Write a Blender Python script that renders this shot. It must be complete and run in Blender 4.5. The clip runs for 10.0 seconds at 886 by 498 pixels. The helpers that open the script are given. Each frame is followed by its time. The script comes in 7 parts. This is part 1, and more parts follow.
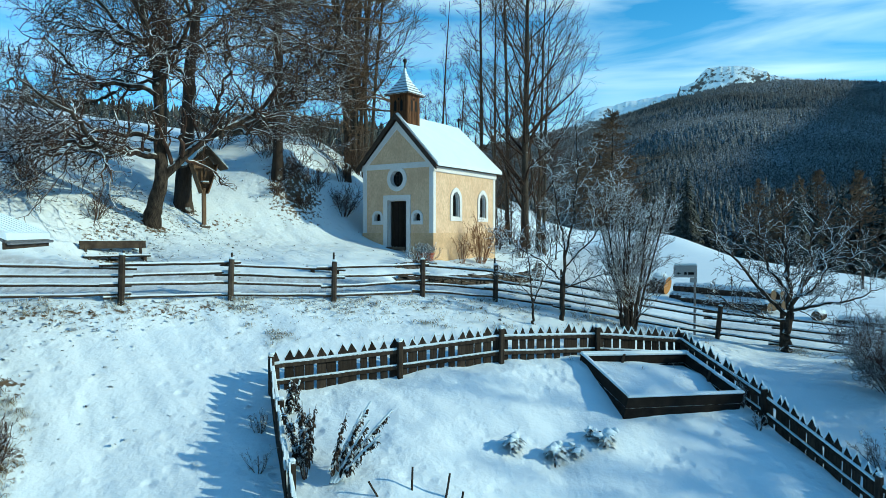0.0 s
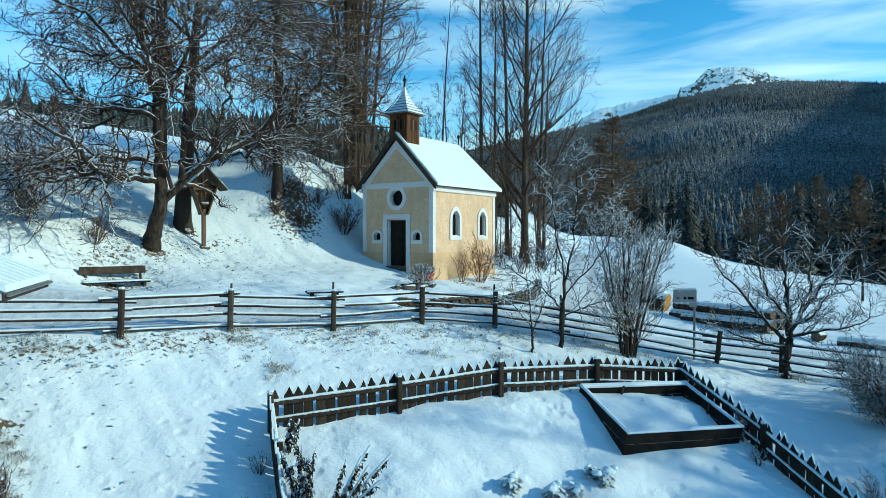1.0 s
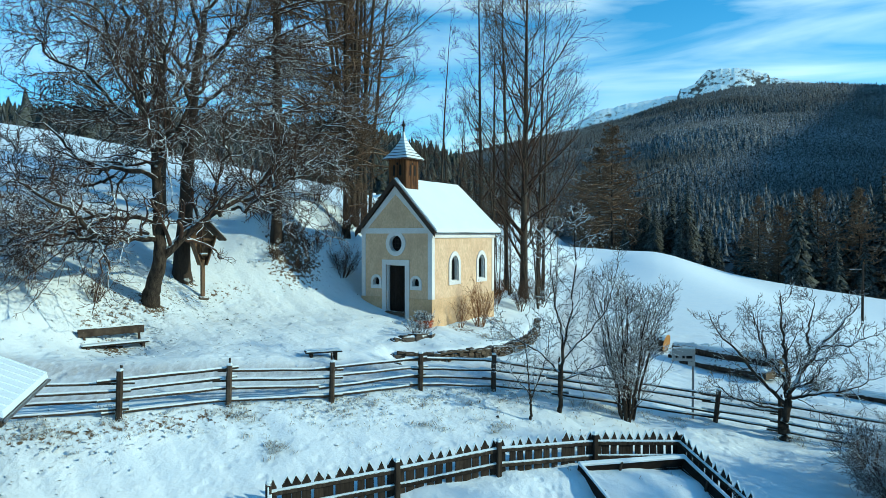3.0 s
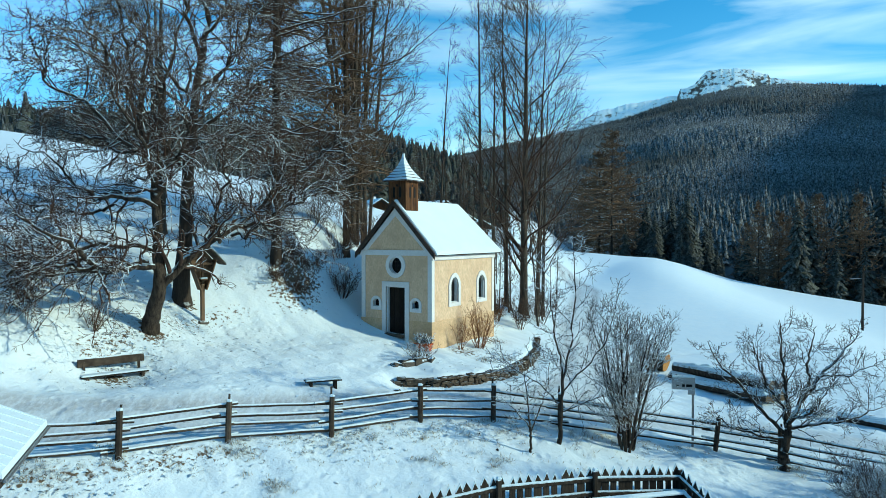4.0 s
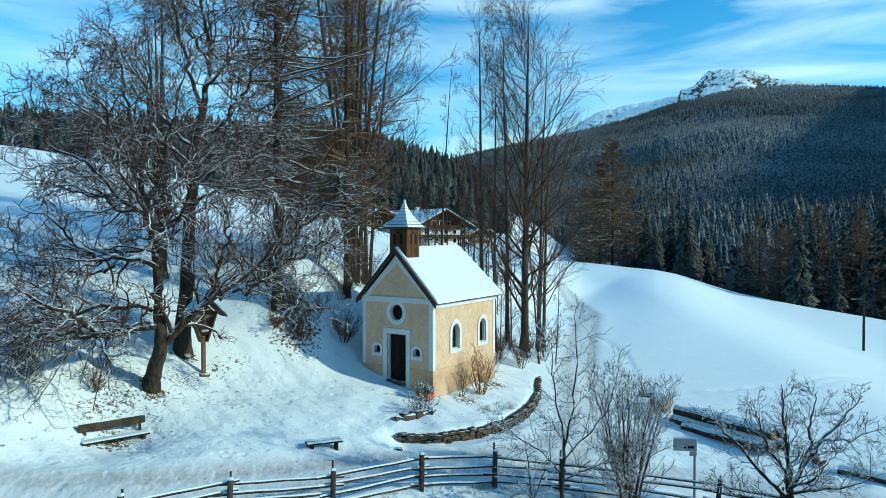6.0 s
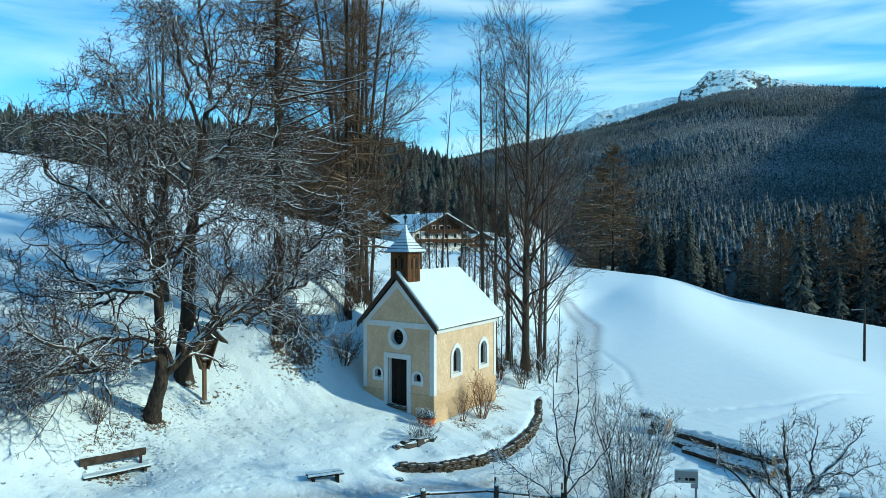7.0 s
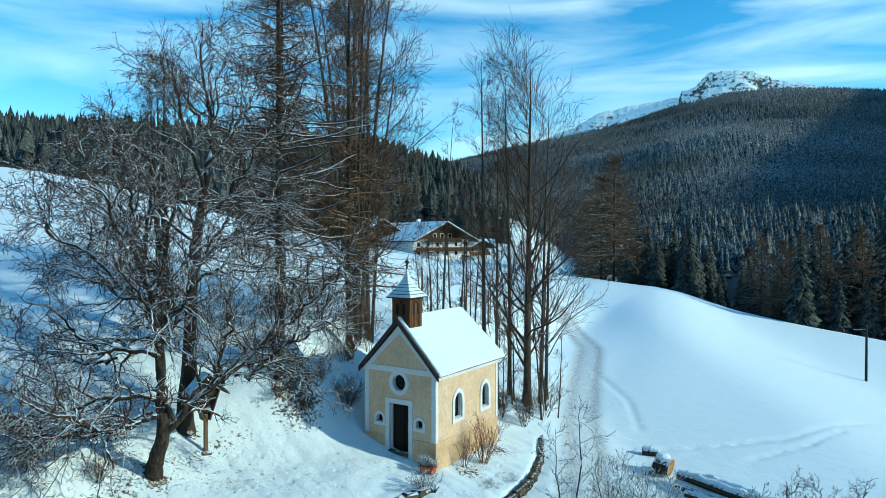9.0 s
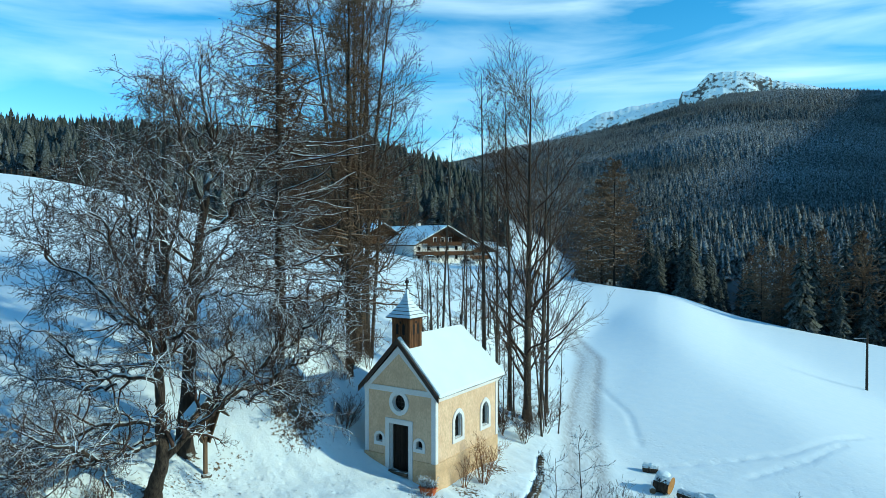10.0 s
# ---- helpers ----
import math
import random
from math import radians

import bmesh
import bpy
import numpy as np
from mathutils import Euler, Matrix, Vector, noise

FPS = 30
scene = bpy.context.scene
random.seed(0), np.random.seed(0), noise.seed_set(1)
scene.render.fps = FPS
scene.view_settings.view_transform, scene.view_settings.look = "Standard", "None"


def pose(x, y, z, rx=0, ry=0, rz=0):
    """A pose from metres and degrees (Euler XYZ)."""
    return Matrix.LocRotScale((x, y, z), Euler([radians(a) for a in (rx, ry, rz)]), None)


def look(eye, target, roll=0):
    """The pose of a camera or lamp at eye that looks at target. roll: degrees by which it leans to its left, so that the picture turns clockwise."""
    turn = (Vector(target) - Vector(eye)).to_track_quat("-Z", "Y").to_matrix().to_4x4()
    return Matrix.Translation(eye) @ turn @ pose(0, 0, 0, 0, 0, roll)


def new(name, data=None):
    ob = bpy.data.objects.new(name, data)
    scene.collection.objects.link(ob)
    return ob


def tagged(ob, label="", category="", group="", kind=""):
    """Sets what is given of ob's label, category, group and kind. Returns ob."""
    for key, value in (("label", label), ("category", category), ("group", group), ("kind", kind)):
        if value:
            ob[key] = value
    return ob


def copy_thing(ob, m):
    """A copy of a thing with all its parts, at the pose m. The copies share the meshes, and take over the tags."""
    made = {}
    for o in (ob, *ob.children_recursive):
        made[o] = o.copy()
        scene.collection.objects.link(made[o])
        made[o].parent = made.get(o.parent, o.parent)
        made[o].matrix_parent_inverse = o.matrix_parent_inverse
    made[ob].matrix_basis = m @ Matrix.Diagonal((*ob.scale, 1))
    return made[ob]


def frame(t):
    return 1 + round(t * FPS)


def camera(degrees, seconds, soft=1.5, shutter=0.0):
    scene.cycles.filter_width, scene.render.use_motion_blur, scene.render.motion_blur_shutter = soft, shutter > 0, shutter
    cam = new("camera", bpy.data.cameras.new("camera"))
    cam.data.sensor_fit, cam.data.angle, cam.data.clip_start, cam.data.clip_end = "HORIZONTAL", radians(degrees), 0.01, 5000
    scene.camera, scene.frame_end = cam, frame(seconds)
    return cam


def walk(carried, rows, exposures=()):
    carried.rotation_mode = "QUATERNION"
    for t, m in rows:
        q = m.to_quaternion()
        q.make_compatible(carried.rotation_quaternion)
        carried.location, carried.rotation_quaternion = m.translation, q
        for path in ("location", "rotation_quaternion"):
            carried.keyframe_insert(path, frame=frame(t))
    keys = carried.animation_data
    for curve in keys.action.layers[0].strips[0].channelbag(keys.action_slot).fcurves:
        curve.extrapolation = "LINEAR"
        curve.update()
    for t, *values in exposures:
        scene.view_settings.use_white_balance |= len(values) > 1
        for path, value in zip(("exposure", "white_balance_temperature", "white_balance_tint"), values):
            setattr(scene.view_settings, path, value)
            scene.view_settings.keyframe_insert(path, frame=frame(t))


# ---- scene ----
# camera: t, x, y, z, yaw, pitch, roll; a drone that rises almost straight up
cam = camera(66.0, 10.0, soft=0.55)
ROWS = [
    (0.0, 0.001, 0.015, 5.000, 0.01, -1.319, -0.04),
    (0.5, 0.008, 0.019, 5.394, 0.02, -1.283, -0.04),
    (1.0, 0.019, 0.025, 5.822, 0.02, -1.253, -0.04),
    (1.5, 0.032, 0.032, 6.293, 0.02, -1.228, -0.04),
    (2.0, 0.046, 0.040, 6.806, 0.02, -1.208, -0.03),
    (2.5, 0.059, 0.049, 7.321, 0.03, -1.192, -0.03),
    (4.0, 0.080, 0.084, 8.799, 0.04, -1.162, -0.02),
    (4.5, 0.079, 0.098, 9.273, 0.05, -1.156, -0.02),
    (5.0, 0.074, 0.113, 9.781, 0.06, -1.151, -0.02),
    (5.5, 0.065, 0.130, 10.342, 0.07, -1.146, -0.02),
    (7.0, 0.021, 0.187, 11.989, 0.10, -1.126, -0.01),
    (7.5, 0.005, 0.208, 12.544, 0.11, -1.116, -0.01),
    (8.0, -0.009, 0.231, 13.076, 0.13, -1.103, -0.00),
    (8.5, -0.020, 0.255, 13.559, 0.14, -1.086, -0.00),
    (9.0, -0.024, 0.280, 13.990, 0.16, -1.065, 0.00),
    (9.5, -0.020, 0.306, 14.419, 0.17, -1.040, 0.00),
    (10.0, -0.004, 0.334, 14.857, 0.19, -1.009, 0.01),
]
walk(cam, [(t, pose(x, y, z, 90 + pitch, roll, yaw)) for t, x, y, z, yaw, pitch, roll in ROWS],
     exposures=[(0.0, -0.70, 6600, -12), (5.0, -0.68, 6550, -13), (10.0, -0.68, 6400, -14)])

# ---- world and sun ----
SUN_EL, SUN_AZ = 22.5, 102.0   # degrees; azimuth from +y (ahead) towards +x (right)
world = bpy.data.worlds.new("world")
scene.world = world
world.use_nodes = True
wn, wl = world.node_tree.nodes, world.node_tree.links
wn.clear()
w_out, w_bg = wn.new("ShaderNodeOutputWorld"), wn.new("ShaderNodeBackground")
w_sky = wn.new("ShaderNodeTexSky")
w_sky.sky_type, w_sky.sun_disc = "NISHITA", False
w_sky.sun_elevation, w_sky.sun_rotation = radians(SUN_EL), radians(SUN_AZ)
w_sky.altitude, w_sky.air_density, w_sky.dust_density, w_sky.ozone_density = 1300, 1.0, 0.2, 2.0
w_hsv = wn.new("ShaderNodeHueSaturation")
w_hsv.inputs["Saturation"].default_value = 1.40
w_hsv.inputs["Hue"].default_value = 0.5
wl.new(w_sky.outputs[0], w_hsv.inputs["Color"])
# thin high cirrus: streaks across the whole dome
w_tc, w_map = wn.new("ShaderNodeTexCoord"), wn.new("ShaderNodeMapping")
w_map.inputs["Rotation"].default_value = (0.0, radians(-7), radians(12))
w_map.inputs["Scale"].default_value = (1.7, 1.7, 12.0)
wl.new(w_tc.outputs["Generated"], w_map.inputs["Vector"])
w_n1, w_n2 = wn.new("ShaderNodeTexNoise"), wn.new("ShaderNodeTexNoise")
w_n1.inputs["Scale"].default_value, w_n1.inputs["Detail"].default_value, w_n1.inputs["Distortion"].default_value = 1.15, 7.0, 0.7
w_n2.inputs["Scale"].default_value, w_n2.inputs["Detail"].default_value = 1.3, 3.0
wl.new(w_map.outputs[0], w_n1.inputs["Vector"])
wl.new(w_tc.outputs["Generated"], w_n2.inputs["Vector"])
w_r1, w_r2 = wn.new("ShaderNodeMapRange"), wn.new("ShaderNodeMapRange")
for node, lo, hi in ((w_r1, 0.43, 0.72), (w_r2, 0.36, 0.64)):
    node.inputs["From Min"].default_value, node.inputs["From Max"].default_value = lo, hi
wl.new(w_n1.outputs[0], w_r1.inputs["Value"])
wl.new(w_n2.outputs[0], w_r2.inputs["Value"])
w_mul = wn.new("ShaderNodeMath")
w_mul.operation = "MULTIPLY"
wl.new(w_r1.outputs[0], w_mul.inputs[0])
wl.new(w_r2.outputs[0], w_mul.inputs[1])
w_amt = wn.new("ShaderNodeMath")
w_amt.operation, w_amt.inputs[1].default_value = "MULTIPLY", 0.44
wl.new(w_mul.outputs[0], w_amt.inputs[0])
w_mix = wn.new("ShaderNodeMix")
w_mix.data_type = "RGBA"
w_mix.inputs["B"].default_value = (7.2, 8.0, 8.6, 1)
wl.new(w_amt.outputs[0], w_mix.inputs["Factor"])
wl.new(w_hsv.outputs[0], w_mix.inputs["A"])
wl.new(w_mix.outputs["Result"], w_bg.inputs["Color"])
w_bg.inputs["Strength"].default_value = 0.375
wl.new(w_bg.outputs[0], w_out.inputs[0])

sun = new("sun", bpy.data.lights.new("sun", "SUN"))
sun.data.energy, sun.data.angle, sun.data.color = 5.1, radians(1.1), (1.0, 0.945, 0.84)
el, az = radians(SUN_EL), radians(SUN_AZ)
sun.matrix_world = look((60 * math.sin(az), 60 * math.cos(az), 40), (60 * math.sin(az) - math.sin(az) * math.cos(el), 60 * math.cos(az) - math.cos(az) * math.cos(el), 40 - math.sin(el)))
scene.view_settings.exposure = 0.0


# ---- materials ----
SNOW = (0.79, 0.89, 0.92, 1)


def rgba(c):
    return (*c, 1) if len(c) == 3 else c


def base_mat(name, rough, metal=0.0):
    m = bpy.data.materials.new(name)
    m.use_nodes = True
    nt = m.node_tree
    b = nt.nodes["Principled BSDF"]
    b.inputs["Roughness"].default_value, b.inputs["Metallic"].default_value = rough, metal
    b.inputs["Specular IOR Level"].default_value = 0.18
    return m, nt, b


def n_noise(nt, scale, detail=4.0, stretch=None, coords="Object", rough=0.55):
    tc, no = nt.nodes.new("ShaderNodeTexCoord"), nt.nodes.new("ShaderNodeTexNoise")
    no.inputs["Scale"].default_value, no.inputs["Detail"].default_value, no.inputs["Roughness"].default_value = scale, detail, rough
    if stretch:
        mp = nt.nodes.new("ShaderNodeMapping")
        mp.inputs["Scale"].default_value = stretch
        nt.links.new(tc.outputs[coords], mp.inputs["Vector"])
        nt.links.new(mp.outputs[0], no.inputs["Vector"])
    else:
        nt.links.new(tc.outputs[coords], no.inputs["Vector"])
    return no.outputs[0]


def n_range(nt, v, lo, hi, a=0.0, b=1.0):
    r = nt.nodes.new("ShaderNodeMapRange")
    for k, x in (("From Min", lo), ("From Max", hi), ("To Min", a), ("To Max", b)):
        r.inputs[k].default_value = x
    nt.links.new(v, r.inputs["Value"])
    return r.outputs[0]


def n_mix(nt, f, a, b):
    m = nt.nodes.new("ShaderNodeMix")
    m.data_type = "RGBA"
    for key, v in (("Factor", f), ("A", a), ("B", b)):
        if isinstance(v, (tuple, list)):
            m.inputs[key].default_value = rgba(v)
        elif isinstance(v, (int, float)):
            m.inputs[key].default_value = v
        else:
            nt.links.new(v, m.inputs[key])
    return m.outputs["Result"]


def n_math(nt, op, a, b):
    m = nt.nodes.new("ShaderNodeMath")
    m.operation = op
    for i, v in enumerate((a, b)):
        if isinstance(v, (int, float)):
            m.inputs[i].default_value = v
        else:
            nt.links.new(v, m.inputs[i])
    return m.outputs[0]


def n_bump(nt, b, h, strength, dist):
    bp = nt.nodes.new("ShaderNodeBump")
    bp.inputs["Strength"].default_value, bp.inputs["Distance"].default_value = strength, dist
    nt.links.new(h, bp.inputs["Height"])
    nt.links.new(bp.outputs[0], b.inputs["Normal"])


def surface(name, c1, c2, scale=4.0, rough=0.8, bump=0.4, dist=0.01, stretch=None, fine=None, vary=0.0, snow=None, snow_scale=6.0, metal=0.0, island=0.0, c3=None, dust=0.0):
    """Two-tone noisy surface with fine grain; vary: brightness by object; island: by loose piece; snow: lies on faces that look up past that height."""
    m, nt, b = base_mat(name, rough, metal)
    big = n_noise(nt, scale, 5.0, stretch)
    col = n_mix(nt, n_range(nt, big, 0.3, 0.7), c1, c2)
    small = n_noise(nt, fine or scale * 9, 4.0, stretch)
    col = n_mix(nt, n_range(nt, small, 0.35, 0.75, 0.0, 0.45), col, tuple(0.45 * x for x in c1[:3]))
    if c3:
        stain = n_noise(nt, scale * 0.31, 3.0)
        col = n_mix(nt, n_range(nt, stain, 0.52, 0.7, 0.0, 0.7), col, c3)
    if vary or island:
        if vary:
            rnd = nt.nodes.new("ShaderNodeObjectInfo").outputs["Random"]
        else:
            rnd = nt.nodes.new("ShaderNodeNewGeometry").outputs["Random Per Island"]
        hs = nt.nodes.new("ShaderNodeHueSaturation")
        nt.links.new(n_range(nt, rnd, 0, 1, 1 - (vary or island), 1 + (vary or island)), hs.inputs["Value"])
        nt.links.new(col, hs.inputs["Color"])
        col = hs.outputs[0]
    if dust:
        frost = n_noise(nt, snow_scale * 2.3, 3.0)
        col = n_mix(nt, n_math(nt, "MULTIPLY", n_range(nt, frost, 0.4, 0.75, 0.0, dust * 2), n_range(nt, n_noise(nt, snow_scale * 0.012, 4.0), 0.35, 0.65, 0.25, 1.7)), col, (0.62, 0.68, 0.72))
    if snow is not None:
        geo, sep = nt.nodes.new("ShaderNodeNewGeometry"), nt.nodes.new("ShaderNodeSeparateXYZ")
        nt.links.new(geo.outputs["Normal"], sep.inputs[0])
        patch = n_noise(nt, snow_scale, 3.0)
        up = n_math(nt, "ADD", sep.outputs["Z"], n_range(nt, patch, 0.2, 0.8, -0.35, 0.35))
        f = n_range(nt, up, snow, snow + 0.18)
        col = n_mix(nt, f, col, SNOW)
    nt.links.new(col, b.inputs["Base Color"])
    n_bump(nt, b, small, bump, dist)
    return m


M = {}
M["bark"] = surface("bark", (0.014, 0.011, 0.009), (0.12, 0.092, 0.068), 9.0, 0.95, 1.0, 0.08, (1, 1, 0.3), 30, snow=0.42, snow_scale=5.0)
M["bark_dark"] = surface("bark_dark", (0.03, 0.023, 0.018), (0.07, 0.054, 0.042), 3.0, 0.95, 0.9, 0.03, (1, 1, 0.25), 22, snow=0.25, snow_scale=2.0)
M["bark_grey"] = surface("bark_grey", (0.045, 0.038, 0.03), (0.14, 0.115, 0.088), 3.0, 0.95, 0.8, 0.03, (1, 1, 0.3), 22, snow=0.42, snow_scale=2.0)
M["twig"] = surface("twig", (0.056, 0.031, 0.022), (0.125, 0.075, 0.052), 2.0, 0.95, 0.1, 0.005, snow=0.36, snow_scale=2.6)
M["twig_bare"] = surface("twig_bare", (0.07, 0.046, 0.033), (0.15, 0.10, 0.072), 2.0, 0.95, 0.1, 0.005, snow=0.86, snow_scale=0.8)
M["twig_larch"] = surface("twig_larch", (0.07, 0.042, 0.028), (0.15, 0.09, 0.056), 1.0, 0.95, 0.1, 0.005, snow=0.84, snow_scale=0.7)
M["twig_red"] = surface("twig_red", (0.22, 0.10, 0.05), (0.34, 0.17, 0.08), 3.0, 0.9, 0.1, 0.005, snow=0.85, snow_scale=3.0)
M["twig_frost"] = surface("twig_frost", (0.07, 0.052, 0.042), (0.13, 0.10, 0.08), 2.0, 0.95, 0.1, 0.005, snow=0.062, snow_scale=2.0)
M["old_wood"] = surface("old_wood", (0.034, 0.025, 0.019), (0.10, 0.077, 0.057), 5.0, 0.9, 0.6, 0.008, (1, 1, 1), 40, vary=0.3, snow=0.72, snow_scale=5.0)
M["picket_wood"] = surface("picket_wood", (0.016, 0.012, 0.009), (0.072, 0.055, 0.04), 4.0, 0.9, 0.6, 0.006, (3, 3, 0.4), 30, vary=0.42, snow=0.6, snow_scale=9.0)
M["dark_wood"] = surface("dark_wood", (0.010, 0.008, 0.006), (0.034, 0.025, 0.018), 5.0, 0.85, 0.5, 0.006, (1, 1, 1), 40, vary=0.25, snow=0.8, snow_scale=6.0)
M["door_wood"] = surface("door_wood", (0.010, 0.008, 0.006), (0.026, 0.020, 0.015), 5.0, 0.8, 0.5, 0.006, (4, 4, 0.6), 40, vary=0.25)
M["warm_wood"] = surface("warm_wood", (0.045, 0.022, 0.012), (0.20, 0.09, 0.036), 3.2, 0.8, 0.5, 0.006, (7, 7, 0.55), 30, vary=0.4, c3=(0.05, 0.03, 0.02))
M["shrine_wood"] = surface("shrine_wood", (0.14, 0.085, 0.05), (0.25, 0.165, 0.10), 5.0, 0.85, 0.5, 0.005, (4, 4, 0.6), 40, vary=0.25, snow=0.8)
M["cut_wood"] = surface("cut_wood", (0.40, 0.19, 0.055), (0.5, 0.26, 0.09), 6.0, 0.8, 0.4, 0.005, None, 40)
M["grey_cut"] = surface("grey_cut", (0.10, 0.075, 0.05), (0.19, 0.14, 0.09), 6.0, 0.9, 0.4, 0.005, None, 40)
M["plaster"] = surface("plaster", (0.71, 0.49, 0.31), (0.84, 0.63, 0.42), 2.6, 0.92, 0.5, 0.008, (1, 1, 0.6), 14, c3=(0.56, 0.38, 0.24))
M["plaster_base"] = surface("plaster_base", (0.66, 0.44, 0.25), (0.79, 0.56, 0.34), 2.4, 0.92, 0.5, 0.008, None, 16, c3=(0.5, 0.34, 0.2))
M["white_trim"] = surface("white_trim", (0.78, 0.78, 0.76), (0.84, 0.84, 0.82), 2.5, 0.9, 0.2, 0.003, None, 60, c3=(0.66, 0.64, 0.6))
M["roof_board"] = surface("roof_board", (0.045, 0.033, 0.026), (0.085, 0.062, 0.047), 4.0, 0.8, 0.4, 0.005, None, 40)
M["stone"] = surface("stone", (0.06, 0.046, 0.033), (0.13, 0.10, 0.072), 3.0, 0.95, 0.7, 0.02, None, 25, vary=0.35, snow=1.0, snow_scale=3.0)
M["rock"] = surface("rock", (0.07, 0.06, 0.05), (0.16, 0.135, 0.11), 3.0, 0.95, 0.8, 0.03, None, 25, vary=0.2, snow=0.7, snow_scale=3.0)
M["iron"] = surface("iron", (0.03, 0.028, 0.026), (0.06, 0.055, 0.05), 5.0, 0.55, 0.2, 0.002, None, 60, metal=0.6)
M["sign_paint"] = surface("sign_paint", (0.42, 0.42, 0.40), (0.5, 0.5, 0.48), 3.0, 0.5, 0.1, 0.002, None, 50, snow=0.8)
M["steel"] = surface("steel", (0.28, 0.28, 0.28), (0.36, 0.36, 0.36), 5.0, 0.45, 0.1, 0.002, None, 60, metal=0.8)
M["black_paint_and_shade"] = surface("black_paint_and_shade", (0.008, 0.008, 0.008), (0.014, 0.013, 0.012), 4.0, 0.6, 0.1, 0.001)
M["terracotta"] = surface("terracotta", (0.42, 0.09, 0.035), (0.55, 0.14, 0.05), 4.0, 0.8, 0.3, 0.004, None, 40)
M["twig_dark"] = surface("twig_dark", (0.045, 0.028, 0.02), (0.105, 0.066, 0.047), 2.0, 0.95, 0.1, 0.005, snow=0.82, snow_scale=2.0)
M["alp"] = surface("alp", (0.07, 0.065, 0.062), (0.16, 0.15, 0.14), 0.01, 0.95, 0.6, 4.0, None, 0.04, snow=0.43, snow_scale=0.05)
M["larch_far"] = surface("larch_far", (0.135, 0.088, 0.055), (0.235, 0.155, 0.098), 0.3, 0.95, 0.1, 0.02, snow=0.95, snow_scale=0.5)
M["dry_grass"] = surface("dry_grass", (0.30, 0.22, 0.12), (0.46, 0.36, 0.21), 3.0, 0.9, 0.1, 0.004, None, 20, snow=0.7, island=0.35)
M["dead_leaf"] = surface("dead_leaf", (0.022, 0.016, 0.012), (0.075, 0.052, 0.036), 6.0, 0.9, 0.2, 0.004, None, 30, snow=0.66, island=0.45)
M["soil"] = surface("soil", (0.05, 0.035, 0.025), (0.12, 0.09, 0.06), 5.0, 0.95, 0.6, 0.02, None, 30, snow=0.93, snow_scale=4)
M["spruce"] = surface("spruce", (0.020, 0.025, 0.016), (0.055, 0.056, 0.038), 0.5, 0.95, 0.3, 0.1, None, 3, island=0.5, dust=0.12, snow_scale=0.9)
M["forest"] = surface("forest", (0.03, 0.034, 0.026), (0.08, 0.07, 0.052), 0.012, 0.95, 0.3, 0.2, None, 0.8, island=0.55, dust=0.26, snow_scale=0.35)
M["forest_bare"] = surface("forest_bare", (0.075, 0.055, 0.04), (0.125, 0.09, 0.062), 0.1, 0.95, 0.3, 0.2, None, 1.0, island=0.35, snow=0.85, snow_scale=0.3)

m, nt, b = base_mat("window_glass", 0.06)
b.inputs["Base Color"].default_value = (0.010, 0.011, 0.012, 1)
b.inputs["Specular IOR Level"].default_value = 0.07
n_bump(nt, b, n_noise(nt, 3.0, 2.0), 0.05, 0.01)
M["glass"] = m

m, nt, b = base_mat("snow_cover", 0.75)
drift = n_noise(nt, 0.9, 4.0)
grain = n_noise(nt, 30.0, 4.0)
nt.links.new(n_mix(nt, n_range(nt, drift, 0.3, 0.7), (0.74, 0.86, 0.90), (0.78, 0.89, 0.91)), b.inputs["Base Color"])
n_bump(nt, b, n_math(nt, "ADD", n_math(nt, "MULTIPLY", drift, 2.0), n_math(nt, "MULTIPLY", grain, 0.25)), 0.25, 0.05)
b.inputs["Subsurface Weight"].default_value = 0.0
M["snow"] = m

# ground sheet: snow, with masks kept as attributes for the cleared road, thin snow on the banks, forest floor (also the
# added slope behind the camera) and far rock
m, nt, b = base_mat("snow_ground", 0.8)


def attr(nt, name):
    a = nt.nodes.new("ShaderNodeAttribute")
    a.attribute_name = name
    return a.outputs["Fac"]


n_big, n_mid, n_fine, n_grain = (n_noise(nt, s, d) for s, d in ((0.25, 4.0), (1.4, 5.0), (7.0, 5.0), (34.0, 4.0)))
col = n_mix(nt, n_range(nt, n_mid, 0.3, 0.7), (0.77, 0.88, 0.92), (0.82, 0.91, 0.93))
# packed snow with brown grit on the road
grit = n_noise(nt, 4.0, 7.0, (1.4, 0.5, 1.0), rough=0.7)
road_col = n_mix(nt, n_range(nt, grit, 0.36, 0.60), (0.60, 0.64, 0.67), (0.30, 0.295, 0.29))
col = n_mix(nt, n_math(nt, "MULTIPLY", attr(nt, "road"), 0.95), col, road_col)
# bare earth and leaves showing through thin snow
thin = n_math(nt, "ADD", attr(nt, "thin"), n_range(nt, n_fine, 0.25, 0.8, -0.5, 0.5))
col = n_mix(nt, n_range(nt, thin, 0.62, 0.78), col, n_mix(nt, n_range(nt, n_grain, 0.3, 0.7), (0.07, 0.05, 0.035), (0.22, 0.16, 0.10)))
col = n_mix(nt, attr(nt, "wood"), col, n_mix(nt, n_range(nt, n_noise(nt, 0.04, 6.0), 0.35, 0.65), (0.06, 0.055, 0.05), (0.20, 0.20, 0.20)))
nt.links.new(col, b.inputs["Base Color"])
hgt = n_math(nt, "ADD", n_math(nt, "MULTIPLY", n_mid, 0.8), n_math(nt, "ADD", n_math(nt, "MULTIPLY", n_fine, 0.24), n_math(nt, "MULTIPLY", n_grain, 0.03)))
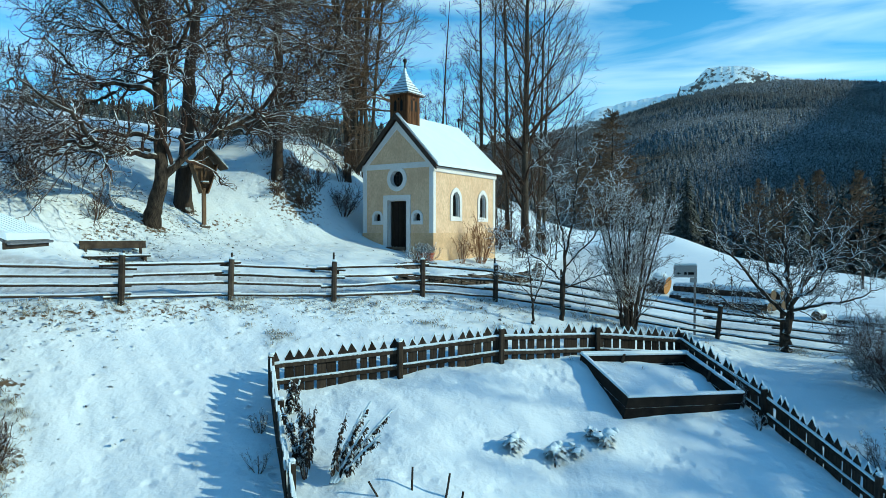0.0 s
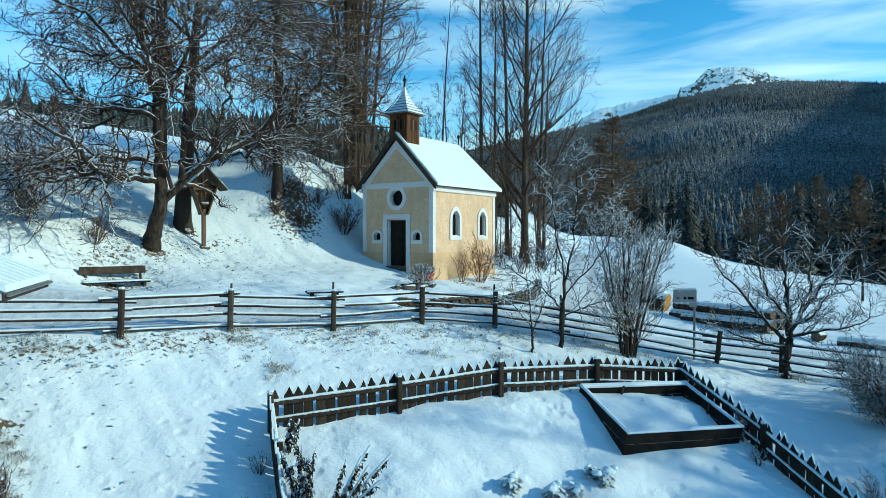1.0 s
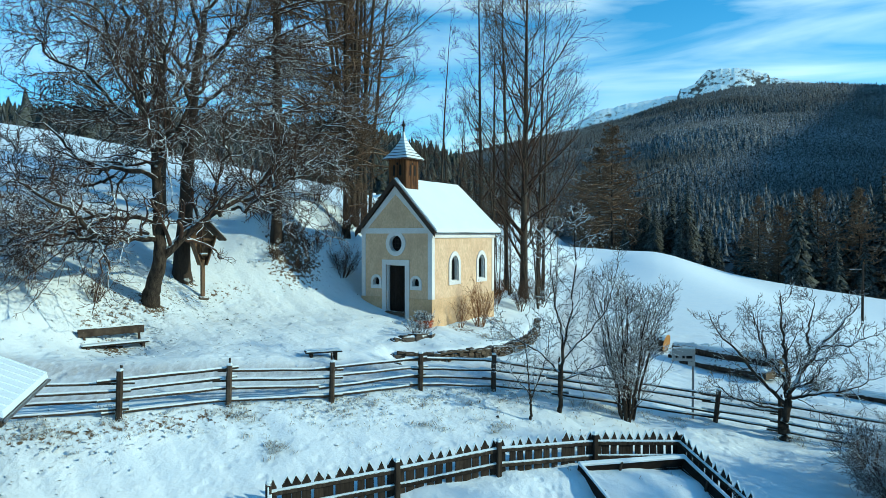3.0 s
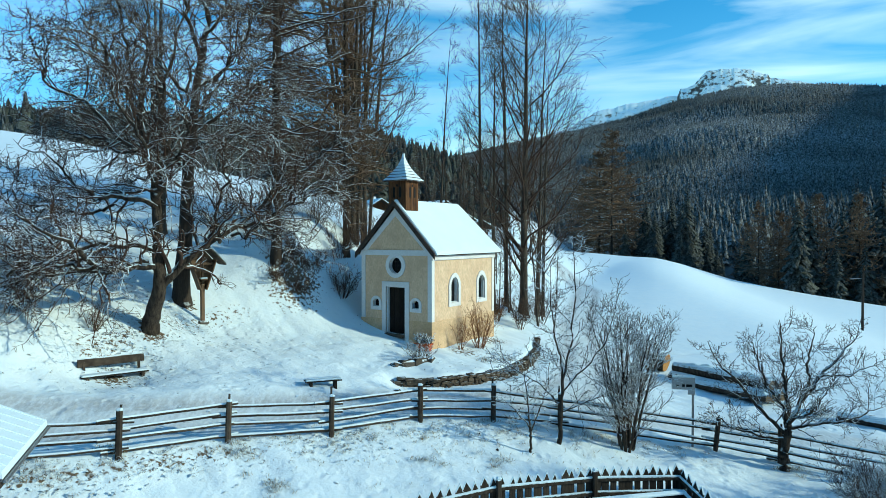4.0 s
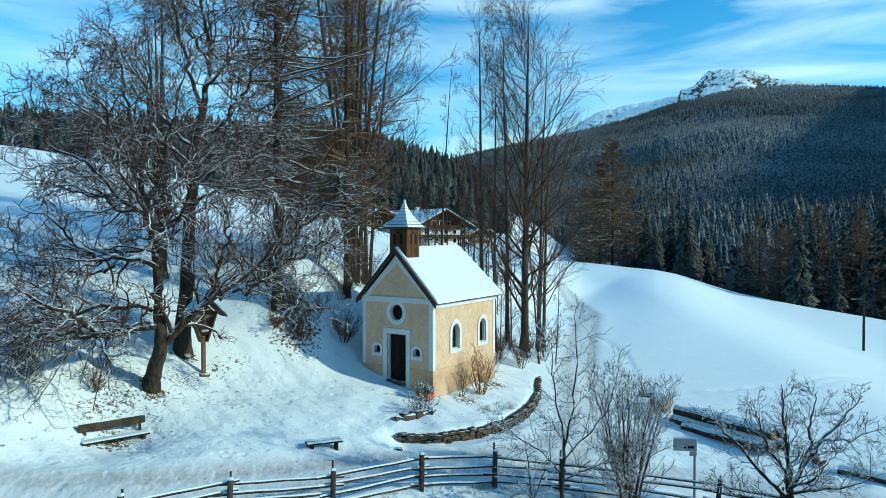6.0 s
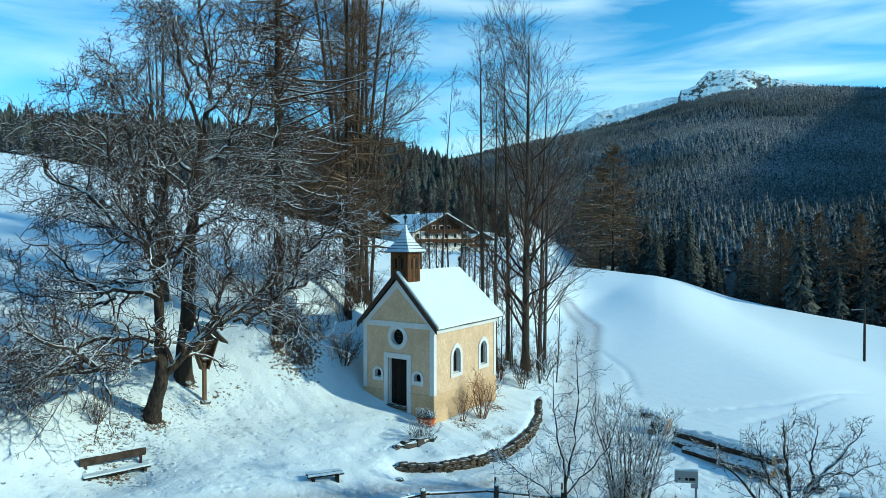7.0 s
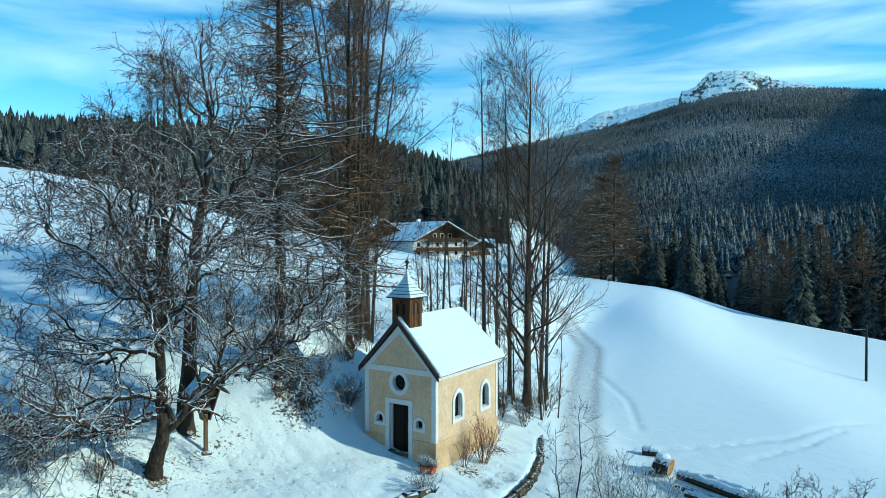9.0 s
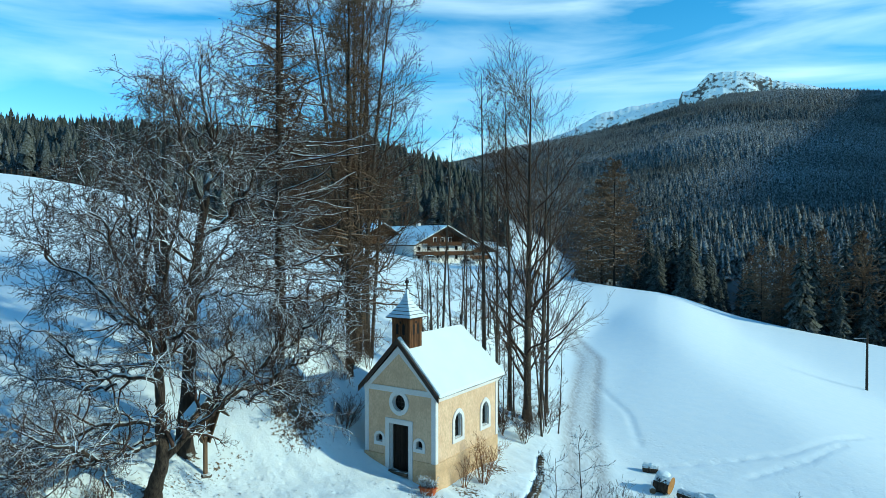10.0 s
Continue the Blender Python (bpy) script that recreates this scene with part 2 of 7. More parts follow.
# old dimples and footmarks
pit = nt.nodes.new("ShaderNodeTexVoronoi")
pit.feature, pit.inputs["Scale"].default_value, pit.inputs["Smoothness"].default_value = "SMOOTH_F1", 2.6, 0.4
nt.links.new(nt.nodes.new("ShaderNodeTexCoord").outputs["Object"], pit.inputs["Vector"])
pits = n_math(nt, "MULTIPLY", n_range(nt, pit.outputs["Distance"], 0.05, 0.4, -0.38, 0.0), n_range(nt, n_noise(nt, 0.5, 3.0), 0.42, 0.62))
hgt = n_math(nt, "ADD", hgt, pits)
geo_xyz = nt.nodes.new("ShaderNodeSeparateXYZ")
nt.links.new(nt.nodes.new("ShaderNodeTexCoord").outputs["Object"], geo_xyz.inputs[0])
# trodden and lumpy round the garden and chapel, wind-smoothed on the open meadow
hgt = n_math(nt, "MULTIPLY", hgt, n_range(nt, geo_xyz.outputs["Y"], 28.0, 44.0, 1.0, 0.22))
n_bump(nt, b, hgt, 0.8, 0.12)
M["ground"] = m

# ---- mesh helpers ----
def mesh_np(name, verts, faces, mats, smooth=False, idx=None):
    """A mesh from an (n,3) array and an (m,k) array of faces of one size."""
    me = bpy.data.meshes.new(name)
    verts, faces = np.asarray(verts, np.float32), np.asarray(faces, np.int32)
    m, k = faces.shape
    me.vertices.add(len(verts))
    me.vertices.foreach_set("co", verts.ravel())
    me.loops.add(m * k)
    me.loops.foreach_set("vertex_index", faces.ravel())
    me.polygons.add(m)
    me.polygons.foreach_set("loop_start", np.arange(0, m * k, k, dtype=np.int32))
    for x in (mats if isinstance(mats, (list, tuple)) else [mats]):
        me.materials.append(x)
    if smooth:
        me.polygons.foreach_set("use_smooth", np.ones(m, bool))
    if idx is not None:
        me.polygons.foreach_set("material_index", np.asarray(idx, np.int32))
    me.update(calc_edges=True)
    return me


def part(name, data, material=None, parent=None, label="", smooth=False):
    """Links a bmesh or mesh as one object under a thing or a part."""
    if isinstance(data, bmesh.types.BMesh):
        me = bpy.data.meshes.new(name)
        data.to_mesh(me)
        data.free()
        if smooth:
            me.polygons.foreach_set("use_smooth", np.ones(len(me.polygons), bool))
    else:
        me = data
    if material is not None and not me.materials:
        me.materials.append(material)
    ob = new(name, me)
    if parent is not None:
        ob.parent = parent
    if label:
        ob["label"] = label
    return ob


def thing(name, x, y, z, rz=0.0, label="", category="", group="", kind=""):
    ob = new(name)
    ob.empty_display_size = 0.2
    ob.matrix_world = pose(x, y, z, 0, 0, rz)
    return tagged(ob, label, category, group, kind)


def add_box(bm, cx, cy, cz, sx, sy, sz, rz=0.0, bevel=0.0, m=None):
    """A box into a bmesh; centre, full sizes, turn about z (degrees), bevelled edges."""
    geo = bmesh.ops.create_cube(bm, size=1.0)["verts"]
    mat = pose(cx, cy, cz, 0, 0, rz) @ Matrix.Diagonal((sx, sy, sz, 1))
    if m is not None:
        mat = m @ mat
    bmesh.ops.transform(bm, matrix=mat, verts=geo)
    if bevel:
        edges = list({e for v in geo for e in v.link_edges})
        bmesh.ops.bevel(bm, geom=edges, offset=bevel, segments=1, affect="EDGES")


def box(cx, cy, cz, sx, sy, sz, rz=0.0, bevel=0.0, m=None):
    bm = bmesh.new()
    add_box(bm, cx, cy, cz, sx, sy, sz, rz, bevel, m)
    return bm


def prism(outline, y0, y1):
    """Outline in (x, z), extruded from y0 to y1."""
    bm = bmesh.new()
    a = [bm.verts.new((x, y0, z)) for x, z in outline]
    c = [bm.verts.new((x, y1, z)) for x, z in outline]
    n = len(a)
    bm.faces.new(a)
    bm.faces.new(c[::-1])
    for i in range(n):
        bm.faces.new((a[i], c[i], c[(i + 1) % n], a[(i + 1) % n]))
    bmesh.ops.recalc_face_normals(bm, faces=bm.faces)
    return bm


def ring(outer, inner, y0, y1):
    """The band between two outlines of equal count in (x, z), extruded from y0 to y1."""
    bm = bmesh.new()
    rows = [[bm.verts.new((x, y, z)) for x, z in o] for o in (outer, inner) for y in (y0, y1)]
    n = len(outer)
    for i in range(n):
        j = (i + 1) % n
        bm.faces.new((rows[0][i], rows[0][j], rows[2][j], rows[2][i]))
        bm.faces.new((rows[1][j], rows[1][i], rows[3][i], rows[3][j]))
        bm.faces.new((rows[0][j], rows[0][i], rows[1][i], rows[1][j]))
        bm.faces.new((rows[2][i], rows[2][j], rows[3][j], rows[3][i]))
    bmesh.ops.recalc_face_normals(bm, faces=bm.faces)
    return bm


def tube_arrays(P, R, sides):
    """Verts and quads of tubes along P (m,n,3) with radii R (m,n)."""
    P, R = np.asarray(P, float), np.asarray(R, float)
    m, n, _ = P.shape
    T = np.gradient(P, axis=1)
    T /= np.linalg.norm(T, axis=2, keepdims=True) + 1e-9
    ref = np.where(np.abs(T[:, :1, 2:3]) > 0.9, np.array([1.0, 0.2, 0]), np.array([0.0, 0, 1]))
    U = np.cross(T, np.broadcast_to(ref, T.shape))
    U /= np.linalg.norm(U, axis=2, keepdims=True) + 1e-9
    V = np.cross(U, T)
    a = np.arange(sides) * 2 * np.pi / sides
    verts = P[:, :, None, :] + R[:, :, None, None] * (np.cos(a)[:, None] * U[:, :, None, :] + np.sin(a)[:, None] * V[:, :, None, :])
    i = np.arange(m * n * sides).reshape(m, n, sides)
    j = np.roll(i, -1, axis=2)
    quads = np.stack([i[:, :-1], i[:, 1:], j[:, 1:], j[:, :-1]], -1).reshape(-1, 4)
    return verts.reshape(-1, 3), quads


def join_arrays(chunks):
    vs, fs, k = [], [], 0
    for v, f in chunks:
        vs.append(v)
        fs.append(f + k)
        k += len(v)
    return np.concatenate(vs), np.concatenate(fs)


def rail_bm(a, b, r0, r1, rng, sides=6, bow=0.03, n=6):
    """A slightly crooked round pole from a to b, capped, as a bmesh."""
    a, b = np.array(a, float), np.array(b, float)
    t = np.linspace(0, 1, n)
    P = a + (b - a) * t[:, None]
    P[1:-1] += rng.normal(0, bow, (n - 2, 3)) * [0.6, 0.6, 1]
    R = (r0 + (r1 - r0) * t) * rng.uniform(0.92, 1.08, n)
    v, f = tube_arrays(P[None], R[None], sides)
    bm = bmesh.new()
    bv = [bm.verts.new(x) for x in v]
    for q in f:
        bm.faces.new([bv[k] for k in q])
    bm.faces.new(bv[:sides])
    bm.faces.new(bv[-sides:][::-1])
    bmesh.ops.recalc_face_normals(bm, faces=bm.faces)
    return bm


# ---- the lie of the land ----
def sstep(x, a, b):
    t = np.clip((np.asarray(x, float) - a) / (b - a), 0, 1)
    return t * t * (3 - 2 * t)


FENCE_X = [-40, -14, -8.05, -5.82, -3.18, -0.68, 1.64, 5.9, 9.34, 11.3, 15, 24]
FENCE_Y = [9, 14.4, 17.0, 18.54, 19.56, 21.03, 22.0, 22.9, 23.43, 22.7, 20.6, 16.5]
LEVEL_X = [-40, -8, -5.8, -0.7, 1.6, 5.9, 9.3, 11.3, 24, 34, 44, 60, 90]
LEVEL_Z = [3.7, 3.36, 3.2, 3.1, 2.87, 2.05, 1.32, 1.2, 0.5, -2.0, -4.8, -6.0, -7.5]
TERRACE = [(-2.1, 25.7), (0.0, 25.85), (1.5, 26.75), (2.5, 27.9), (3.4, 29.6), (4.1, 31.3), (4.7, 33.5), (5.1, 36.5)]
ROAD = [(-22, 16.0), (-12, 18.0), (-8, 19.3), (-5, 20.9), (-1.5, 22.7), (1.6, 23.9), (4.3, 26.0), (6.3, 30), (7.4, 36), (8.3, 42), (10.4, 51), (13.4, 63), (13.5, 76), (8, 95)]
LANE = [(2.0, 24.0), (6.0, 25.6), (9.5, 26.3), (14, 25.0), (20, 22.0), (30, 17)]


def line_dist(x, y, line):
    """Distance to a polyline and side (positive to the left of its direction)."""
    best, side = np.full(np.shape(x), 1e9), np.zeros(np.shape(x))
    for (ax, ay), (bx, by) in zip(line, line[1:]):
        dx, dy = bx - ax, by - ay
        t = np.clip(((x - ax) * dx + (y - ay) * dy) / (dx * dx + dy * dy), 0, 1)
        d = np.hypot(x - ax - t * dx, y - ay - t * dy)
        s = np.sign(dx * (y - ay) - dy * (x - ax))
        near = d < best
        best, side = np.where(near, d, best), np.where(near, s, side)
    return best, side


def soft_interp(x, xs, ys, w):
    """Linear interpolation with its kinks smoothed over about w metres, wider far out."""
    x = np.asarray(x, float)
    w = w + 0.12 * np.clip(np.abs(x) - 12, 0, 60)
    return sum(np.interp(x + w * o, xs, ys) * k for o, k in ((-1, 0.1), (-0.66, 0.15), (-0.33, 0.16), (0, 0.18), (0.33, 0.16), (0.66, 0.15), (1, 0.1)))


def gauss(x, y, cx, cy, s):
    return np.exp(-((x - cx) ** 2 + (y - cy) ** 2) / (2 * s * s))


def wob(x, y, s, seed=0.0):
    """Cheap smooth wobble, about -1 to 1, with features s metres long."""
    a, c = x / s + seed, y / s - 1.7 * seed
    return (np.sin(a * 2.1 + 1.3 * np.sin(c * 1.7)) + np.sin(c * 2.6 + 1.1 * np.sin(a * 1.3 + 2)) + 0.6 * np.sin((a + c) * 3.7 + seed)) / 2.6


# far ridges: direction (sideways over ahead) and slope above the first eye
RIDGE_LEFT = ([-4, -0.9, -0.65, -0.45, -0.3, -0.15, -0.08, 0.0, 0.03, 0.12, 0.3], [0.10, 0.155, 0.166, 0.158, 0.150, 0.138, 0.128, 0.102, 0.092, 0.05, 0.0])
RIDGE_RIGHT = ([-0.2, -0.03, 0.012, 0.06, 0.12, 0.20, 0.27, 0.34, 0.42, 0.50, 0.65, 0.9, 4], [0.05, 0.102, 0.114, 0.125, 0.137, 0.152, 0.170, 0.195, 0.214, 0.218, 0.215, 0.207, 0.13])
# the brow of the meadow: direction and height of its crest
BROW = ([0.10, 0.16, 0.222, 0.265, 0.312, 0.345, 0.382, 0.424, 0.477, 0.541, 0.649, 0.9], [5.6, 5.3, 5.07, 4.65, 4.34, 3.68, 2.37, 1.03, 0.14, -0.7, -1.68, -2.6])
RIDGE_SNOW = ([0.0, 0.06, 0.1458, 0.1624, 0.1872, 0.2254, 0.2709, 0.3049, 0.3405, 0.3463, 0.3571, 0.367, 0.3753, 0.3844, 0.4134, 0.4507, 0.4722, 0.4764, 0.4971, 0.5178, 0.5435, 0.5932, 0.6429], [0.1, 0.128, 0.1452, 0.151, 0.1609, 0.1841, 0.194, 0.1998, 0.2065, 0.2189, 0.223, 0.2263, 0.2355, 0.2413, 0.2454, 0.2437, 0.2388, 0.2321, 0.2297, 0.228, 0.2222, 0.2056, 0.1808])


def brow_y(u):
    """How far ahead the crest of the meadow lies in direction u."""
    return 7300 / (52 * np.clip(u, 0.05, 0.95) + 40)


def height(x, y):
    z = near_height(x, y)
    x, y = np.asarray(x, float), np.asarray(y, float)
    u = x / np.maximum(y, 1)
    crest = brow_y(u)
    z = z + np.interp(u, BROW_U, BROW_LIFT) * sstep(y, 40, crest) * (1 - sstep(y, crest + 60, crest + 180))
    return add_mountains(x, y, z)


def near_height(x, y):
    x, y = np.asarray(x, float), np.asarray(y, float)
    yf, zf = soft_interp(x, FENCE_X, FENCE_Y, 1.6), soft_interp(x, LEVEL_X, LEVEL_Z, 1.6)
    s = y - yf
    below = np.clip(-s, 0, 22)
    a = soft_interp(x, [-12, -7, -4, -1, 2.5, 7, 12], [0.5, 0.5, 0.42, 0.34, 0.20, 0.11, 0.08], 1.8)
    z = zf - a * below - np.interp(x, [-1, 2.5], [0.0, 0.3]) * np.clip(below - 5, 0, 14)
    z = z + 0.06 * 110 * np.tanh(np.clip(s, 0, 400) / 110 * 1.05)
    # hillside to the left of the chapel
    p = (x + 9.66) * -0.895 + (y - 27.6) * 0.447
    hill = soft_interp(p, [-8.5, -7, -5, -3.5, -1.5, -0.5, 0, 0.5, 1.2, 5, 10, 20, 40, 80, 128, 220], [0, 0.2, 0.45, 0.5, 0.7, 1.1, 1.4, 1.8, 2.2, 3.8, 5.3, 7, 9.5, 14, 19, 24], 0.8)
    z = z + hill * sstep(s, 1.5, 4.0) * (1 - sstep(x / np.maximum(y, 1), 0.1, 0.32) * sstep(y, 40, 75))
    z = z + 2.7 * gauss(x, y, -7.6, 37.5, 3.4) + 0.7 * gauss(x, y, 4.6, 40, 2.5) - 0.62 * gauss(x, y, -10.8, 22.4, 1.3) + 0.28 * gauss(x, y, -10.8, 24.9, 1.1) - 0.33 * gauss(x, y, -10.1, 28.0, 1.3) + 1.7 * gauss(x, y, -66, 98, 15) + 0.8 * gauss(x, y, -5.0, 36.3, 1.8) + 1.8 * gauss(x, y, -7.3, 32.7, 1.45)
    # chapel terrace held by a low stone wall
    d, side = line_dist(x, y, TERRACE)
    inside = np.where(side > 0, d, -d)
    level = np.interp(y, [24, 26, 28, 30, 33, 38], [3.3, 3.38, 3.32, 3.2, 3.34, 3.4]) + 0.18 * np.clip(inside, 0, 3.2)
    foot = np.interp(y, [25, 26, 27, 29.6, 33], [3.02, 3.03, 3.0, 2.79, 2.85])
    out = (1 - sstep(-inside, 0.7, 2.4)) * sstep(x, -2.6, -1.2) * (1 - sstep(y, 33, 36)) * (inside < 0.3)
    flat = np.maximum(z, level)
    z = z - np.maximum(z - foot, 0) * out
    near = (x > -3.5) & (x < 7) & (y > 23) & (y < 40)
    z = np.where(near, z + (flat - z) * sstep(inside, 0.02, 0.3) * sstep(x, -2.8, -1.6) * (1 - sstep(y, 36, 39)), z)
    # the hill runs out into a flatter field towards the farm
    dirn = x / np.maximum(y, 1)
    cap = np.interp(dirn, [-2, -0.65, -0.47, -0.3, -0.11, 0.0, 0.1, 0.3], [38, 28, 22, 16.5, 11.6, 8.0, 7.0, 9.0])
    over = np.logaddexp(0, (z - cap) / 1.2) * 1.2
    z = z - over * sstep(y, 48, 85)
    # beyond the meadow's brow the ground falls to the valley
    q = ((x - 25) * 52 + (y - 150) * 40) / 65.6
    z = z - (np.sqrt(np.clip(q, 0, 70) ** 2 + 64) - 8) * 0.2 * sstep(x, 10, 40)
    return z


BROW_U = np.linspace(0.05, 0.95, 60)
BROW_LIFT = (np.interp(BROW_U, *BROW) - near_height(BROW_U * brow_y(BROW_U), brow_y(BROW_U))) * sstep(BROW_U, 0.08, 0.2)


def add_mountains(x, y, z):
    dist = np.hypot(x, y)
    u = np.where(y > 1, x / np.maximum(y, 1), np.sign(x) * 4)
    far = sstep(y, 20, 120)
    for (us, es), foot, top, base, rough in ((RIDGE_LEFT, 170, 620, 6, 6), (RIDGE_RIGHT, 330, 1350, -5, 14)):
        base = base - 40 * sstep(u, 0.1, 0.24) if foot < 200 else base
        crest = 5 + np.interp(u, us, es) * top * np.sqrt(1 / np.sqrt(1 + np.clip(u, -1, 1) ** 2) ** 2)
        t = np.clip((dist - foot) / (top - foot), 0, 1.25)
        rise = np.where(t < 1, t ** 1.12, 1 - (t - 1) * 1.6)
        zz = base + (crest - base) * rise + rough * wob(x, y, rough * 9, 2.0) * np.clip(t * 2, 0, 1) * np.clip((1 - t) * 4 + 0.15, 0.15, 1)
        z = np.where((dist > foot) & (y > 0), np.maximum(z, z + (zz - z) * far), z)
    # a higher spur, unseen, added off to the right to shade the lower mountainside
    shade_spur = 510 * np.exp(-((x - 1300) / 235) ** 2) * sstep(y, 20, 200) * (1 - sstep(y, 1150, 1500))
    z = np.where(shade_spur > 2, np.maximum(z, shade_spur), z)
    # an unseen hillside added behind the camera, to cut sky light on the chapel front
    z = z + 0.42 * np.clip(-y - 22, 0, 420) * sstep(-y, 22, 60)
    return z


def height_at(x, y):
    return float(height(np.array([x]), np.array([y]))[0])


# ---- ground ----
def make_ground():
    ang = np.concatenate([np.radians(np.linspace(-39, 39, 310)), np.radians(np.concatenate([np.linspace(40, 100, 60), np.linspace(104, 318, 36)]))])
    rad = [0.02]
    while rad[-1] < 4700:
        r = rad[-1]
        rad.append(r + (1.2 if r < 10 else 0.14 if r < 36 else max(0.16, (r - 28) * 0.019)))
    rad = np.array(rad)
    A, Rr = np.meshgrid(ang, rad)
    X, Y = Rr * np.sin(A), Rr * np.cos(A)
    Z = height(X, Y)
    near = np.clip(1 - (Rr - 60) / 60, 0, 1)
    road = np.minimum(line_dist(X, Y, ROAD)[0], line_dist(X, Y, LANE)[0] + 0.25)
    onroad = 1 - sstep(road, 0.9, 1.7)
    fine = 0.045 * wob(X, Y, 1.5, 1.0) + 0.04 * wob(X, Y, 0.62, 4.0) + 0.018 * wob(X, Y, 0.31, 7.0)
    Z = Z + near * fine * np.clip(1 - (Rr - 31) / 12, 0.1, 1) * (1 - 0.7 * onroad) + np.clip(Rr - 60, 0, 1) * 0.06 * wob(X, Y, 14, 3.0) * np.clip(1 - Rr / 400, 0, 1)
    # wheel tracks
    dr = line_dist(X, Y, ROAD)[0]
    Z = Z - near * 0.035 * (np.exp(-((dr - 0.72) / 0.22) ** 2))
    # footprints and sledge marks
    for line, wd, dp in (([(-3.75, 24.3), (-3.1, 26.2), (-2.3, 28.4), (-1.75, 30.0)], 0.3, 0.06), ([(-6.0, 11.5), (-6.3, 12.6), (-7.2, 13.6), (-7.6, 15.0)], 0.16, 0.05), ([(11.8, 38), (15, 38.6), (20.5, 40.5), (24.5, 43.5), (29, 47)], 0.2, 0.17), ([(16, 36.5), (21, 39.4), (25, 43)], 0.2, 0.15), ([(11.6, 41), (12.6, 47), (11.8, 56)], 0.22, 0.1), ([(14, 60), (19, 61), (25, 60)], 0.25, 0.04)):
        dl = line_dist(X, Y, line)[0]
        Z = Z - dp * np.exp(-(dl / wd) ** 2) * (0.55 + 0.45 * wob(X, Y, 0.5, 9.0))
    n, k = len(rad), len(ang)
    i = np.arange(n * k).reshape(n, k)
    j = np.roll(i, -1, axis=1)
    quads = np.stack([i[:-1], j[:-1], j[1:], i[1:]], -1).reshape(-1, 4)[:, ::-1]
    verts = np.stack([X, Y, Z], -1).reshape(-1, 3)
    verts = np.concatenate([verts, [[0, 0, height_at(0, 0.0)]]])
    quads = np.concatenate([quads, np.stack([np.full(k, n * k), i[0], j[0], j[0]], -1)[:, ::-1]])[: len(quads)]
    me = mesh_np("ground", verts, quads, M["ground"], smooth=True)
    dist = np.hypot(X, Y)
    tracks = np.exp(-((dr - 0.72) / 0.3) ** 2)
    yf = np.interp(X, FENCE_X, FENCE_Y)
    s = Y - yf
    p = (X + 9.66) * -0.895 + (Y - 27.6) * 0.447
    thin = 0.30 * np.exp(-((s + 0.5) / 0.55) ** 2) * sstep(-X, 3.0, 7.0) + 0.18 * np.exp(-((s + 0.6) / 0.5) ** 2) * (1 - sstep(-X, 3.0, 7.0))
    thin = np.maximum(thin, 0.26 * np.exp(-((p + 0.1) / 1.1) ** 2) * sstep(Y, 21, 23) * (1 - sstep(Y, 29, 31)))
    thin = np.maximum(thin, 0.40 * gauss(X, Y, -6.9, 31.6, 1.3))
    thin = np.maximum(thin, 0.42 * gauss(X, Y, -10.5, 24.8, 0.5) + 0.36 * gauss(X, Y, -10.5, 28.1, 0.5) + 0.38 * gauss(X, Y, -10.8, 22.45, 0.6) + 0.22 * gauss(X, Y, -12.0, 23.6, 0.5))
    thin = np.maximum(thin, 0.40 * gauss(X, Y, -8.3, 12.2, 0.7) + 0.30 * gauss(X, Y, -8.9, 13.8, 0.5))
    thin = np.maximum(thin, 0.36 * gauss(X, Y, 2.5, 33.0, 0.8) + 0.33 * gauss(X, Y, 1.0, 30.2, 0.9))
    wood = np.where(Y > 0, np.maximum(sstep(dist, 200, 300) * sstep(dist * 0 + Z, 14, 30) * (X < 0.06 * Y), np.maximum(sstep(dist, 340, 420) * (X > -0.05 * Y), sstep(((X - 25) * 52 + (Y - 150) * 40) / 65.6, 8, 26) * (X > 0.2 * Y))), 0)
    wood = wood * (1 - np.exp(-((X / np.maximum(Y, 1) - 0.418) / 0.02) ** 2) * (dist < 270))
    # the added slope behind is coloured dark too, so it bounces little light
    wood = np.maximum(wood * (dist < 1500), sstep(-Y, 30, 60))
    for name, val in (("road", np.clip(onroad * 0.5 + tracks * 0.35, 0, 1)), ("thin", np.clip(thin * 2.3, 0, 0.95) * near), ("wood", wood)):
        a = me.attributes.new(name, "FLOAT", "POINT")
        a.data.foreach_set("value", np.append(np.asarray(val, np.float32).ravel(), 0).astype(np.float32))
    ob = new("ground", me)
    return tagged(ob, "snow-covered sloping meadows with a packed snow road", "ground", kind="structure")


make_ground()


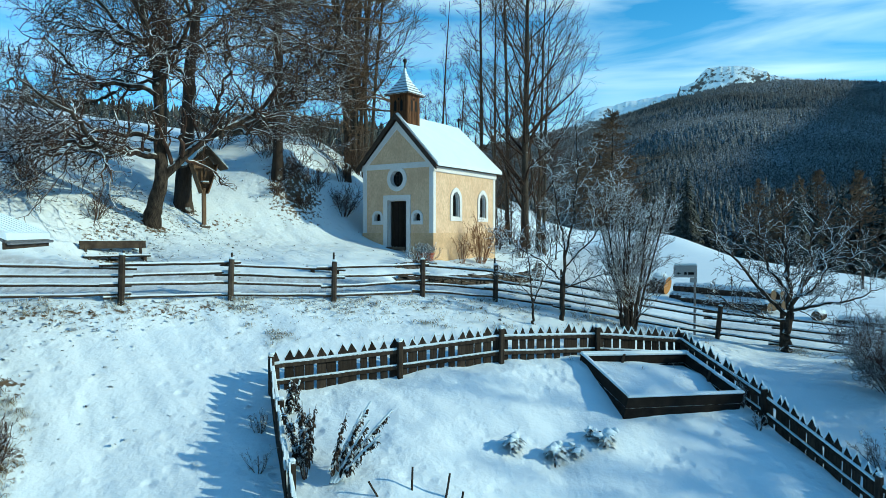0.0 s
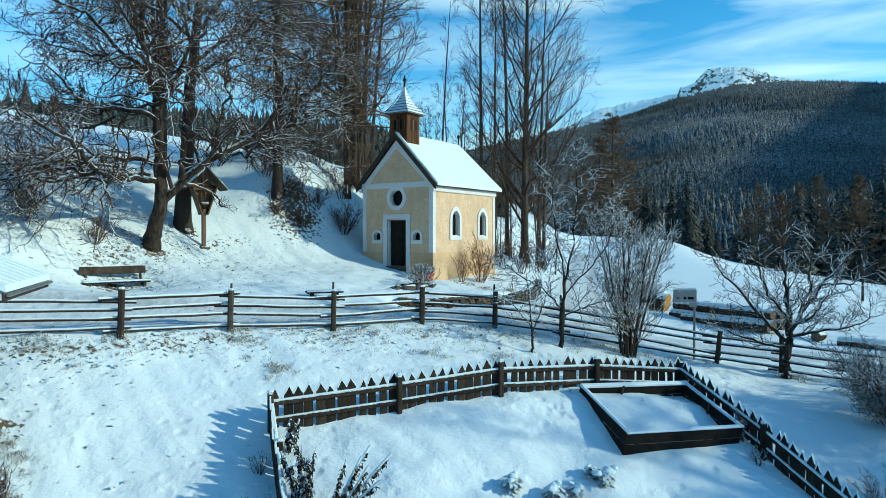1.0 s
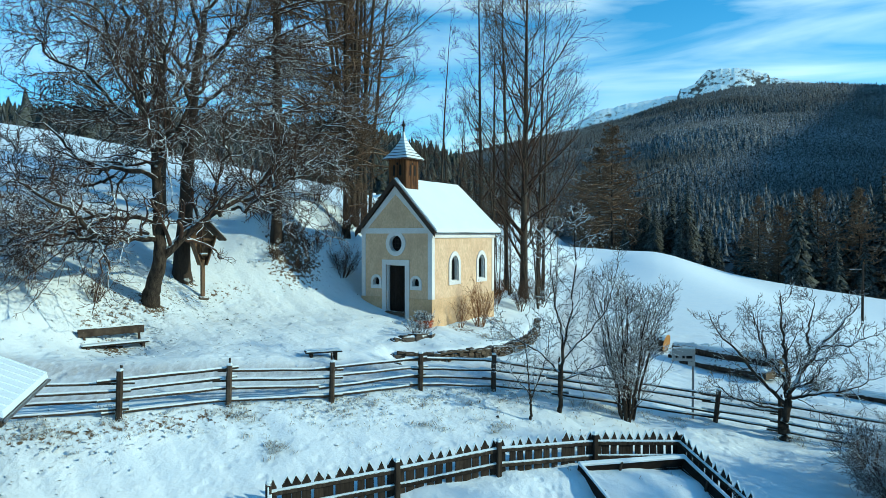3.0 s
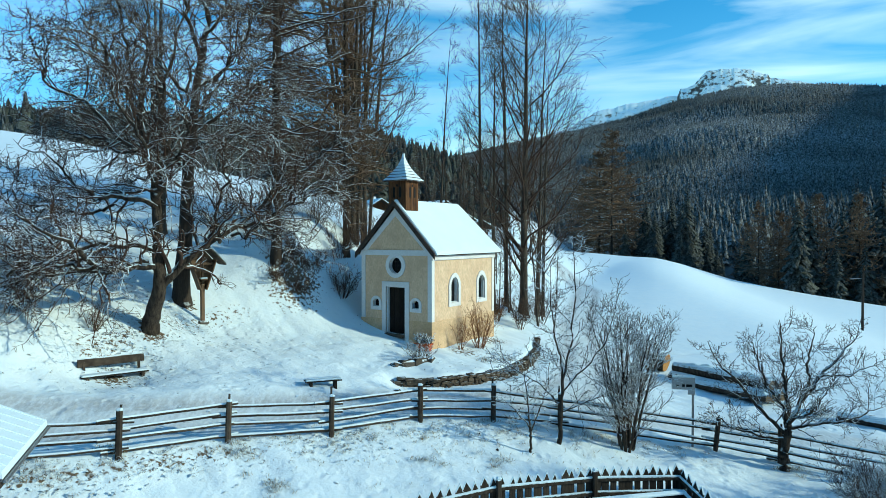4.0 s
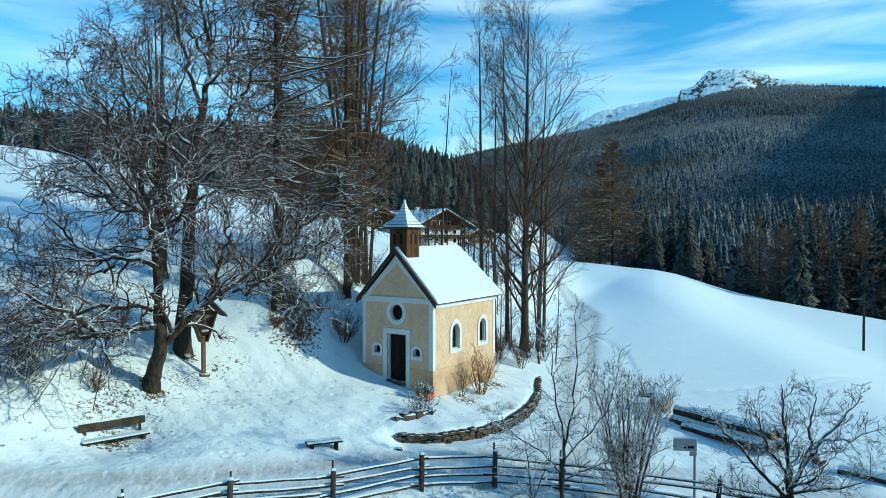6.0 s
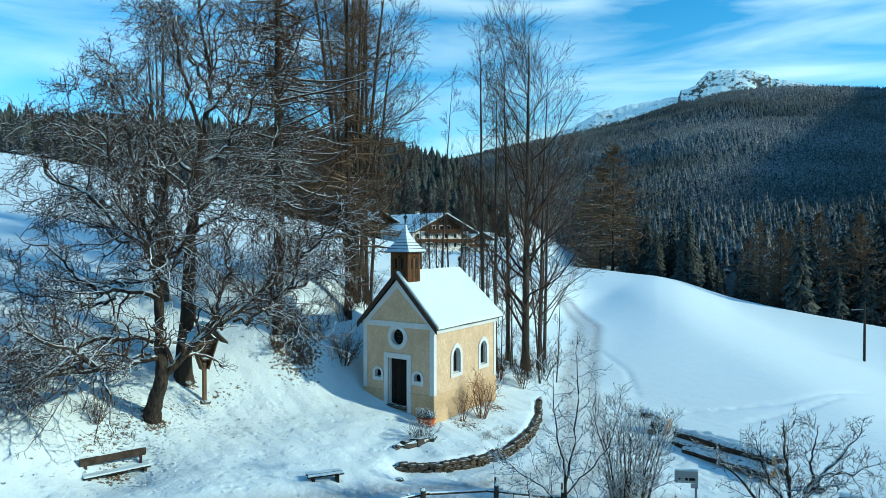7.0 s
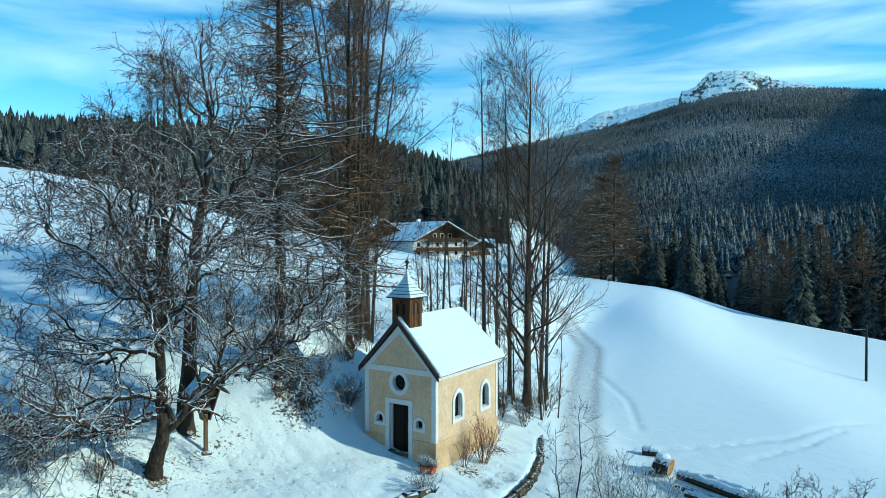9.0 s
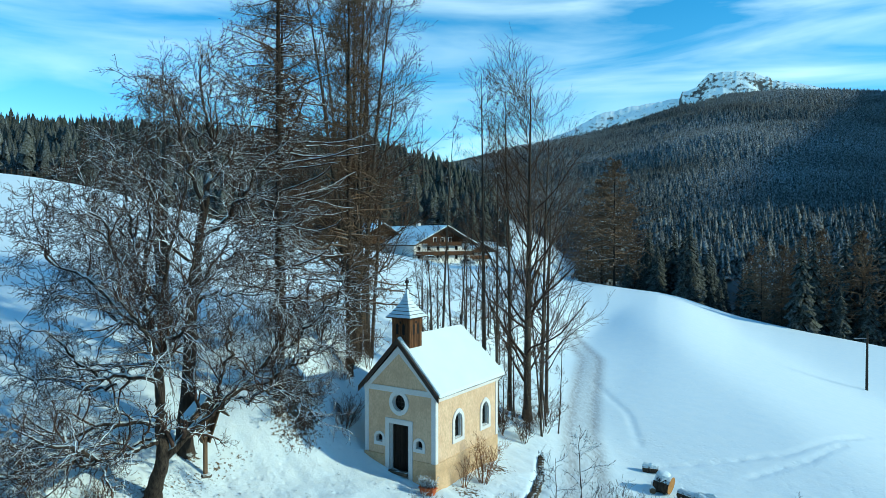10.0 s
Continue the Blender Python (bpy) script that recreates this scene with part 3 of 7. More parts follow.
def make_far_mountain():
    """The snow-covered rocky summit behind the forest ridge."""
    us, n, k = np.linspace(0.02, 0.62, 640), 640, 120
    v = np.linspace(0, 1, k)
    U, V = np.meshgrid(us, v)
    crest = np.interp(U, *RIDGE_SNOW)
    jag = 0.0008 * wob(U * 90, U * 0, 1.0, 1.0) + 0.0006 * wob(U * 260, U * 0 + 2, 1.0, 3.0)
    D = 3000 + 1000 * V
    slope = 0.05 + (crest - 0.05) * np.where(U > 0.35, V ** 1.35, V ** 1.1) + jag * V ** 5
    xx, rib = U * 4000, 0.0
    for q, (sz, amp) in enumerate(((420, 46), (190, 34), (85, 20), (44, 11), (24, 6))):
        rib = rib + amp * np.abs(wob(xx + 0.9 * D, D * 2.1 - 0.5 * xx, sz, 2.0 + q))
    # crags on the summit's shoulders
    crag = np.exp(-((U - 0.362) / 0.016) ** 2) + 0.7 * np.exp(-((U - 0.463) / 0.012) ** 2) + 0.35 * np.exp(-((U - 0.24) / 0.02) ** 2)
    rib = rib * (0.75 + 1.9 * crag) * np.clip((1 - V) * 6, 0.16, 1)
    Y = D / np.sqrt(1 + U * U)
    verts = np.stack([U * Y, Y, 5 + slope * Y - rib], -1).reshape(-1, 3)
    i = np.arange(n * k).reshape(k, n)
    quads = np.stack([i[:-1, :-1], i[:-1, 1:], i[1:, 1:], i[1:, :-1]], -1).reshape(-1, 4)
    ob = new("far_mountain", mesh_np("far_mountain", verts, quads, M["alp"]))
    tagged(ob, "rocky snow-covered mountain summit in the distance", "mountain", kind="structure")


make_far_mountain()

# ---- chapel ----
def arch(cx, z0, w, h, point=0.0, n=12):
    """Outline in (x, z) of an arched opening: sill z0, full width w, full height h; point lifts the crown."""
    r = w / 2
    spring = z0 + h - r - point
    pts = [(cx - r, z0), (cx + r, z0)]
    for i in range(n + 1):
        a = math.pi * i / n
        pts.append((cx + r * math.cos(a), spring + (r + point * (math.sin(a) ** 3)) * math.sin(a)))
    return pts


def oval(cx, cz, rx, rz, n=24):
    return [(cx + rx * math.cos(2 * math.pi * i / n), cz + rz * math.sin(2 * math.pi * i / n)) for i in range(n)]


def holed_wall(outer, holes, y0, y1):
    """A wall in the (x, z) plane with real openings, thick from y0 to y1."""
    bm = bmesh.new()
    loops = []
    for y in (y0, y1):
        rings = []
        edges = []
        for o in [outer] + holes:
            vs = [bm.verts.new((x, y, z)) for x, z in o]
            edges += [bm.edges.new((vs[i], vs[(i + 1) % len(vs)])) for i in range(len(vs))]
            rings.append(vs)
        bmesh.ops.triangle_fill(bm, use_beauty=True, use_dissolve=False, edges=edges)
        loops.append(rings)
    for a, c in zip(*loops):
        for i in range(len(a)):
            j = (i + 1) % len(a)
            bm.faces.new((a[i], a[j], c[j], c[i]))
    bmesh.ops.recalc_face_normals(bm, faces=bm.faces)
    return bm


def turned(bm, m):
    bmesh.ops.transform(bm, matrix=m, verts=bm.verts)
    return bm


def make_chapel():
    W, L, EAVE, APEX = 1.943, 5.62, 3.5, 5.55
    ch = thing("chapel", -2.065, 30.69, 4.41, -32.71, "small ochre chapel with white trim, snowy roof and bell turret", "chapel")
    SIDE = Matrix.Translation((W, 0, 0)) @ pose(0, 0, 0, 0, 0, 90)      # (x, z) outlines onto the right wall: x runs inwards
    P, TR = M["plaster"], M["white_trim"]
    door = [(-0.53, -0.02), (0.53, -0.02), (0.53, 2.08), (-0.53, 2.08)]
    ocu = oval(0.0, 3.03, 0.35, 0.37)
    small = [arch(x, 1.14, 0.36, 0.36, 0.0) for x in (-1.1, 1.1)]
    front = [(-W, -1.3), (-0.53, -1.3), (-0.53, -0.02)] + [(-0.53, 2.08), (0.53, 2.08)] + [(0.53, -0.02), (0.53, -1.3), (W, -1.3), (W, EAVE), (0, APEX), (-W, EAVE)]
    part("front_wall", holed_wall(front, [ocu] + small, 0, 0.4), P, ch)
    wins = [arch(y, 1.32, 0.64, 1.16, 0.05) for y in (1.86, 4.34)]
    part("side_wall", turned(holed_wall([(0.4, -1.5), (L, -1.5), (L, EAVE), (0.4, EAVE)], wins, 0, 0.4), SIDE), P, ch)
    part("side_wall", box(-W + 0.2, (L + 0.4) / 2, 1.0, 0.4, L - 0.4, 5.0), P, ch)
    apse = bmesh.new()
    ap = [(W, L), (0.85, 7.25), (-0.85, 7.25), (-W, L)]
    lo, hi = [apse.verts.new((x, y, -1.5)) for x, y in ap], [apse.verts.new((x, y, EAVE)) for x, y in ap]
    for i in range(3):
        apse.faces.new((lo[i], lo[i + 1], hi[i + 1], hi[i]))
    apse.faces.new(hi)
    bmesh.ops.recalc_face_normals(apse, faces=apse.faces)
    part("apse_wall", apse, P, ch)
    part("ceiling", box(0, L / 2, 3.3, 2 * W - 0.8, L - 0.5, 0.06), TR, ch)
    # plinth, a little proud
    for x0, x1 in ((-W - 0.035, -0.76), (0.76, W + 0.035)):
        part("plinth", box((x0 + x1) / 2, 0.0, -0.42, x1 - x0, 0.07, 2.04), M["plaster_base"], ch)
    part("plinth", box(W, L / 2 - 0.0, -0.45, 0.07, L - 0.07, 2.1), M["plaster_base"], ch)
    part("plinth", box(-W, L / 2 - 0.0, -0.45, 0.07, L - 0.07, 2.1), M["plaster_base"], ch)
    # white corner strips and cornices
    for x in (-W + 0.10, W - 0.085):
        part("corner_strip", box(x, -0.012, 2.05, 0.22, 0.03, 2.9), TR, ch)
    for y in (0.085, L - 0.12):
        part("corner_strip", box(W + 0.012, y, 2.05, 0.03, 0.2, 2.9), TR, ch)
    part("cornice", box(W + 0.03, L / 2, 3.40, 0.10, L + 0.06, 0.24, bevel=0.02), TR, ch)
    part("cornice", box(0, -0.016, 3.60, 2 * W + 0.06, 0.04, 0.24), TR, ch)
    for s in (-1, 1):
        rake = [(s * (W + 0.06), EAVE - 0.06), (s * (W + 0.06), EAVE + 0.06), (0, APEX + 0.06), (0, APEX - 0.30), (s * (W - 0.22), EAVE + 0.09)]
        part("gable_trim", prism(rake if s > 0 else rake[::-1], -0.05, -0.008), TR, ch)
    # oculus
    oc = part("round_window", ring(oval(0, 3.03, 0.54, 0.56), oval(0, 3.03, 0.35, 0.37), -0.045, 0.03), TR, ch, "round window with a white painted surround")
    part("reveal", ring(oval(0, 3.03, 0.352, 0.372), oval(0, 3.03, 0.335, 0.355), 0.03, 0.20), TR, oc)
    part("pane", prism(oval(0, 3.03, 0.345, 0.365), 0.18, 0.20), M["glass"], oc)
    lead = bmesh.new()
    for a in range(3):
        add_box(lead, -0.15 + 0.15 * a, 0.172, 3.03, 0.012, 0.014, 0.62)
        add_box(lead, 0, 0.172, 2.85 + 0.18 * a, 0.6, 0.014, 0.012)
    part("lead_bars", lead, M["iron"], oc)
    # small arched windows beside the door
    for x in (-1.1, 1.1):
        w = part("small_window", ring(arch(x, 0.98, 0.62, 0.64, 0.0), arch(x, 1.14, 0.36, 0.36, 0.0), -0.035, 0.03), TR, ch, "small arched window with a white surround")
        part("reveal", ring(arch(x, 1.138, 0.364, 0.364), arch(x, 1.15, 0.335, 0.338), 0.03, 0.2), TR, w)
        part("pane", prism(arch(x, 1.14, 0.35, 0.35), 0.18, 0.2), M["glass"], w)
        gr = bmesh.new()
        for k in (-1, 0, 1):
            add_box(gr, x + 0.08 * k, 0.14, 1.31, 0.014, 0.014, 0.32)
        part("grille", gr, M["iron"], w)
    # doorway
    fr = [(-0.75, -0.3), (-0.53, -0.3), (-0.53, 2.08), (0.53, 2.08), (0.53, -0.3), (0.75, -0.3), (0.75, 2.30), (-0.75, 2.30)]
    dw = part("doorway", prism(fr, -0.05, 0.05), TR, ch, "white painted stone door surround")
    rv = [(-0.53, -0.3), (-0.48, -0.3), (-0.48, 2.04), (0.48, 2.04), (0.48, -0.3), (0.53, -0.3), (0.53, 2.078), (-0.53, 2.078)]
    part("reveal", prism(rv, 0.05, 0.22), TR, dw)
    dr = part("door", box(0, 0.24, 0.98, 0.98, 0.05, 2.1), M["door_wood"], ch, "dark brown plank door, closed")
    for k in range(7):
        part("plank", box(-0.42 + 0.14 * k, 0.21, 0.99, 0.128, 0.03, 2.06, bevel=0.006), M["door_wood"], dr)
    part("handle", box(0.36, 0.18, 0.98, 0.03, 0.05, 0.16, bevel=0.01), M["iron"], dr)
    part("threshold", box(0, -0.02, -0.1, 1.06, 0.3, 0.16, bevel=0.02), M["stone"], ch)
    # arched side windows
    for y in (1.86, 4.34):
        outer, inner = arch(y, 1.15, 1.0, 1.53, 0.08), arch(y, 1.32, 0.64, 1.16, 0.05)
        w = part("arched_window", turned(ring(outer, inner, -0.045, 0.03), SIDE), TR, ch, "arched leaded window with a white surround")
        part("reveal", turned(ring(arch(y, 1.318, 0.644, 1.164, 0.05), arch(y, 1.36, 0.56, 1.08, 0.05), 0.03, 0.19), SIDE), TR, w)
        part("pane", turned(prism(arch(y, 1.33, 0.60, 1.12, 0.05), 0.17, 0.19), SIDE), M["glass"], w)
        gr = bmesh.new()
        for k in range(4):
            add_box(gr, y - 0.18 + 0.12 * k, 0.16, 1.85, 0.014, 0.016, 1.05)
        for k in range(6):
            add_box(gr, y, 0.16, 1.45 + 0.16 * k, 0.6, 0.016, 0.014)
        part("lead_bars", turned(gr, SIDE), M["iron"], w)
    # roof: dark boards under a slab of snow, hipped over the apse
    def shell(lift, ex, y0, name, mat, thick, ridge_y=5.3, dark=None):
        bm = bmesh.new()
        z1, z0 = APEX + 0.31 + lift, EAVE + 0.02 + lift
        ex2 = W + ex
        rows = []
        for t in (0.0, thick):
            a = [bm.verts.new(v) for v in ((-ex2, y0, z0 - t), (0, y0, z1 - t), (ex2, y0, z0 - t))]
            r = bm.verts.new((0, ridge_y, z1 - t))
            c = [bm.verts.new(v) for v in ((ex2, L + 0.26, z0 - t), (0.95, 7.5, z0 - t), (-0.95, 7.5, z0 - t), (-ex2, L + 0.26, z0 - t))]
            rows.append((a, r, c))
        for (a, r, c), flip in zip(rows, (False, True)):
            fs = [(a[0], a[1], r, c[3]), (a[1], a[2], c[0], r), (r, c[0], c[1]), (r, c[1], c[2]), (r, c[2], c[3])]
            for f in fs:
                bm.faces.new(f[::-1] if flip else f)
        rim = [rows[k][0] + rows[k][2] for k in (0, 1)]
        for i in range(len(rim[0])):
            j = (i + 1) % len(rim[0])
            bm.faces.new((rim[0][i], rim[0][j], rim[1][j], rim[1][i]))
        bmesh.ops.recalc_face_normals(bm, faces=bm.faces)
        if mat is M["snow"]:
            bmesh.ops.bevel(bm, geom=[e for e in bm.edges], offset=0.03, segments=2, affect="EDGES")
            bmesh.ops.subdivide_edges(bm, edges=[e for e in bm.edges if e.calc_length() > 1.0], cuts=7, use_grid_fill=True)
            for v in bm.verts:
                v.co += Vector((0, 0, 0.022 * noise.noise(v.co * 1.6) + 0.012 * noise.noise(v.co * 5)))
        return part(name, bm, mat, ch)
    shell(0.0, 0.22, -0.14, "roof", M["roof_board"], 0.035)
    for s in (-1, 1):
        ex, k = W + 0.27, 2.34 / (W + 0.27)
        vb = [(s * ex, EAVE + 0.09), (0, APEX + 0.40), (0, APEX + 0.14), (s * ex, EAVE - 0.17)]
        part("verge_board", prism(vb, -0.20, -0.14), M["roof_board"], ch)
    shell(0.15, 0.275, -0.06, "roof_snow", M["snow"], 0.165)["label"] = "smooth white snow lying on the chapel roof"
    # bell turret
    y, h = 0.60, 0.475
    tu = part("turret", box(0, y, 5.9, 2 * h - 0.06, 2 * h - 0.06, 1.9), M["dark_wood"], ch, "weathered timber bell turret with slotted openings")
    boards = []
    for k in range(7):
        off = -h + (k + 0.5) * 2 * h / 7
        for cx, cy, sx, sy in ((off, y - h, 2 * h / 7 - 0.008, 0.03), (h, y + off, 0.03, 2 * h / 7 - 0.008), (-h, y + off, 0.03, 2 * h / 7 - 0.008)):
            boards.append(part("board", box(cx, cy, 6.05, sx, sy, 1.62, bevel=0.004), M["warm_wood"], tu))
    # openings aren't cut: black plates on the boards give the shade inside them
    for m in (Matrix.Translation((0, y - h - 0.019, 0)), Matrix.Translation((h + 0.019, y, 0)) @ pose(0, 0, 0, 0, 0, 90)):
        for x in (-0.17, 0.17):
            part("sound_slot", turned(prism(arch(x, 6.08, 0.135, 0.5, 0.04), -0.006, 0.0), m), M["black_paint_and_shade"], tu)
        part("sound_hole", turned(prism(oval(0, 6.62, 0.05, 0.06, 12), -0.006, 0.0), m), M["black_paint_and_shade"], tu)
    part("eaves_board", box(0, y, 6.83, 1.3, 1.3, 0.05), M["warm_wood"], tu)
    courses = 9
    for k in range(courses):
        t0, t1 = k / courses, (k + 1) / courses
        prof = lambda t: 0.035 + 0.655 * (1 - t) ** 1.75
        z0, z1 = 6.86 + 1.27 * t0, 6.86 + 1.27 * t1
        bm = bmesh.new()
        b0, b1 = prof(t0), prof(t1) * 0.93
        lo = [bm.verts.new((sx * b0, y + sy * b0, z0)) for sx, sy in ((-1, -1), (1, -1), (1, 1), (-1, 1))]
        up = [bm.verts.new((sx * b1, y + sy * b1, z1 + 0.01)) for sx, sy in ((-1, -1), (1, -1), (1, 1), (-1, 1))]
        dn = [bm.verts.new((v.co.x, v.co.y, z0 - 0.035)) for v in lo]
        bm.faces.new(up)
        bm.faces.new(dn[::-1])
        for i in range(4):
            j = (i + 1) % 4
            bm.faces.new((lo[i], lo[j], up[j], up[i]))
            f = bm.faces.new((dn[i], dn[j], lo[j], lo[i]))
            f.material_index = 1
        ob = part("spire_course", bm, None, tu, "snow-covered shingle course")
        ob.data.materials.append(M["snow"])
        ob.data.materials.append(M["roof_board"])
    v, f = tube_arrays(np.array([[[0, y, z] for z in (8.08, 8.2, 8.3, 8.33, 8.36, 8.42, 8.47, 8.5, 8.62)]]), np.array([[0.05, 0.035, 0.05, 0.03, 0.085, 0.095, 0.08, 0.03, 0.02]]), 10)
    part("finial", mesh_np("finial", v, f, M["iron"], True), None, tu)
    v, f = tube_arrays(np.array([[[0, 5.3, z] for z in (5.95, 6.2, 6.3, 6.34, 6.45, 6.5)]]), np.array([[0.045, 0.04, 0.05, 0.075, 0.075, 0.02]]), 10)
    part("ridge_finial", mesh_np("ridge_finial", v, f, M["iron"], True), None, ch)
    return ch


make_chapel()


# ---- wayside shrine ----
def make_shrine():
    x, y = -9.66, 27.6
    z = height_at(x, y)
    sh = thing("wayside_shrine", x, y, z - 0.05, 40, "weathered wooden wayside cross in a gabled case on a post", "shrine")
    wd = M["shrine_wood"]
    part("post", box(0, 0, 0.75, 0.15, 0.15, 1.7, bevel=0.02), wd, sh)
    case = [(-0.10, 1.42), (0.10, 1.42), (0.50, 2.55), (0.0, 3.12), (-0.50, 2.55)]
    part("back_board", prism(case, 0.12, 0.16), wd, sh)
    for s in (-1, 1):
        a, c = Vector((s * 0.11, 0, 1.38)), Vector((s * 0.52, 0, 2.58))
        mid, d = (a + c) / 2, c - a
        m = Matrix.Translation(mid) @ Matrix.Rotation(math.atan2(d.x, d.z), 4, "Y")
        part("side_board", box(0, 0, 0, 0.045, 0.42, d.length, m=m), wd, sh)
        a, c = Vector((s * 0.82, -0.02, 2.40)), Vector((0.0, -0.02, 3.24))
        mid, d = (a + c) / 2, c - a
        m = Matrix.Translation(mid) @ Matrix.Rotation(math.atan2(d.x, d.z), 4, "Y")
        rb = part("roof_board", box(0, 0, 0, 0.05, 0.78, d.length + 0.05, m=m), M["old_wood"], sh)
        m2 = Matrix.Translation(Vector((s * 0.045, 0, 0.045))) @ m
        part("snow", box(0, 0.0, 0, 0.045, 0.74, d.length, m=m2, bevel=0.015), M["snow"], rb, "thin snow on the little roof")
    part("crossbeam", box(0, -0.02, 2.42, 0.92, 0.06, 0.10, bevel=0.01), wd, sh)
    part("upright", box(0, -0.03, 2.25, 0.09, 0.06, 1.15, bevel=0.01), wd, sh)
    part("figure", box(0, -0.08, 2.35, 0.05, 0.05, 0.42, bevel=0.02), M["old_wood"], sh)
    part("shelf", box(0, -0.12, 1.80, 0.30, 0.22, 0.05), wd, sh)
    part("snow", box(0, -0.12, 1.85, 0.28, 0.2, 0.06, bevel=0.02), M["snow"], sh)
    part("foot_stones", box(0, 0, 0.04, 0.42, 0.4, 0.16, bevel=0.05), M["rock"], sh)


make_shrine()


# ---- benches ----
def make_bench():
    b = thing("bench", -10.77, 22.5, 3.78, 40, "dark weathered wooden bench with snow on its seat", "bench")
    for x in (-0.85, 0.85):
        part("leg", box(x, 0.0, 0.2, 0.10, 0.40, 0.46, bevel=0.015), M["old_wood"], b)
        part("back_post", box(x, 0.24, 0.5, 0.08, 0.06, 0.85, bevel=0.01, m=pose(0, 0, 0, -8)), M["old_wood"], b)
    for y in (-0.14, 0.05):
        part("seat_plank", box(0, y, 0.45, 2.06, 0.175, 0.05, bevel=0.01), M["dark_wood"], b)
    part("backrest", box(0, 0.30, 0.86, 2.06, 0.05, 0.26, bevel=0.01, m=pose(0, 0, 0, -4)), M["old_wood"], b)
    part("snow", box(0, -0.045, 0.495, 2.04, 0.36, 0.05, bevel=0.02), M["snow"], b, "layer of snow on the seat")
    part("snow", box(0, 0.30, 1.0, 2.04, 0.05, 0.03, bevel=0.012, m=pose(0, 0, 0, -4)), M["snow"], b)
    part("earth", box(0.1, 0.0, 0.03, 2.0, 0.7, 0.12, bevel=0.05), M["soil"], b, "bare earth in the lee of the bench")
    c = thing("low_bench", -4.05, 23.35, height_at(-4.05, 23.35) - 0.12, 22, "low plank bench capped with snow beside the road", "bench")
    for x in (-0.42, 0.42):
        part("leg", box(x, 0, 0.15, 0.09, 0.3, 0.34, bevel=0.01), M["dark_wood"], c)
    for y, zz in ((-0.12, 0.32), (0.1, 0.34)):
        p = part("plank", box(0, y, zz, 1.25, 0.17, 0.05, bevel=0.01), M["dark_wood"], c)
        part("snow", box(0, y, zz + 0.045, 1.2, 0.15, 0.045, bevel=0.018), M["snow"], p)


make_bench()


# ---- pole fence along the road ----
def make_pole_fence():
    rng = np.random.default_rng(4)
    pts = [(-14.2, 14.35), (-11.2, 15.75), (-8.05, 17.0), (-5.82, 18.54), (-3.18, 19.56), (-0.68, 21.03), (1.64, 22.0), (3.9, 22.6), (6.3, 23.05), (9.42, 23.55), (11.35, 22.75), (14.3, 20.9), (17.2, 19.3), (20.5, 17.9)]
    fe = thing("pole_fence", pts[2][0], pts[2][1], height_at(*pts[2]), 0, "split-pole wooden fence with snow on its rails along the road", "fence")
    org = np.array([pts[2][0], pts[2][1], height_at(*pts[2])])
    tops = []
    for k, (x, y) in enumerate(pts):
        z = height_at(x, y) - 0.02
        a = np.array([x, y, z]) - org
        i, j = max(k - 1, 0), min(k + 1, len(pts) - 1)
        d = np.array([pts[j][0] - pts[i][0], pts[j][1] - pts[i][1]])
        d /= np.hypot(*d)
        nrm = np.array([d[1], -d[0]])
        lean = rng.normal(0, 0.03, 2)
        if k == 9:
            lean = np.array([0.16, 0.02])
        hgt = rng.uniform(1.08, 1.2)
        fr = a + [nrm[0] * 0.1, nrm[1] * 0.1, -0.35]
        po = part("post", rail_bm(fr, fr + [lean[0], lean[1], hgt + 0.35], 0.085, 0.075, rng, 7, 0.006, 4), M["old_wood"], fe)
        cap = fr + [lean[0], lean[1], hgt + 0.37]
        part("snow_cap", box(*cap, 0.14, 0.14, 0.07, bevel=0.03), M["snow"], po)
        bk = a + [-nrm[0] * 0.09 + d[0] * 0.03, -nrm[1] * 0.09 + d[1] * 0.03, -0.3]
        part("post", rail_bm(bk, bk + [lean[0] * 1.2, lean[1], hgt + 0.3 + rng.uniform(0.0, 0.28)], 0.045, 0.03, rng, 6, 0.006, 4), M["old_wood"], fe)
        tops.append(a)
    for k in range(len(pts) - 1):
        a, c = tops[k], tops[k + 1]
        d = (c - a) / np.linalg.norm(c - a)
        for r, h in enumerate((0.13, 0.40, 0.66, 0.93)):
            side = 0.03 * (-1) ** (k + r)
            e = 0.22 + rng.uniform(0, 0.25)
            s = a - d * e + [0, 0, h + rng.normal(0, 0.03)]
            t = c + d * (0.2 + rng.uniform(0, 0.2)) + [0, 0, h + rng.normal(0, 0.035)]
            s[1] += side
            t[1] += side
            r0, r1 = rng.uniform(0.036, 0.048), rng.uniform(0.028, 0.039)
            if rng.random() < 0.5:
                r0, r1 = r1, r0
            seed = int(rng.integers(1 << 30))
            ra = part("rail", rail_bm(s, t, r0, r1, np.random.default_rng(seed), 6, 0.006, 7), M["old_wood"], fe)
            up = np.array([0, 0, 0.034])
            sn = rail_bm(s + up, t + up, r0 * 0.86, r1 * 0.86, np.random.default_rng(seed), 6, 0.006, 7)
            part("snow", sn, M["snow"], ra)


make_pole_fence()


# ---- garden fence, raised bed and plants ----
def picket_mesh(k, rng):
    w, h = (0.165, 0.185, 0.205, 0.215, 0.175, 0.22)[k], 0.80 + 0.03 * (k % 3)
    o = [(-w / 2, -0.25), (w / 2, -0.25), (w / 2 * 1.03, h - 0.13), (0.012 * (-1) ** k, h + 0.06), (-w / 2, h - 0.135)]
    bm = prism(o, -0.013, 0.013)
    me = bpy.data.meshes.new("picket")
    bm.to_mesh(me)
    bm.free()
    me.materials.append(M["picket_wood"])
    return me


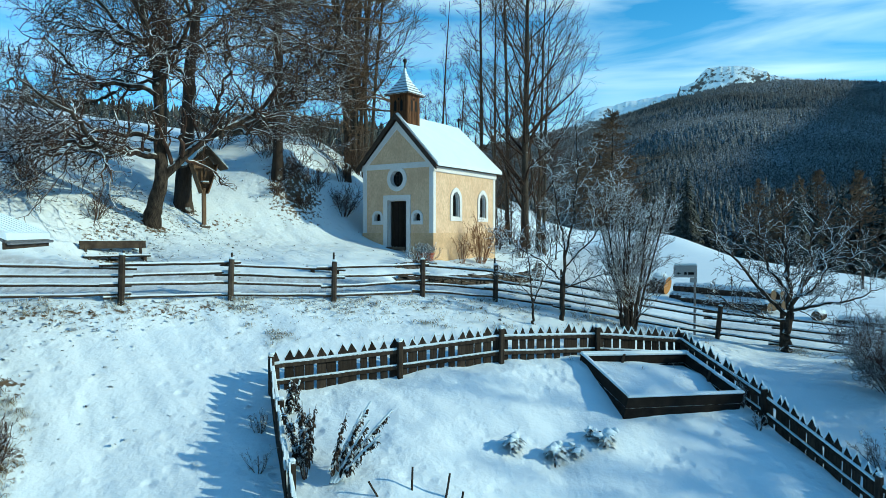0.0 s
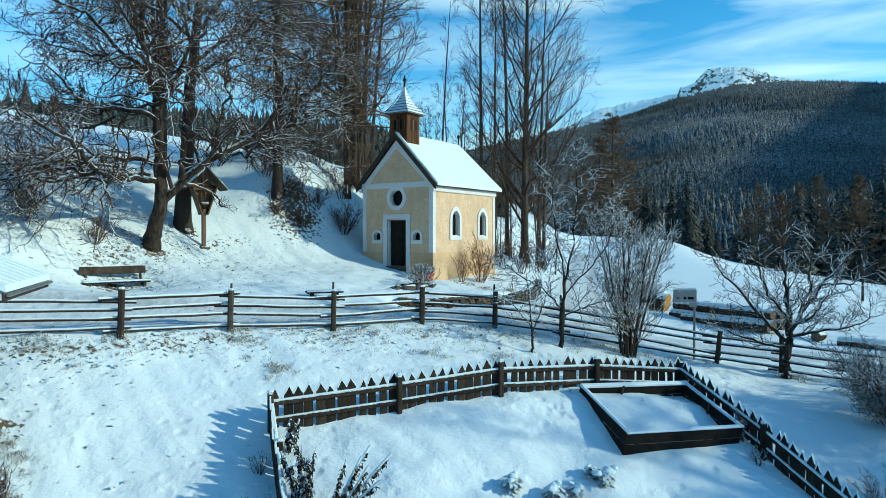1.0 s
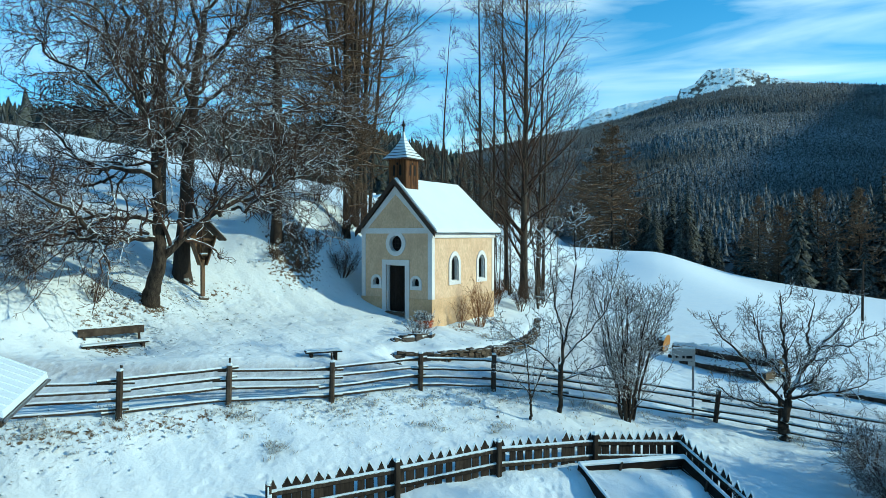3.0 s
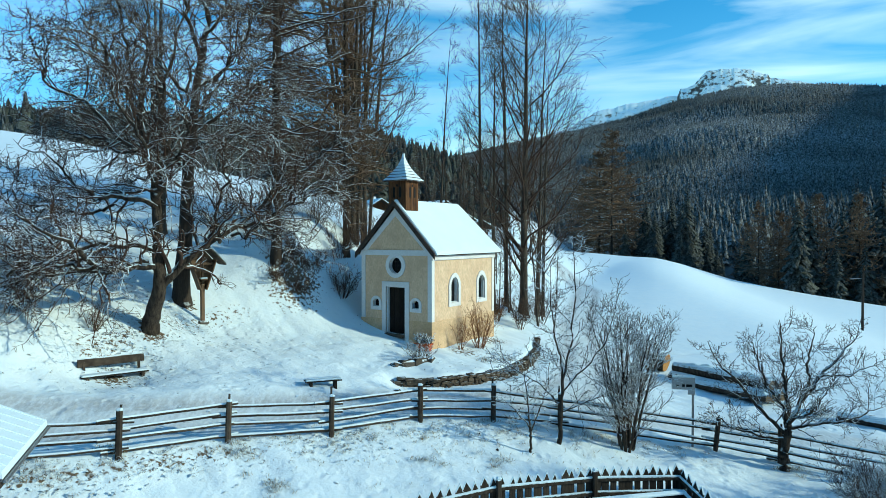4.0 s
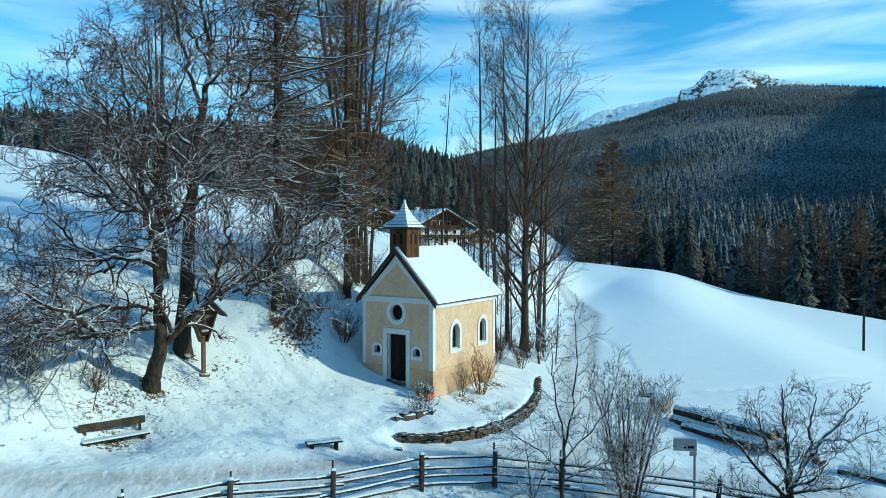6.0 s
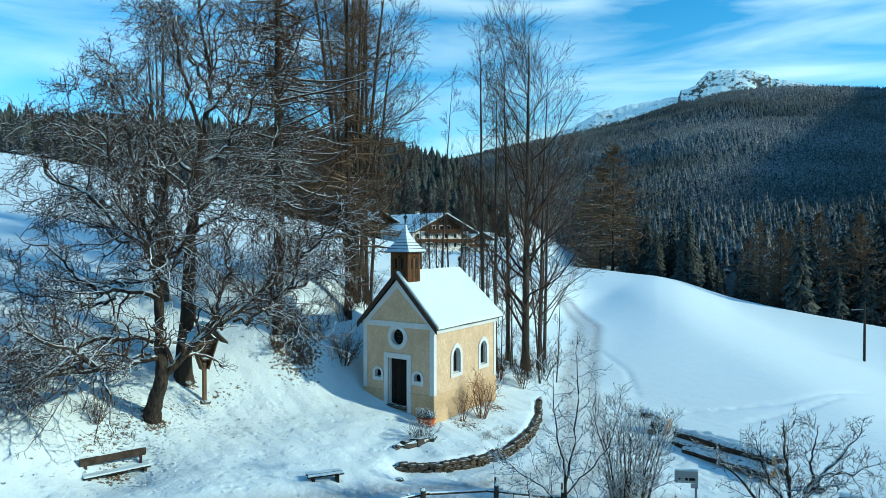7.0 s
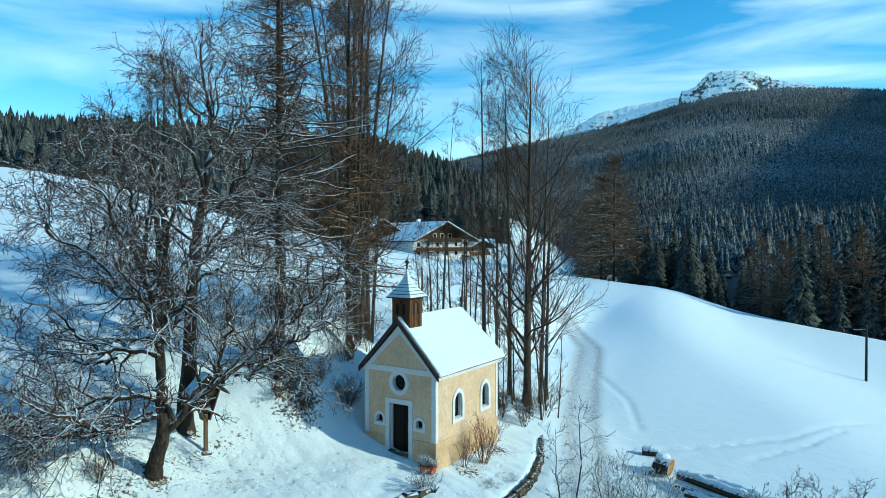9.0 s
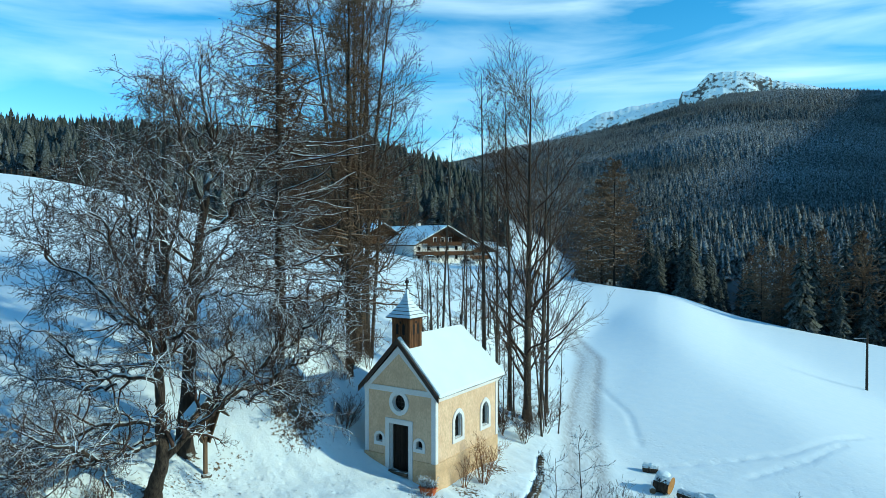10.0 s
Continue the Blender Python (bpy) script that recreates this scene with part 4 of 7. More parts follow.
def picket_snow(k):
    w, h = (0.165, 0.185, 0.205, 0.215, 0.175, 0.22)[k], 0.80 + 0.03 * (k % 3)
    o = [(w / 2 * 1.08, h - 0.13), (0.012 * (-1) ** k, h + 0.09), (-w / 2 * 1.05, h - 0.125), (-w / 2 * 0.9, h - 0.135), (0.012 * (-1) ** k, h + 0.045), (w / 2 * 0.92, h - 0.13)]
    bm = prism(o, -0.017, 0.017)
    me = bpy.data.meshes.new("snow_cap")
    bm.to_mesh(me)
    bm.free()
    me.materials.append(M["snow"])
    return me


def make_garden_fence():
    rng = np.random.default_rng(11)
    meshes, caps = [picket_mesh(k, rng) for k in range(6)], [picket_snow(k) for k in range(6)]
    runs = [[(-3.85, 15.2), (-1.06, 16.32), (1.46, 17.36), (4.1, 18.25), (6.72, 19.12)],
            [(6.72, 19.12), (7.86, 16.5), (9.0, 13.9), (10.1, 11.4)],
            [(-3.85, 15.2), (-3.35, 13.7), (-2.75, 12.0), (-2.1, 10.2)]]
    labels = ("grey weathered picket fence with pointed tops and snow on its rails", "dark picket fence with pointed tops stepping down the slope", "narrow picket fence running down beside the garden path")
    for run, lab in zip(runs, labels):
        ox, oy = run[0]
        oz = height_at(ox, oy)
        fe = thing("garden_fence", ox, oy, oz, 0, lab, "fence", "picket fences round the garden")
        inner = -1 if run is runs[0] else 1
        for i, (a, c) in enumerate(zip(run, run[1:])):
            za, zc = height_at(*a) - oz, height_at(*c) - oz
            A, C = Vector((a[0] - ox, a[1] - oy, za)), Vector((c[0] - ox, c[1] - oy, zc))
            d = (C - A).normalized()
            flat = Vector((d.x, d.y, 0)).normalized()
            nrm = Vector((flat.y, -flat.x, 0)) * (1 if run is not runs[2] else -1)   # towards the garden
            ang = math.degrees(math.atan2(flat.y, flat.x))
            if i > 0 or run is not runs[1] and run is not runs[2]:
                p = A + nrm * 0.075
                po = part("post", box(p.x, p.y, p.z + 0.28, 0.13, 0.13, 1.12, ang, 0.02), M["picket_wood"], fe)
                part("snow_cap", box(p.x, p.y, p.z + 0.87, 0.13, 0.13, 0.07, ang, 0.03), M["snow"], po)
            L = (C - A).length
            for h, sz, sn in ((0.20, 0.10, 0.03), (0.58, 0.10, 0.045)):
                mid = (A + C) / 2 + nrm * 0.035 + Vector((0, 0, h))
                rot = Matrix.Translation(mid) @ d.to_track_quat("X", "Z").to_matrix().to_4x4()
                ra = part("rail", box(0, 0, 0, L, 0.05, sz, bevel=0.01, m=rot), M["picket_wood"], fe)
                up = Matrix.Translation((0, 0, sz / 2 + sn / 2)) @ rot
                bm = bmesh.new()
                add_box(bm, 0, 0, 0, L * 0.995, 0.075, sn, 0, 0.014, up)
                part("snow", bm, M["snow"], ra)
            n = int(L / 0.235)
            for j in range(n):
                t = (j + 0.5 + rng.uniform(-0.1, 0.1)) / n
                q = A + (C - A) * t - nrm * 0.012
                k = int(rng.integers(6))
                ob = part("picket", meshes[k], None, fe)
                m = pose(q.x, q.y, q.z + rng.normal(0, 0.018), rng.normal(0, 1.2), rng.normal(0, 1.6), ang)
                ob.matrix_local = m
                part("snow_cap", caps[k], None, ob)
        x, y = run[-1]
        part("post", box(x - ox, y - oy, height_at(x, y) - oz + 0.28, 0.13, 0.13, 1.12, 0, 0.02), M["picket_wood"], fe)


make_garden_fence()


def make_raised_bed():
    # four plank sides laid on the slope
    o = Vector((3.64, 17.70, 1.84))
    ex, ey = Vector((3.05, 1.03, -0.14)), Vector((0.66, -2.03, -0.62))
    ux, uy = ex.normalized(), ey.normalized()
    uz = ux.cross(-uy).normalized()
    lx, ly = ex.length, ey.length
    rot = Matrix((ux, -uy, uz)).transposed().to_4x4()
    bd = new("raised_bed")
    bd.matrix_world = Matrix.Translation(o) @ rot
    tagged(bd, "dark plank raised garden bed rimmed and filled with snow", "raised bed")
    H = 0.56
    sides = [(lx / 2, 0, lx, 0), (lx / 2, -ly, lx, 0), (0, -ly / 2, ly, 90), (lx, -ly / 2, ly, 90)]
    for cx, cy, ln, rz in sides:
        for k in range(2):
            b = part("plank", box(cx, cy, -H / 4 - k * H / 2, ln + (0.1 if rz == 0 else -0.1), 0.055, H / 2 - 0.012, rz, 0.008), M["dark_wood"], bd)
            if k == 0:
                part("snow", box(cx, cy, 0.035, ln + (0.12 if rz == 0 else -0.1), 0.15 if cy > -0.1 else 0.12, 0.09 if cy > -0.1 else 0.06, rz, 0.025), M["snow"], b, "ridge of snow on the top edge")
    for x, y, rz in ((1.2, -0.06, 0), (lx - 0.06, -1.1, 90), (0.06, -1.1, 90)):
        part("brace", box(x, y, -0.2, 0.07, 0.05, 0.5, rz, 0.008, m=None), M["old_wood"], bd)
    bm = bmesh.new()
    bmesh.ops.create_grid(bm, x_segments=24, y_segments=18, size=0.5)
    for v in bm.verts:
        e = min(0.5 - abs(v.co.x), 0.5 - abs(v.co.y))
        v.co = Vector((lx / 2 + v.co.x * (lx - 0.06), -ly / 2 + v.co.y * (ly - 0.06), -0.52 + 0.1 * min(e / 0.2, 1) ** 0.5 + 0.05 * noise.noise(v.co * 5)))
    part("snow_fill", bm, M["snow"], bd, "snow lying inside the bed", smooth=True)


make_raised_bed()

# ---- bare trees ----
def unit(v):
    return v / (np.linalg.norm(v, axis=-1, keepdims=True) + 1e-9)


def sprout(rng, P, R, count, n, ang, length, tmin, wig, lift, rr, taper=0.35, tmax=0.98, fade=0.45, rmin=0.004, arc=0.0, flat=1.0, hold=0.0):
    """Side branches of the paths P (m,k,3) with radii R: count each, of n points, at ang degrees off the parent; lift bends them up (or down)."""
    m, k, _ = P.shape
    N = m * count
    par = np.repeat(np.arange(m), count)
    t = (np.tile(np.arange(count), m) + rng.uniform(0, 1, N)) / count
    t = tmin + (tmax - tmin) * t
    f = t * (k - 1)
    i = np.minimum(f.astype(int), k - 2)
    w = (f - i)[:, None]
    base = P[par, i] * (1 - w) + P[par, i + 1] * w
    tan = unit(P[par, i + 1] - P[par, i])
    rad = R[par, i] * (1 - w[:, 0]) + R[par, i + 1] * w[:, 0]
    rnd = rng.normal(0, 1, (N, 3)) * np.array([1, 1, flat])
    perp = unit(rnd - tan * np.sum(rnd * tan, 1, keepdims=True))
    a = np.radians(ang) * rng.uniform(0.6, 1.35, N)[:, None]
    d = unit(tan * np.cos(a) + perp * np.sin(a))
    ln = length * rng.uniform(0.55, 1.25, N) * (1 - fade * (t - tmin) / max(1 - tmin, 0.01))
    step = (ln / (n - 1))[:, None]
    pts, d0 = [base], d
    for s in range(n - 1):
        d = unit(d * (1 - hold) + d0 * hold + rng.normal(0, wig, (N, 3)) + np.array([0, 0, lift - arc * s / (n - 2 or 1)]))
        pts.append(pts[-1] + d * step)
    Pn = np.stack(pts, 1)
    r0 = np.minimum(np.maximum(rad * rr, rmin), rad * 0.95)
    Rn = r0[:, None] * np.linspace(1, taper, n)[None]
    return Pn, np.maximum(Rn, rmin * 0.7)


def crooked(rng, pts, radii, n=16, wig=0.05):
    """A wandering limb through the given points."""
    pts, radii = np.array(pts, float), np.array(radii, float)
    t, q = np.linspace(0, 1, len(pts)), np.linspace(0, 1, n)
    P = np.stack([np.interp(q, t, pts[:, c]) for c in range(3)], 1)
    P[1:-1] = (P[:-2] + 2 * P[1:-1] + P[2:]) / 4
    sway = np.cumsum(rng.normal(0, wig, (n - 1, 3)), 0)
    P[1:] += (sway - sway[-1] * np.linspace(0, 1, n - 1)[:, None]) * 0.4
    return P[None], np.interp(q, t, radii)[None]


def tree_object(name, x, y, wood, twigs, bark, twig, label, category="tree", group="", dz=-0.25, fine="twig_dark", snowy=1):
    """wood: [(P, R, sides)] for trunk and limbs; twigs: the same for the crown; all relative to the tree's foot."""
    t = thing(name, x, y, height_at(x, y) + dz, 0, label, category, group)
    v, f = join_arrays([tube_arrays(P, R, s) for P, R, s in wood])
    part("trunk", mesh_np("trunk", v, f, M[bark], True), None, t)
    chunks = [tube_arrays(P, R, s) for P, R, s in twigs]
    v, f = join_arrays(chunks)
    idx = np.concatenate([np.full(len(c[1]), int(i >= snowy and len(chunks) > snowy), np.int32) for i, c in enumerate(chunks)])
    part("crown", mesh_np("crown", v, f, [M[twig], M[fine]], False, idx), None, t)
    return t


def flare(P, R, h=0.7, k=0.28):
    R = R.copy()
    z = P[..., 2] - P[:, :1, 2]
    return R * (1 + k * np.exp(-z / h * 2.0))


def old_tree(name, x, y, limbs, seed, label, spread=3.2, sub=9, fine=8, bark="bark", twig="twig", lift=0.05, twigs3=2, rt=0.0115, droop=0.0, fine_mat="twig_dark", arc=0.0, flat=1.0, sub3=10, ang=50, mid=0.46, wig=0.14, rr2=0.32, hold=0.0, tip=0.2, limb_wig=0.2):
    """A broad old tree: given limbs, then three or four orders of crooked branches."""
    rng = np.random.default_rng(seed)
    wood, tw = [], []
    l1 = []
    for pts, radii, *sway in limbs:
        foot = pts[0][2] < 0.2
        P, R = crooked(rng, pts, radii, 22, 0.04 if foot else sway[0] if sway else limb_wig)
        if foot:
            R = flare(P, R)
        else:
            l1.append((P, R))
        wood.append((P, R, 10 if foot else 8))
    P1, R1 = np.concatenate([p for p, _ in l1]), np.concatenate([r for _, r in l1])
    P2, R2 = sprout(rng, P1, R1, sub, 13, ang, spread, tip, wig, lift, rr2, 0.3, rmin=rt * 2.2, arc=arc, flat=flat, hold=hold)
    P3, R3 = sprout(rng, P2, R2, sub3, 8, 52, spread * mid, 0.15, wig * 1.2, lift * 0.8 - droop * 0.3, 0.55, 0.4, rmin=rt * 1.4, arc=arc, flat=flat, hold=hold)
    tw.append((P2, R2, 5))
    tw.append((P3, R3, 4))
    P4, R4 = sprout(rng, P3, R3, fine, 4, 54, spread * 0.12, 0.12, 0.26, lift * 0.5 - droop, 0.62, 0.5, rmin=rt)
    tw.append((P4, R4, 3))
    if twigs3:
        P5, R5 = sprout(rng, P4, R4, twigs3, 2, 48, spread * 0.075, 0.2, 0.2, -droop, 0.8, 0.6, rmin=rt * 0.85)
        tw.append((P5, R5, 3))
    return tree_object(name, x, y, wood, tw, bark, twig, label, fine=fine_mat, snowy=2)


def pole_tree(name, x, y, h, r, seed, label, bark="bark_grey", twig="twig_bare", stems=1, spread=2.6, up=0.10, lean=0.0, start=0.3, sub=16, fine=6, rt=0.012, group="", ang=48, fan=0.6, leanto=(0, 0), fine2=2, sub3=6, fine_mat="twig_dark"):
    """A slim upright tree: one or several stems with rising side branches."""
    rng = np.random.default_rng(seed)
    wood, tw, l1 = [], [], []
    for s in range(stems):
        a = rng.uniform(0, 2 * math.pi)
        hh = h * rng.uniform(0.86, 1.0) if s else h
        off = np.array([math.cos(a), math.sin(a), 0]) * (0.12 + r * 0.8) * (s > 0)
        tip = off * (1 + fan * 6) * 1.0 + np.array([lean + leanto[0], leanto[1], 0])
        P, R = crooked(rng, [off, off + tip * 0.25 + [0, 0, hh * 0.35], off + tip * 0.6 + [0, 0, hh * 0.7], off + tip + [0, 0, hh]], [r * (1 if s == 0 else 0.72), r * 0.72, r * 0.42, r * 0.06], 18, 0.035)
        wood.append((P, flare(P, R, 0.5, 0.5), 8))
        l1.append((P, R))
    P1, R1 = np.concatenate([p for p, _ in l1]), np.concatenate([q for _, q in l1])
    P2, R2 = sprout(rng, P1, R1, sub, 9, ang, spread, start, 0.11, up, 0.38, 0.28, 0.97, 0.62, rmin=0.012)
    P3, R3 = sprout(rng, P2, R2, sub3, 6, 40, spread * 0.42, 0.2, 0.15, up, 0.5, 0.4, rmin=0.009)
    P4, R4 = sprout(rng, P3, R3, fine, 4, 38, spread * 0.19, 0.15, 0.16, up * 0.8, 0.7, 0.6, rmin=rt)
    tw = [(P2, R2, 4), (P3, R3, 3), (P4, R4, 3)]
    if fine2:
        P5, R5 = sprout(rng, P4, R4, fine2, 2, 38, spread * 0.10, 0.2, 0.16, up, 0.8, 0.7, rmin=rt * 0.85)
        tw.append((P5, R5, 3))
    return tree_object(name, x, y, wood, tw, bark, twig, label, "tree", group, fine=fine_mat)


def larch_tree(name, x, y, h, r, seed, label, width=3.6, whorls=60, twig="twig_larch", rt=0.013, start=0.14, fine=12, sag=-0.035, sub=8, bark="bark_dark", fine_mat="twig_larch"):
    """A bare larch: a straight trunk, level boughs with hanging twigs."""
    rng = np.random.default_rng(seed)
    P, R = crooked(rng, [(0, 0, 0), (0, 0, h * 0.5), (0.05, 0, h)], [r, r * 0.62, 0.03], 22, 0.02)
    wood = [(P, flare(P, R, 0.6, 0.5), 9)]
    N = whorls * 3
    t = np.sort(start + (0.985 - start) * rng.uniform(0, 1, N) ** 0.9)
    a = rng.uniform(0, 2 * math.pi, N)
    f = t * 21
    i = np.minimum(f.astype(int), 20)
    w = (f - i)[:, None]
    base = P[0][i] * (1 - w) + P[0][i + 1] * w
    ln = width * np.minimum(1.0, (1 - t) * 1.75 + 0.09) * rng.uniform(0.45, 1.12, N) * np.minimum(1, 0.5 + (t - start) * 4)
    d = np.stack([np.cos(a), np.sin(a), np.full(N, 0.12)], 1)
    pts = [base]
    n = 9
    for s in range(n - 1):
        d = unit(d + rng.normal(0, 0.15, (N, 3)) + np.array([0, 0, sag if s < 4 else 0.08]))
        pts.append(pts[-1] + d * (ln / (n - 1))[:, None])
    P2 = np.stack(pts, 1)
    R2 = (0.012 + 0.012 * ln)[:, None] * np.linspace(1, 0.3, n)[None]
    P3, R3 = sprout(rng, P2, R2, sub, 5, 55, 0.85, 0.15, 0.15, -0.06, 0.5, 0.5, rmin=max(0.008, rt * 0.8))
    P4, R4 = sprout(rng, P3, R3, 4, 3, 55, 0.36, 0.1, 0.2, -0.16, 0.7, 0.6, rmin=rt)
    P4b, R4b = sprout(rng, P2, R2, fine, 3, 70, 0.38, 0.1, 0.2, -0.2, 0.4, 0.6, rmin=rt)
    return tree_object(name, x, y, wood, [(P2, R2, 4), (P3, R3, 3), (P4, R4, 3), (P4b, R4b, 3)], bark, twig, label, fine=fine_mat)


def shrub(name, x, y, h, width, seed, label, stems=14, twig="twig_frost", rt=0.005, sub=7, fine=6, fine2=0, up=0.06, rz=1.0, dz=-0.05, rbase=0.014):
    """A many-stemmed bush."""
    rng = np.random.default_rng(seed)
    a, q = rng.uniform(0, 2 * math.pi, stems), rng.uniform(0.15, 1, stems) ** 0.7
    d = unit(np.stack([np.cos(a) * q * width / h, np.sin(a) * q * width / h, np.ones(stems)], 1))
    base = np.stack([np.cos(a) * q * width * 0.18, np.sin(a) * q * width * 0.18, np.zeros(stems)], 1)
    ln = h * rng.uniform(0.6, 1.05, stems)
    pts, n = [base], 9
    for s in range(n - 1):
        d = unit(d + rng.normal(0, 0.09, (stems, 3)) + np.array([0, 0, up * 0.4]))
        pts.append(pts[-1] + d * (ln / (n - 1))[:, None])
    P1 = np.stack(pts, 1)
    R1 = np.full((stems, 1), rbase) * np.linspace(1, 0.35, n)[None]
    P2, R2 = sprout(rng, P1, R1, sub, 6, 42, h * 0.34, 0.15, 0.16, up, 0.6, 0.45, rmin=rt)
    P3, R3 = sprout(rng, P2, R2, fine, 4, 42, h * 0.13, 0.15, 0.2, up, 0.7, 0.6, rmin=rt * 0.9)
    tw = [(P2, R2, 3), (P3, R3, 3)]
    if fine2:
        P4, R4 = sprout(rng, P3, R3, fine2, 3, 42, h * 0.06, 0.2, 0.2, up, 0.8, 0.7, rmin=rt * 0.8)
        tw.append((P4, R4, 3))
    t = thing(name, x, y, height_at(x, y) + dz, 0, label, "bush")
    v, f = tube_arrays(P1, R1, 5)
    tagged(part("stem_clump", mesh_np("stem_clump", v, f, M[twig], True), None, t), kind="stuff")
    v, f = join_arrays([tube_arrays(*c) for c in tw])
    part("crown", mesh_np("crown", v, f, M[twig]), None, t)
    return t


# the old tree on the bank, with its long bough over the shrine
old_tree("old_tree", -10.69, 24.99, [
    ([(0.0, 0.0, 0.0), (0.24, -0.29, 0.9), (0.6, -0.65, 1.9), (0.65, -0.89, 3.4), (0.63, -0.89, 5.1)], [0.30, 0.265, 0.23, 0.185, 0.16]),
    # twin stems
    ([(0.65, -0.89, 4.8), (0.44, -0.89, 6.07), (0.28, -0.89, 7.74), (0.45, -0.79, 9.45), (0.3, -0.79, 12.4)], [0.14, 0.105, 0.085, 0.055, 0.012]),
    ([(0.65, -0.89, 4.8), (0.82, -0.79, 6.07), (0.95, -0.69, 7.74), (1.16, -0.59, 9.46), (1.58, -0.59, 12.6)], [0.13, 0.10, 0.08, 0.05, 0.012]),
    # the long bough over the shrine
    ([(0.62, -0.65, 1.75), (1.3, -0.49, 2.42), (1.78, -0.19, 3.02), (2.5, 0.3, 3.62), (3.14, 1.2, 4.15), (3.8, 1.9, 4.85), (4.33, 2.0, 5.8), (4.9, 1.9, 7.2)], [0.17, 0.145, 0.13, 0.125, 0.11, 0.09, 0.055, 0.012], 0.05),
    ([(3.14, 1.2, 3.95), (4.4, 1.4, 4.5), (5.6, 1.5, 5.0), (7.0, 1.5, 5.4)], [0.10, 0.075, 0.05, 0.01]),
    ([(2.8, 0.7, 3.6), (3.9, 0.6, 3.9), (4.9, 0.8, 3.7), (5.8, 0.9, 3.2)], [0.07, 0.055, 0.04, 0.008]),
    ([(3.8, 1.9, 4.75), (5.0, 2.2, 6.0), (6.0, 2.2, 7.0), (6.6, 2.0, 8.0)], [0.075, 0.055, 0.04, 0.008]),
    ([(2.5, 0.3, 3.36), (2.6, -0.3, 4.8), (3.2, -0.7, 6.4), (3.8, -0.8, 8.0)], [0.07, 0.055, 0.04, 0.008]),
    # boughs reaching out to the other side and forward
    ([(0.6, -0.9, 2.5), (0.2, -2.2, 2.55), (-0.2, -3.4, 2.65), (-0.4, -4.6, 3.3), (-0.95, -5.4, 3.7), (-2.0, -5.9, 4.0)], [0.12, 0.10, 0.085, 0.07, 0.045, 0.01]),
    ([(-0.2, -3.4, 2.65), (-1.4, -3.9, 2.5), (-2.7, -4.0, 2.3), (-3.9, -3.9, 1.9)], [0.07, 0.055, 0.04, 0.008]),
    ([(0.55, -1.0, 3.1), (-0.7, -1.9, 3.2), (-2.2, -2.5, 3.1), (-4.0, -2.7, 3.3), (-5.6, -2.6, 3.0)], [0.10, 0.085, 0.065, 0.045, 0.01]),
    ([(0.7, -1.0, 4.6), (-0.56, -1.5, 4.64), (-1.37, -1.6, 5.14), (-2.34, -1.6, 6.1), (-3.9, -1.6, 6.9)], [0.095, 0.08, 0.065, 0.045, 0.01]),
    ([(-0.56, -1.5, 4.64), (-2.0, -1.3, 4.6), (-3.6, -1.0, 4.9), (-5.2, -0.8, 5.3)], [0.06, 0.05, 0.035, 0.008]),
    ([(0.5, -0.89, 5.6), (-0.9, -0.3, 6.6), (-2.6, 0.2, 7.3), (-4.4, 0.3, 7.8)], [0.08, 0.06, 0.045, 0.008]),
    ([(-0.2, -3.4, 2.65), (-1.6, -3.0, 3.4), (-3.2, -2.8, 3.9), (-4.8, -2.6, 4.4)], [0.06, 0.05, 0.035, 0.008]),
    ([(0.5, -1.2, 2.7), (-0.8, -2.8, 2.3), (-2.2, -3.6, 2.0), (-3.6, -4.2, 1.6)], [0.07, 0.055, 0.04, 0.008]),
    ([(0.43, -0.89, 6.87), (-0.56, -1.19, 8.82), (-1.52, -1.19, 10.57), (-2.05, -1.19, 12.0)], [0.075, 0.06, 0.04, 0.008]),
    ([(0.43, -0.89, 6.3), (-1.25, -1.39, 8.0), (-2.79, -1.39, 9.0), (-3.9, -0.99, 9.6)], [0.075, 0.06, 0.04, 0.008]),
    ([(0.32, -0.89, 7.66), (-0.63, -0.59, 10.26), (-1.11, -0.39, 11.9), (-1.4, -0.19, 13.15)], [0.07, 0.05, 0.035, 0.008]),
    ([(0.31, -0.89, 7.46), (-1.4, -0.69, 8.9), (-3.0, -0.69, 10.6), (-3.9, -0.69, 10.7)], [0.06, 0.045, 0.03, 0.008]),
    ([(0.8, -0.79, 6.0), (1.7, -1.4, 7.0), (2.3, -1.9, 8.6), (2.6, -2.2, 10.2)], [0.075, 0.06, 0.04, 0.008]),
    ([(0.62, -0.9, 5.0), (0.9, -2.1, 5.8), (0.8, -3.2, 7.0), (0.4, -4.0, 8.4)], [0.08, 0.065, 0.045, 0.008]),
    ([(0.9, -0.7, 7.2), (1.8, -0.2, 8.4), (2.6, 0.2, 9.8), (3.1, 0.3, 11.4)], [0.065, 0.05, 0.035, 0.008]),
], 3, "large old bare tree with snow-lined boughs, forked low on the bank", spread=2.7, sub=20, fine=5, twigs3=0, rt=0.0088, rr2=0.55, wig=0.23, lift=0.07, arc=0.12, flat=0.7, sub3=9, ang=58, mid=0.38, fine_mat="twig_dark", hold=0.3, tip=0.08, limb_wig=0.26)

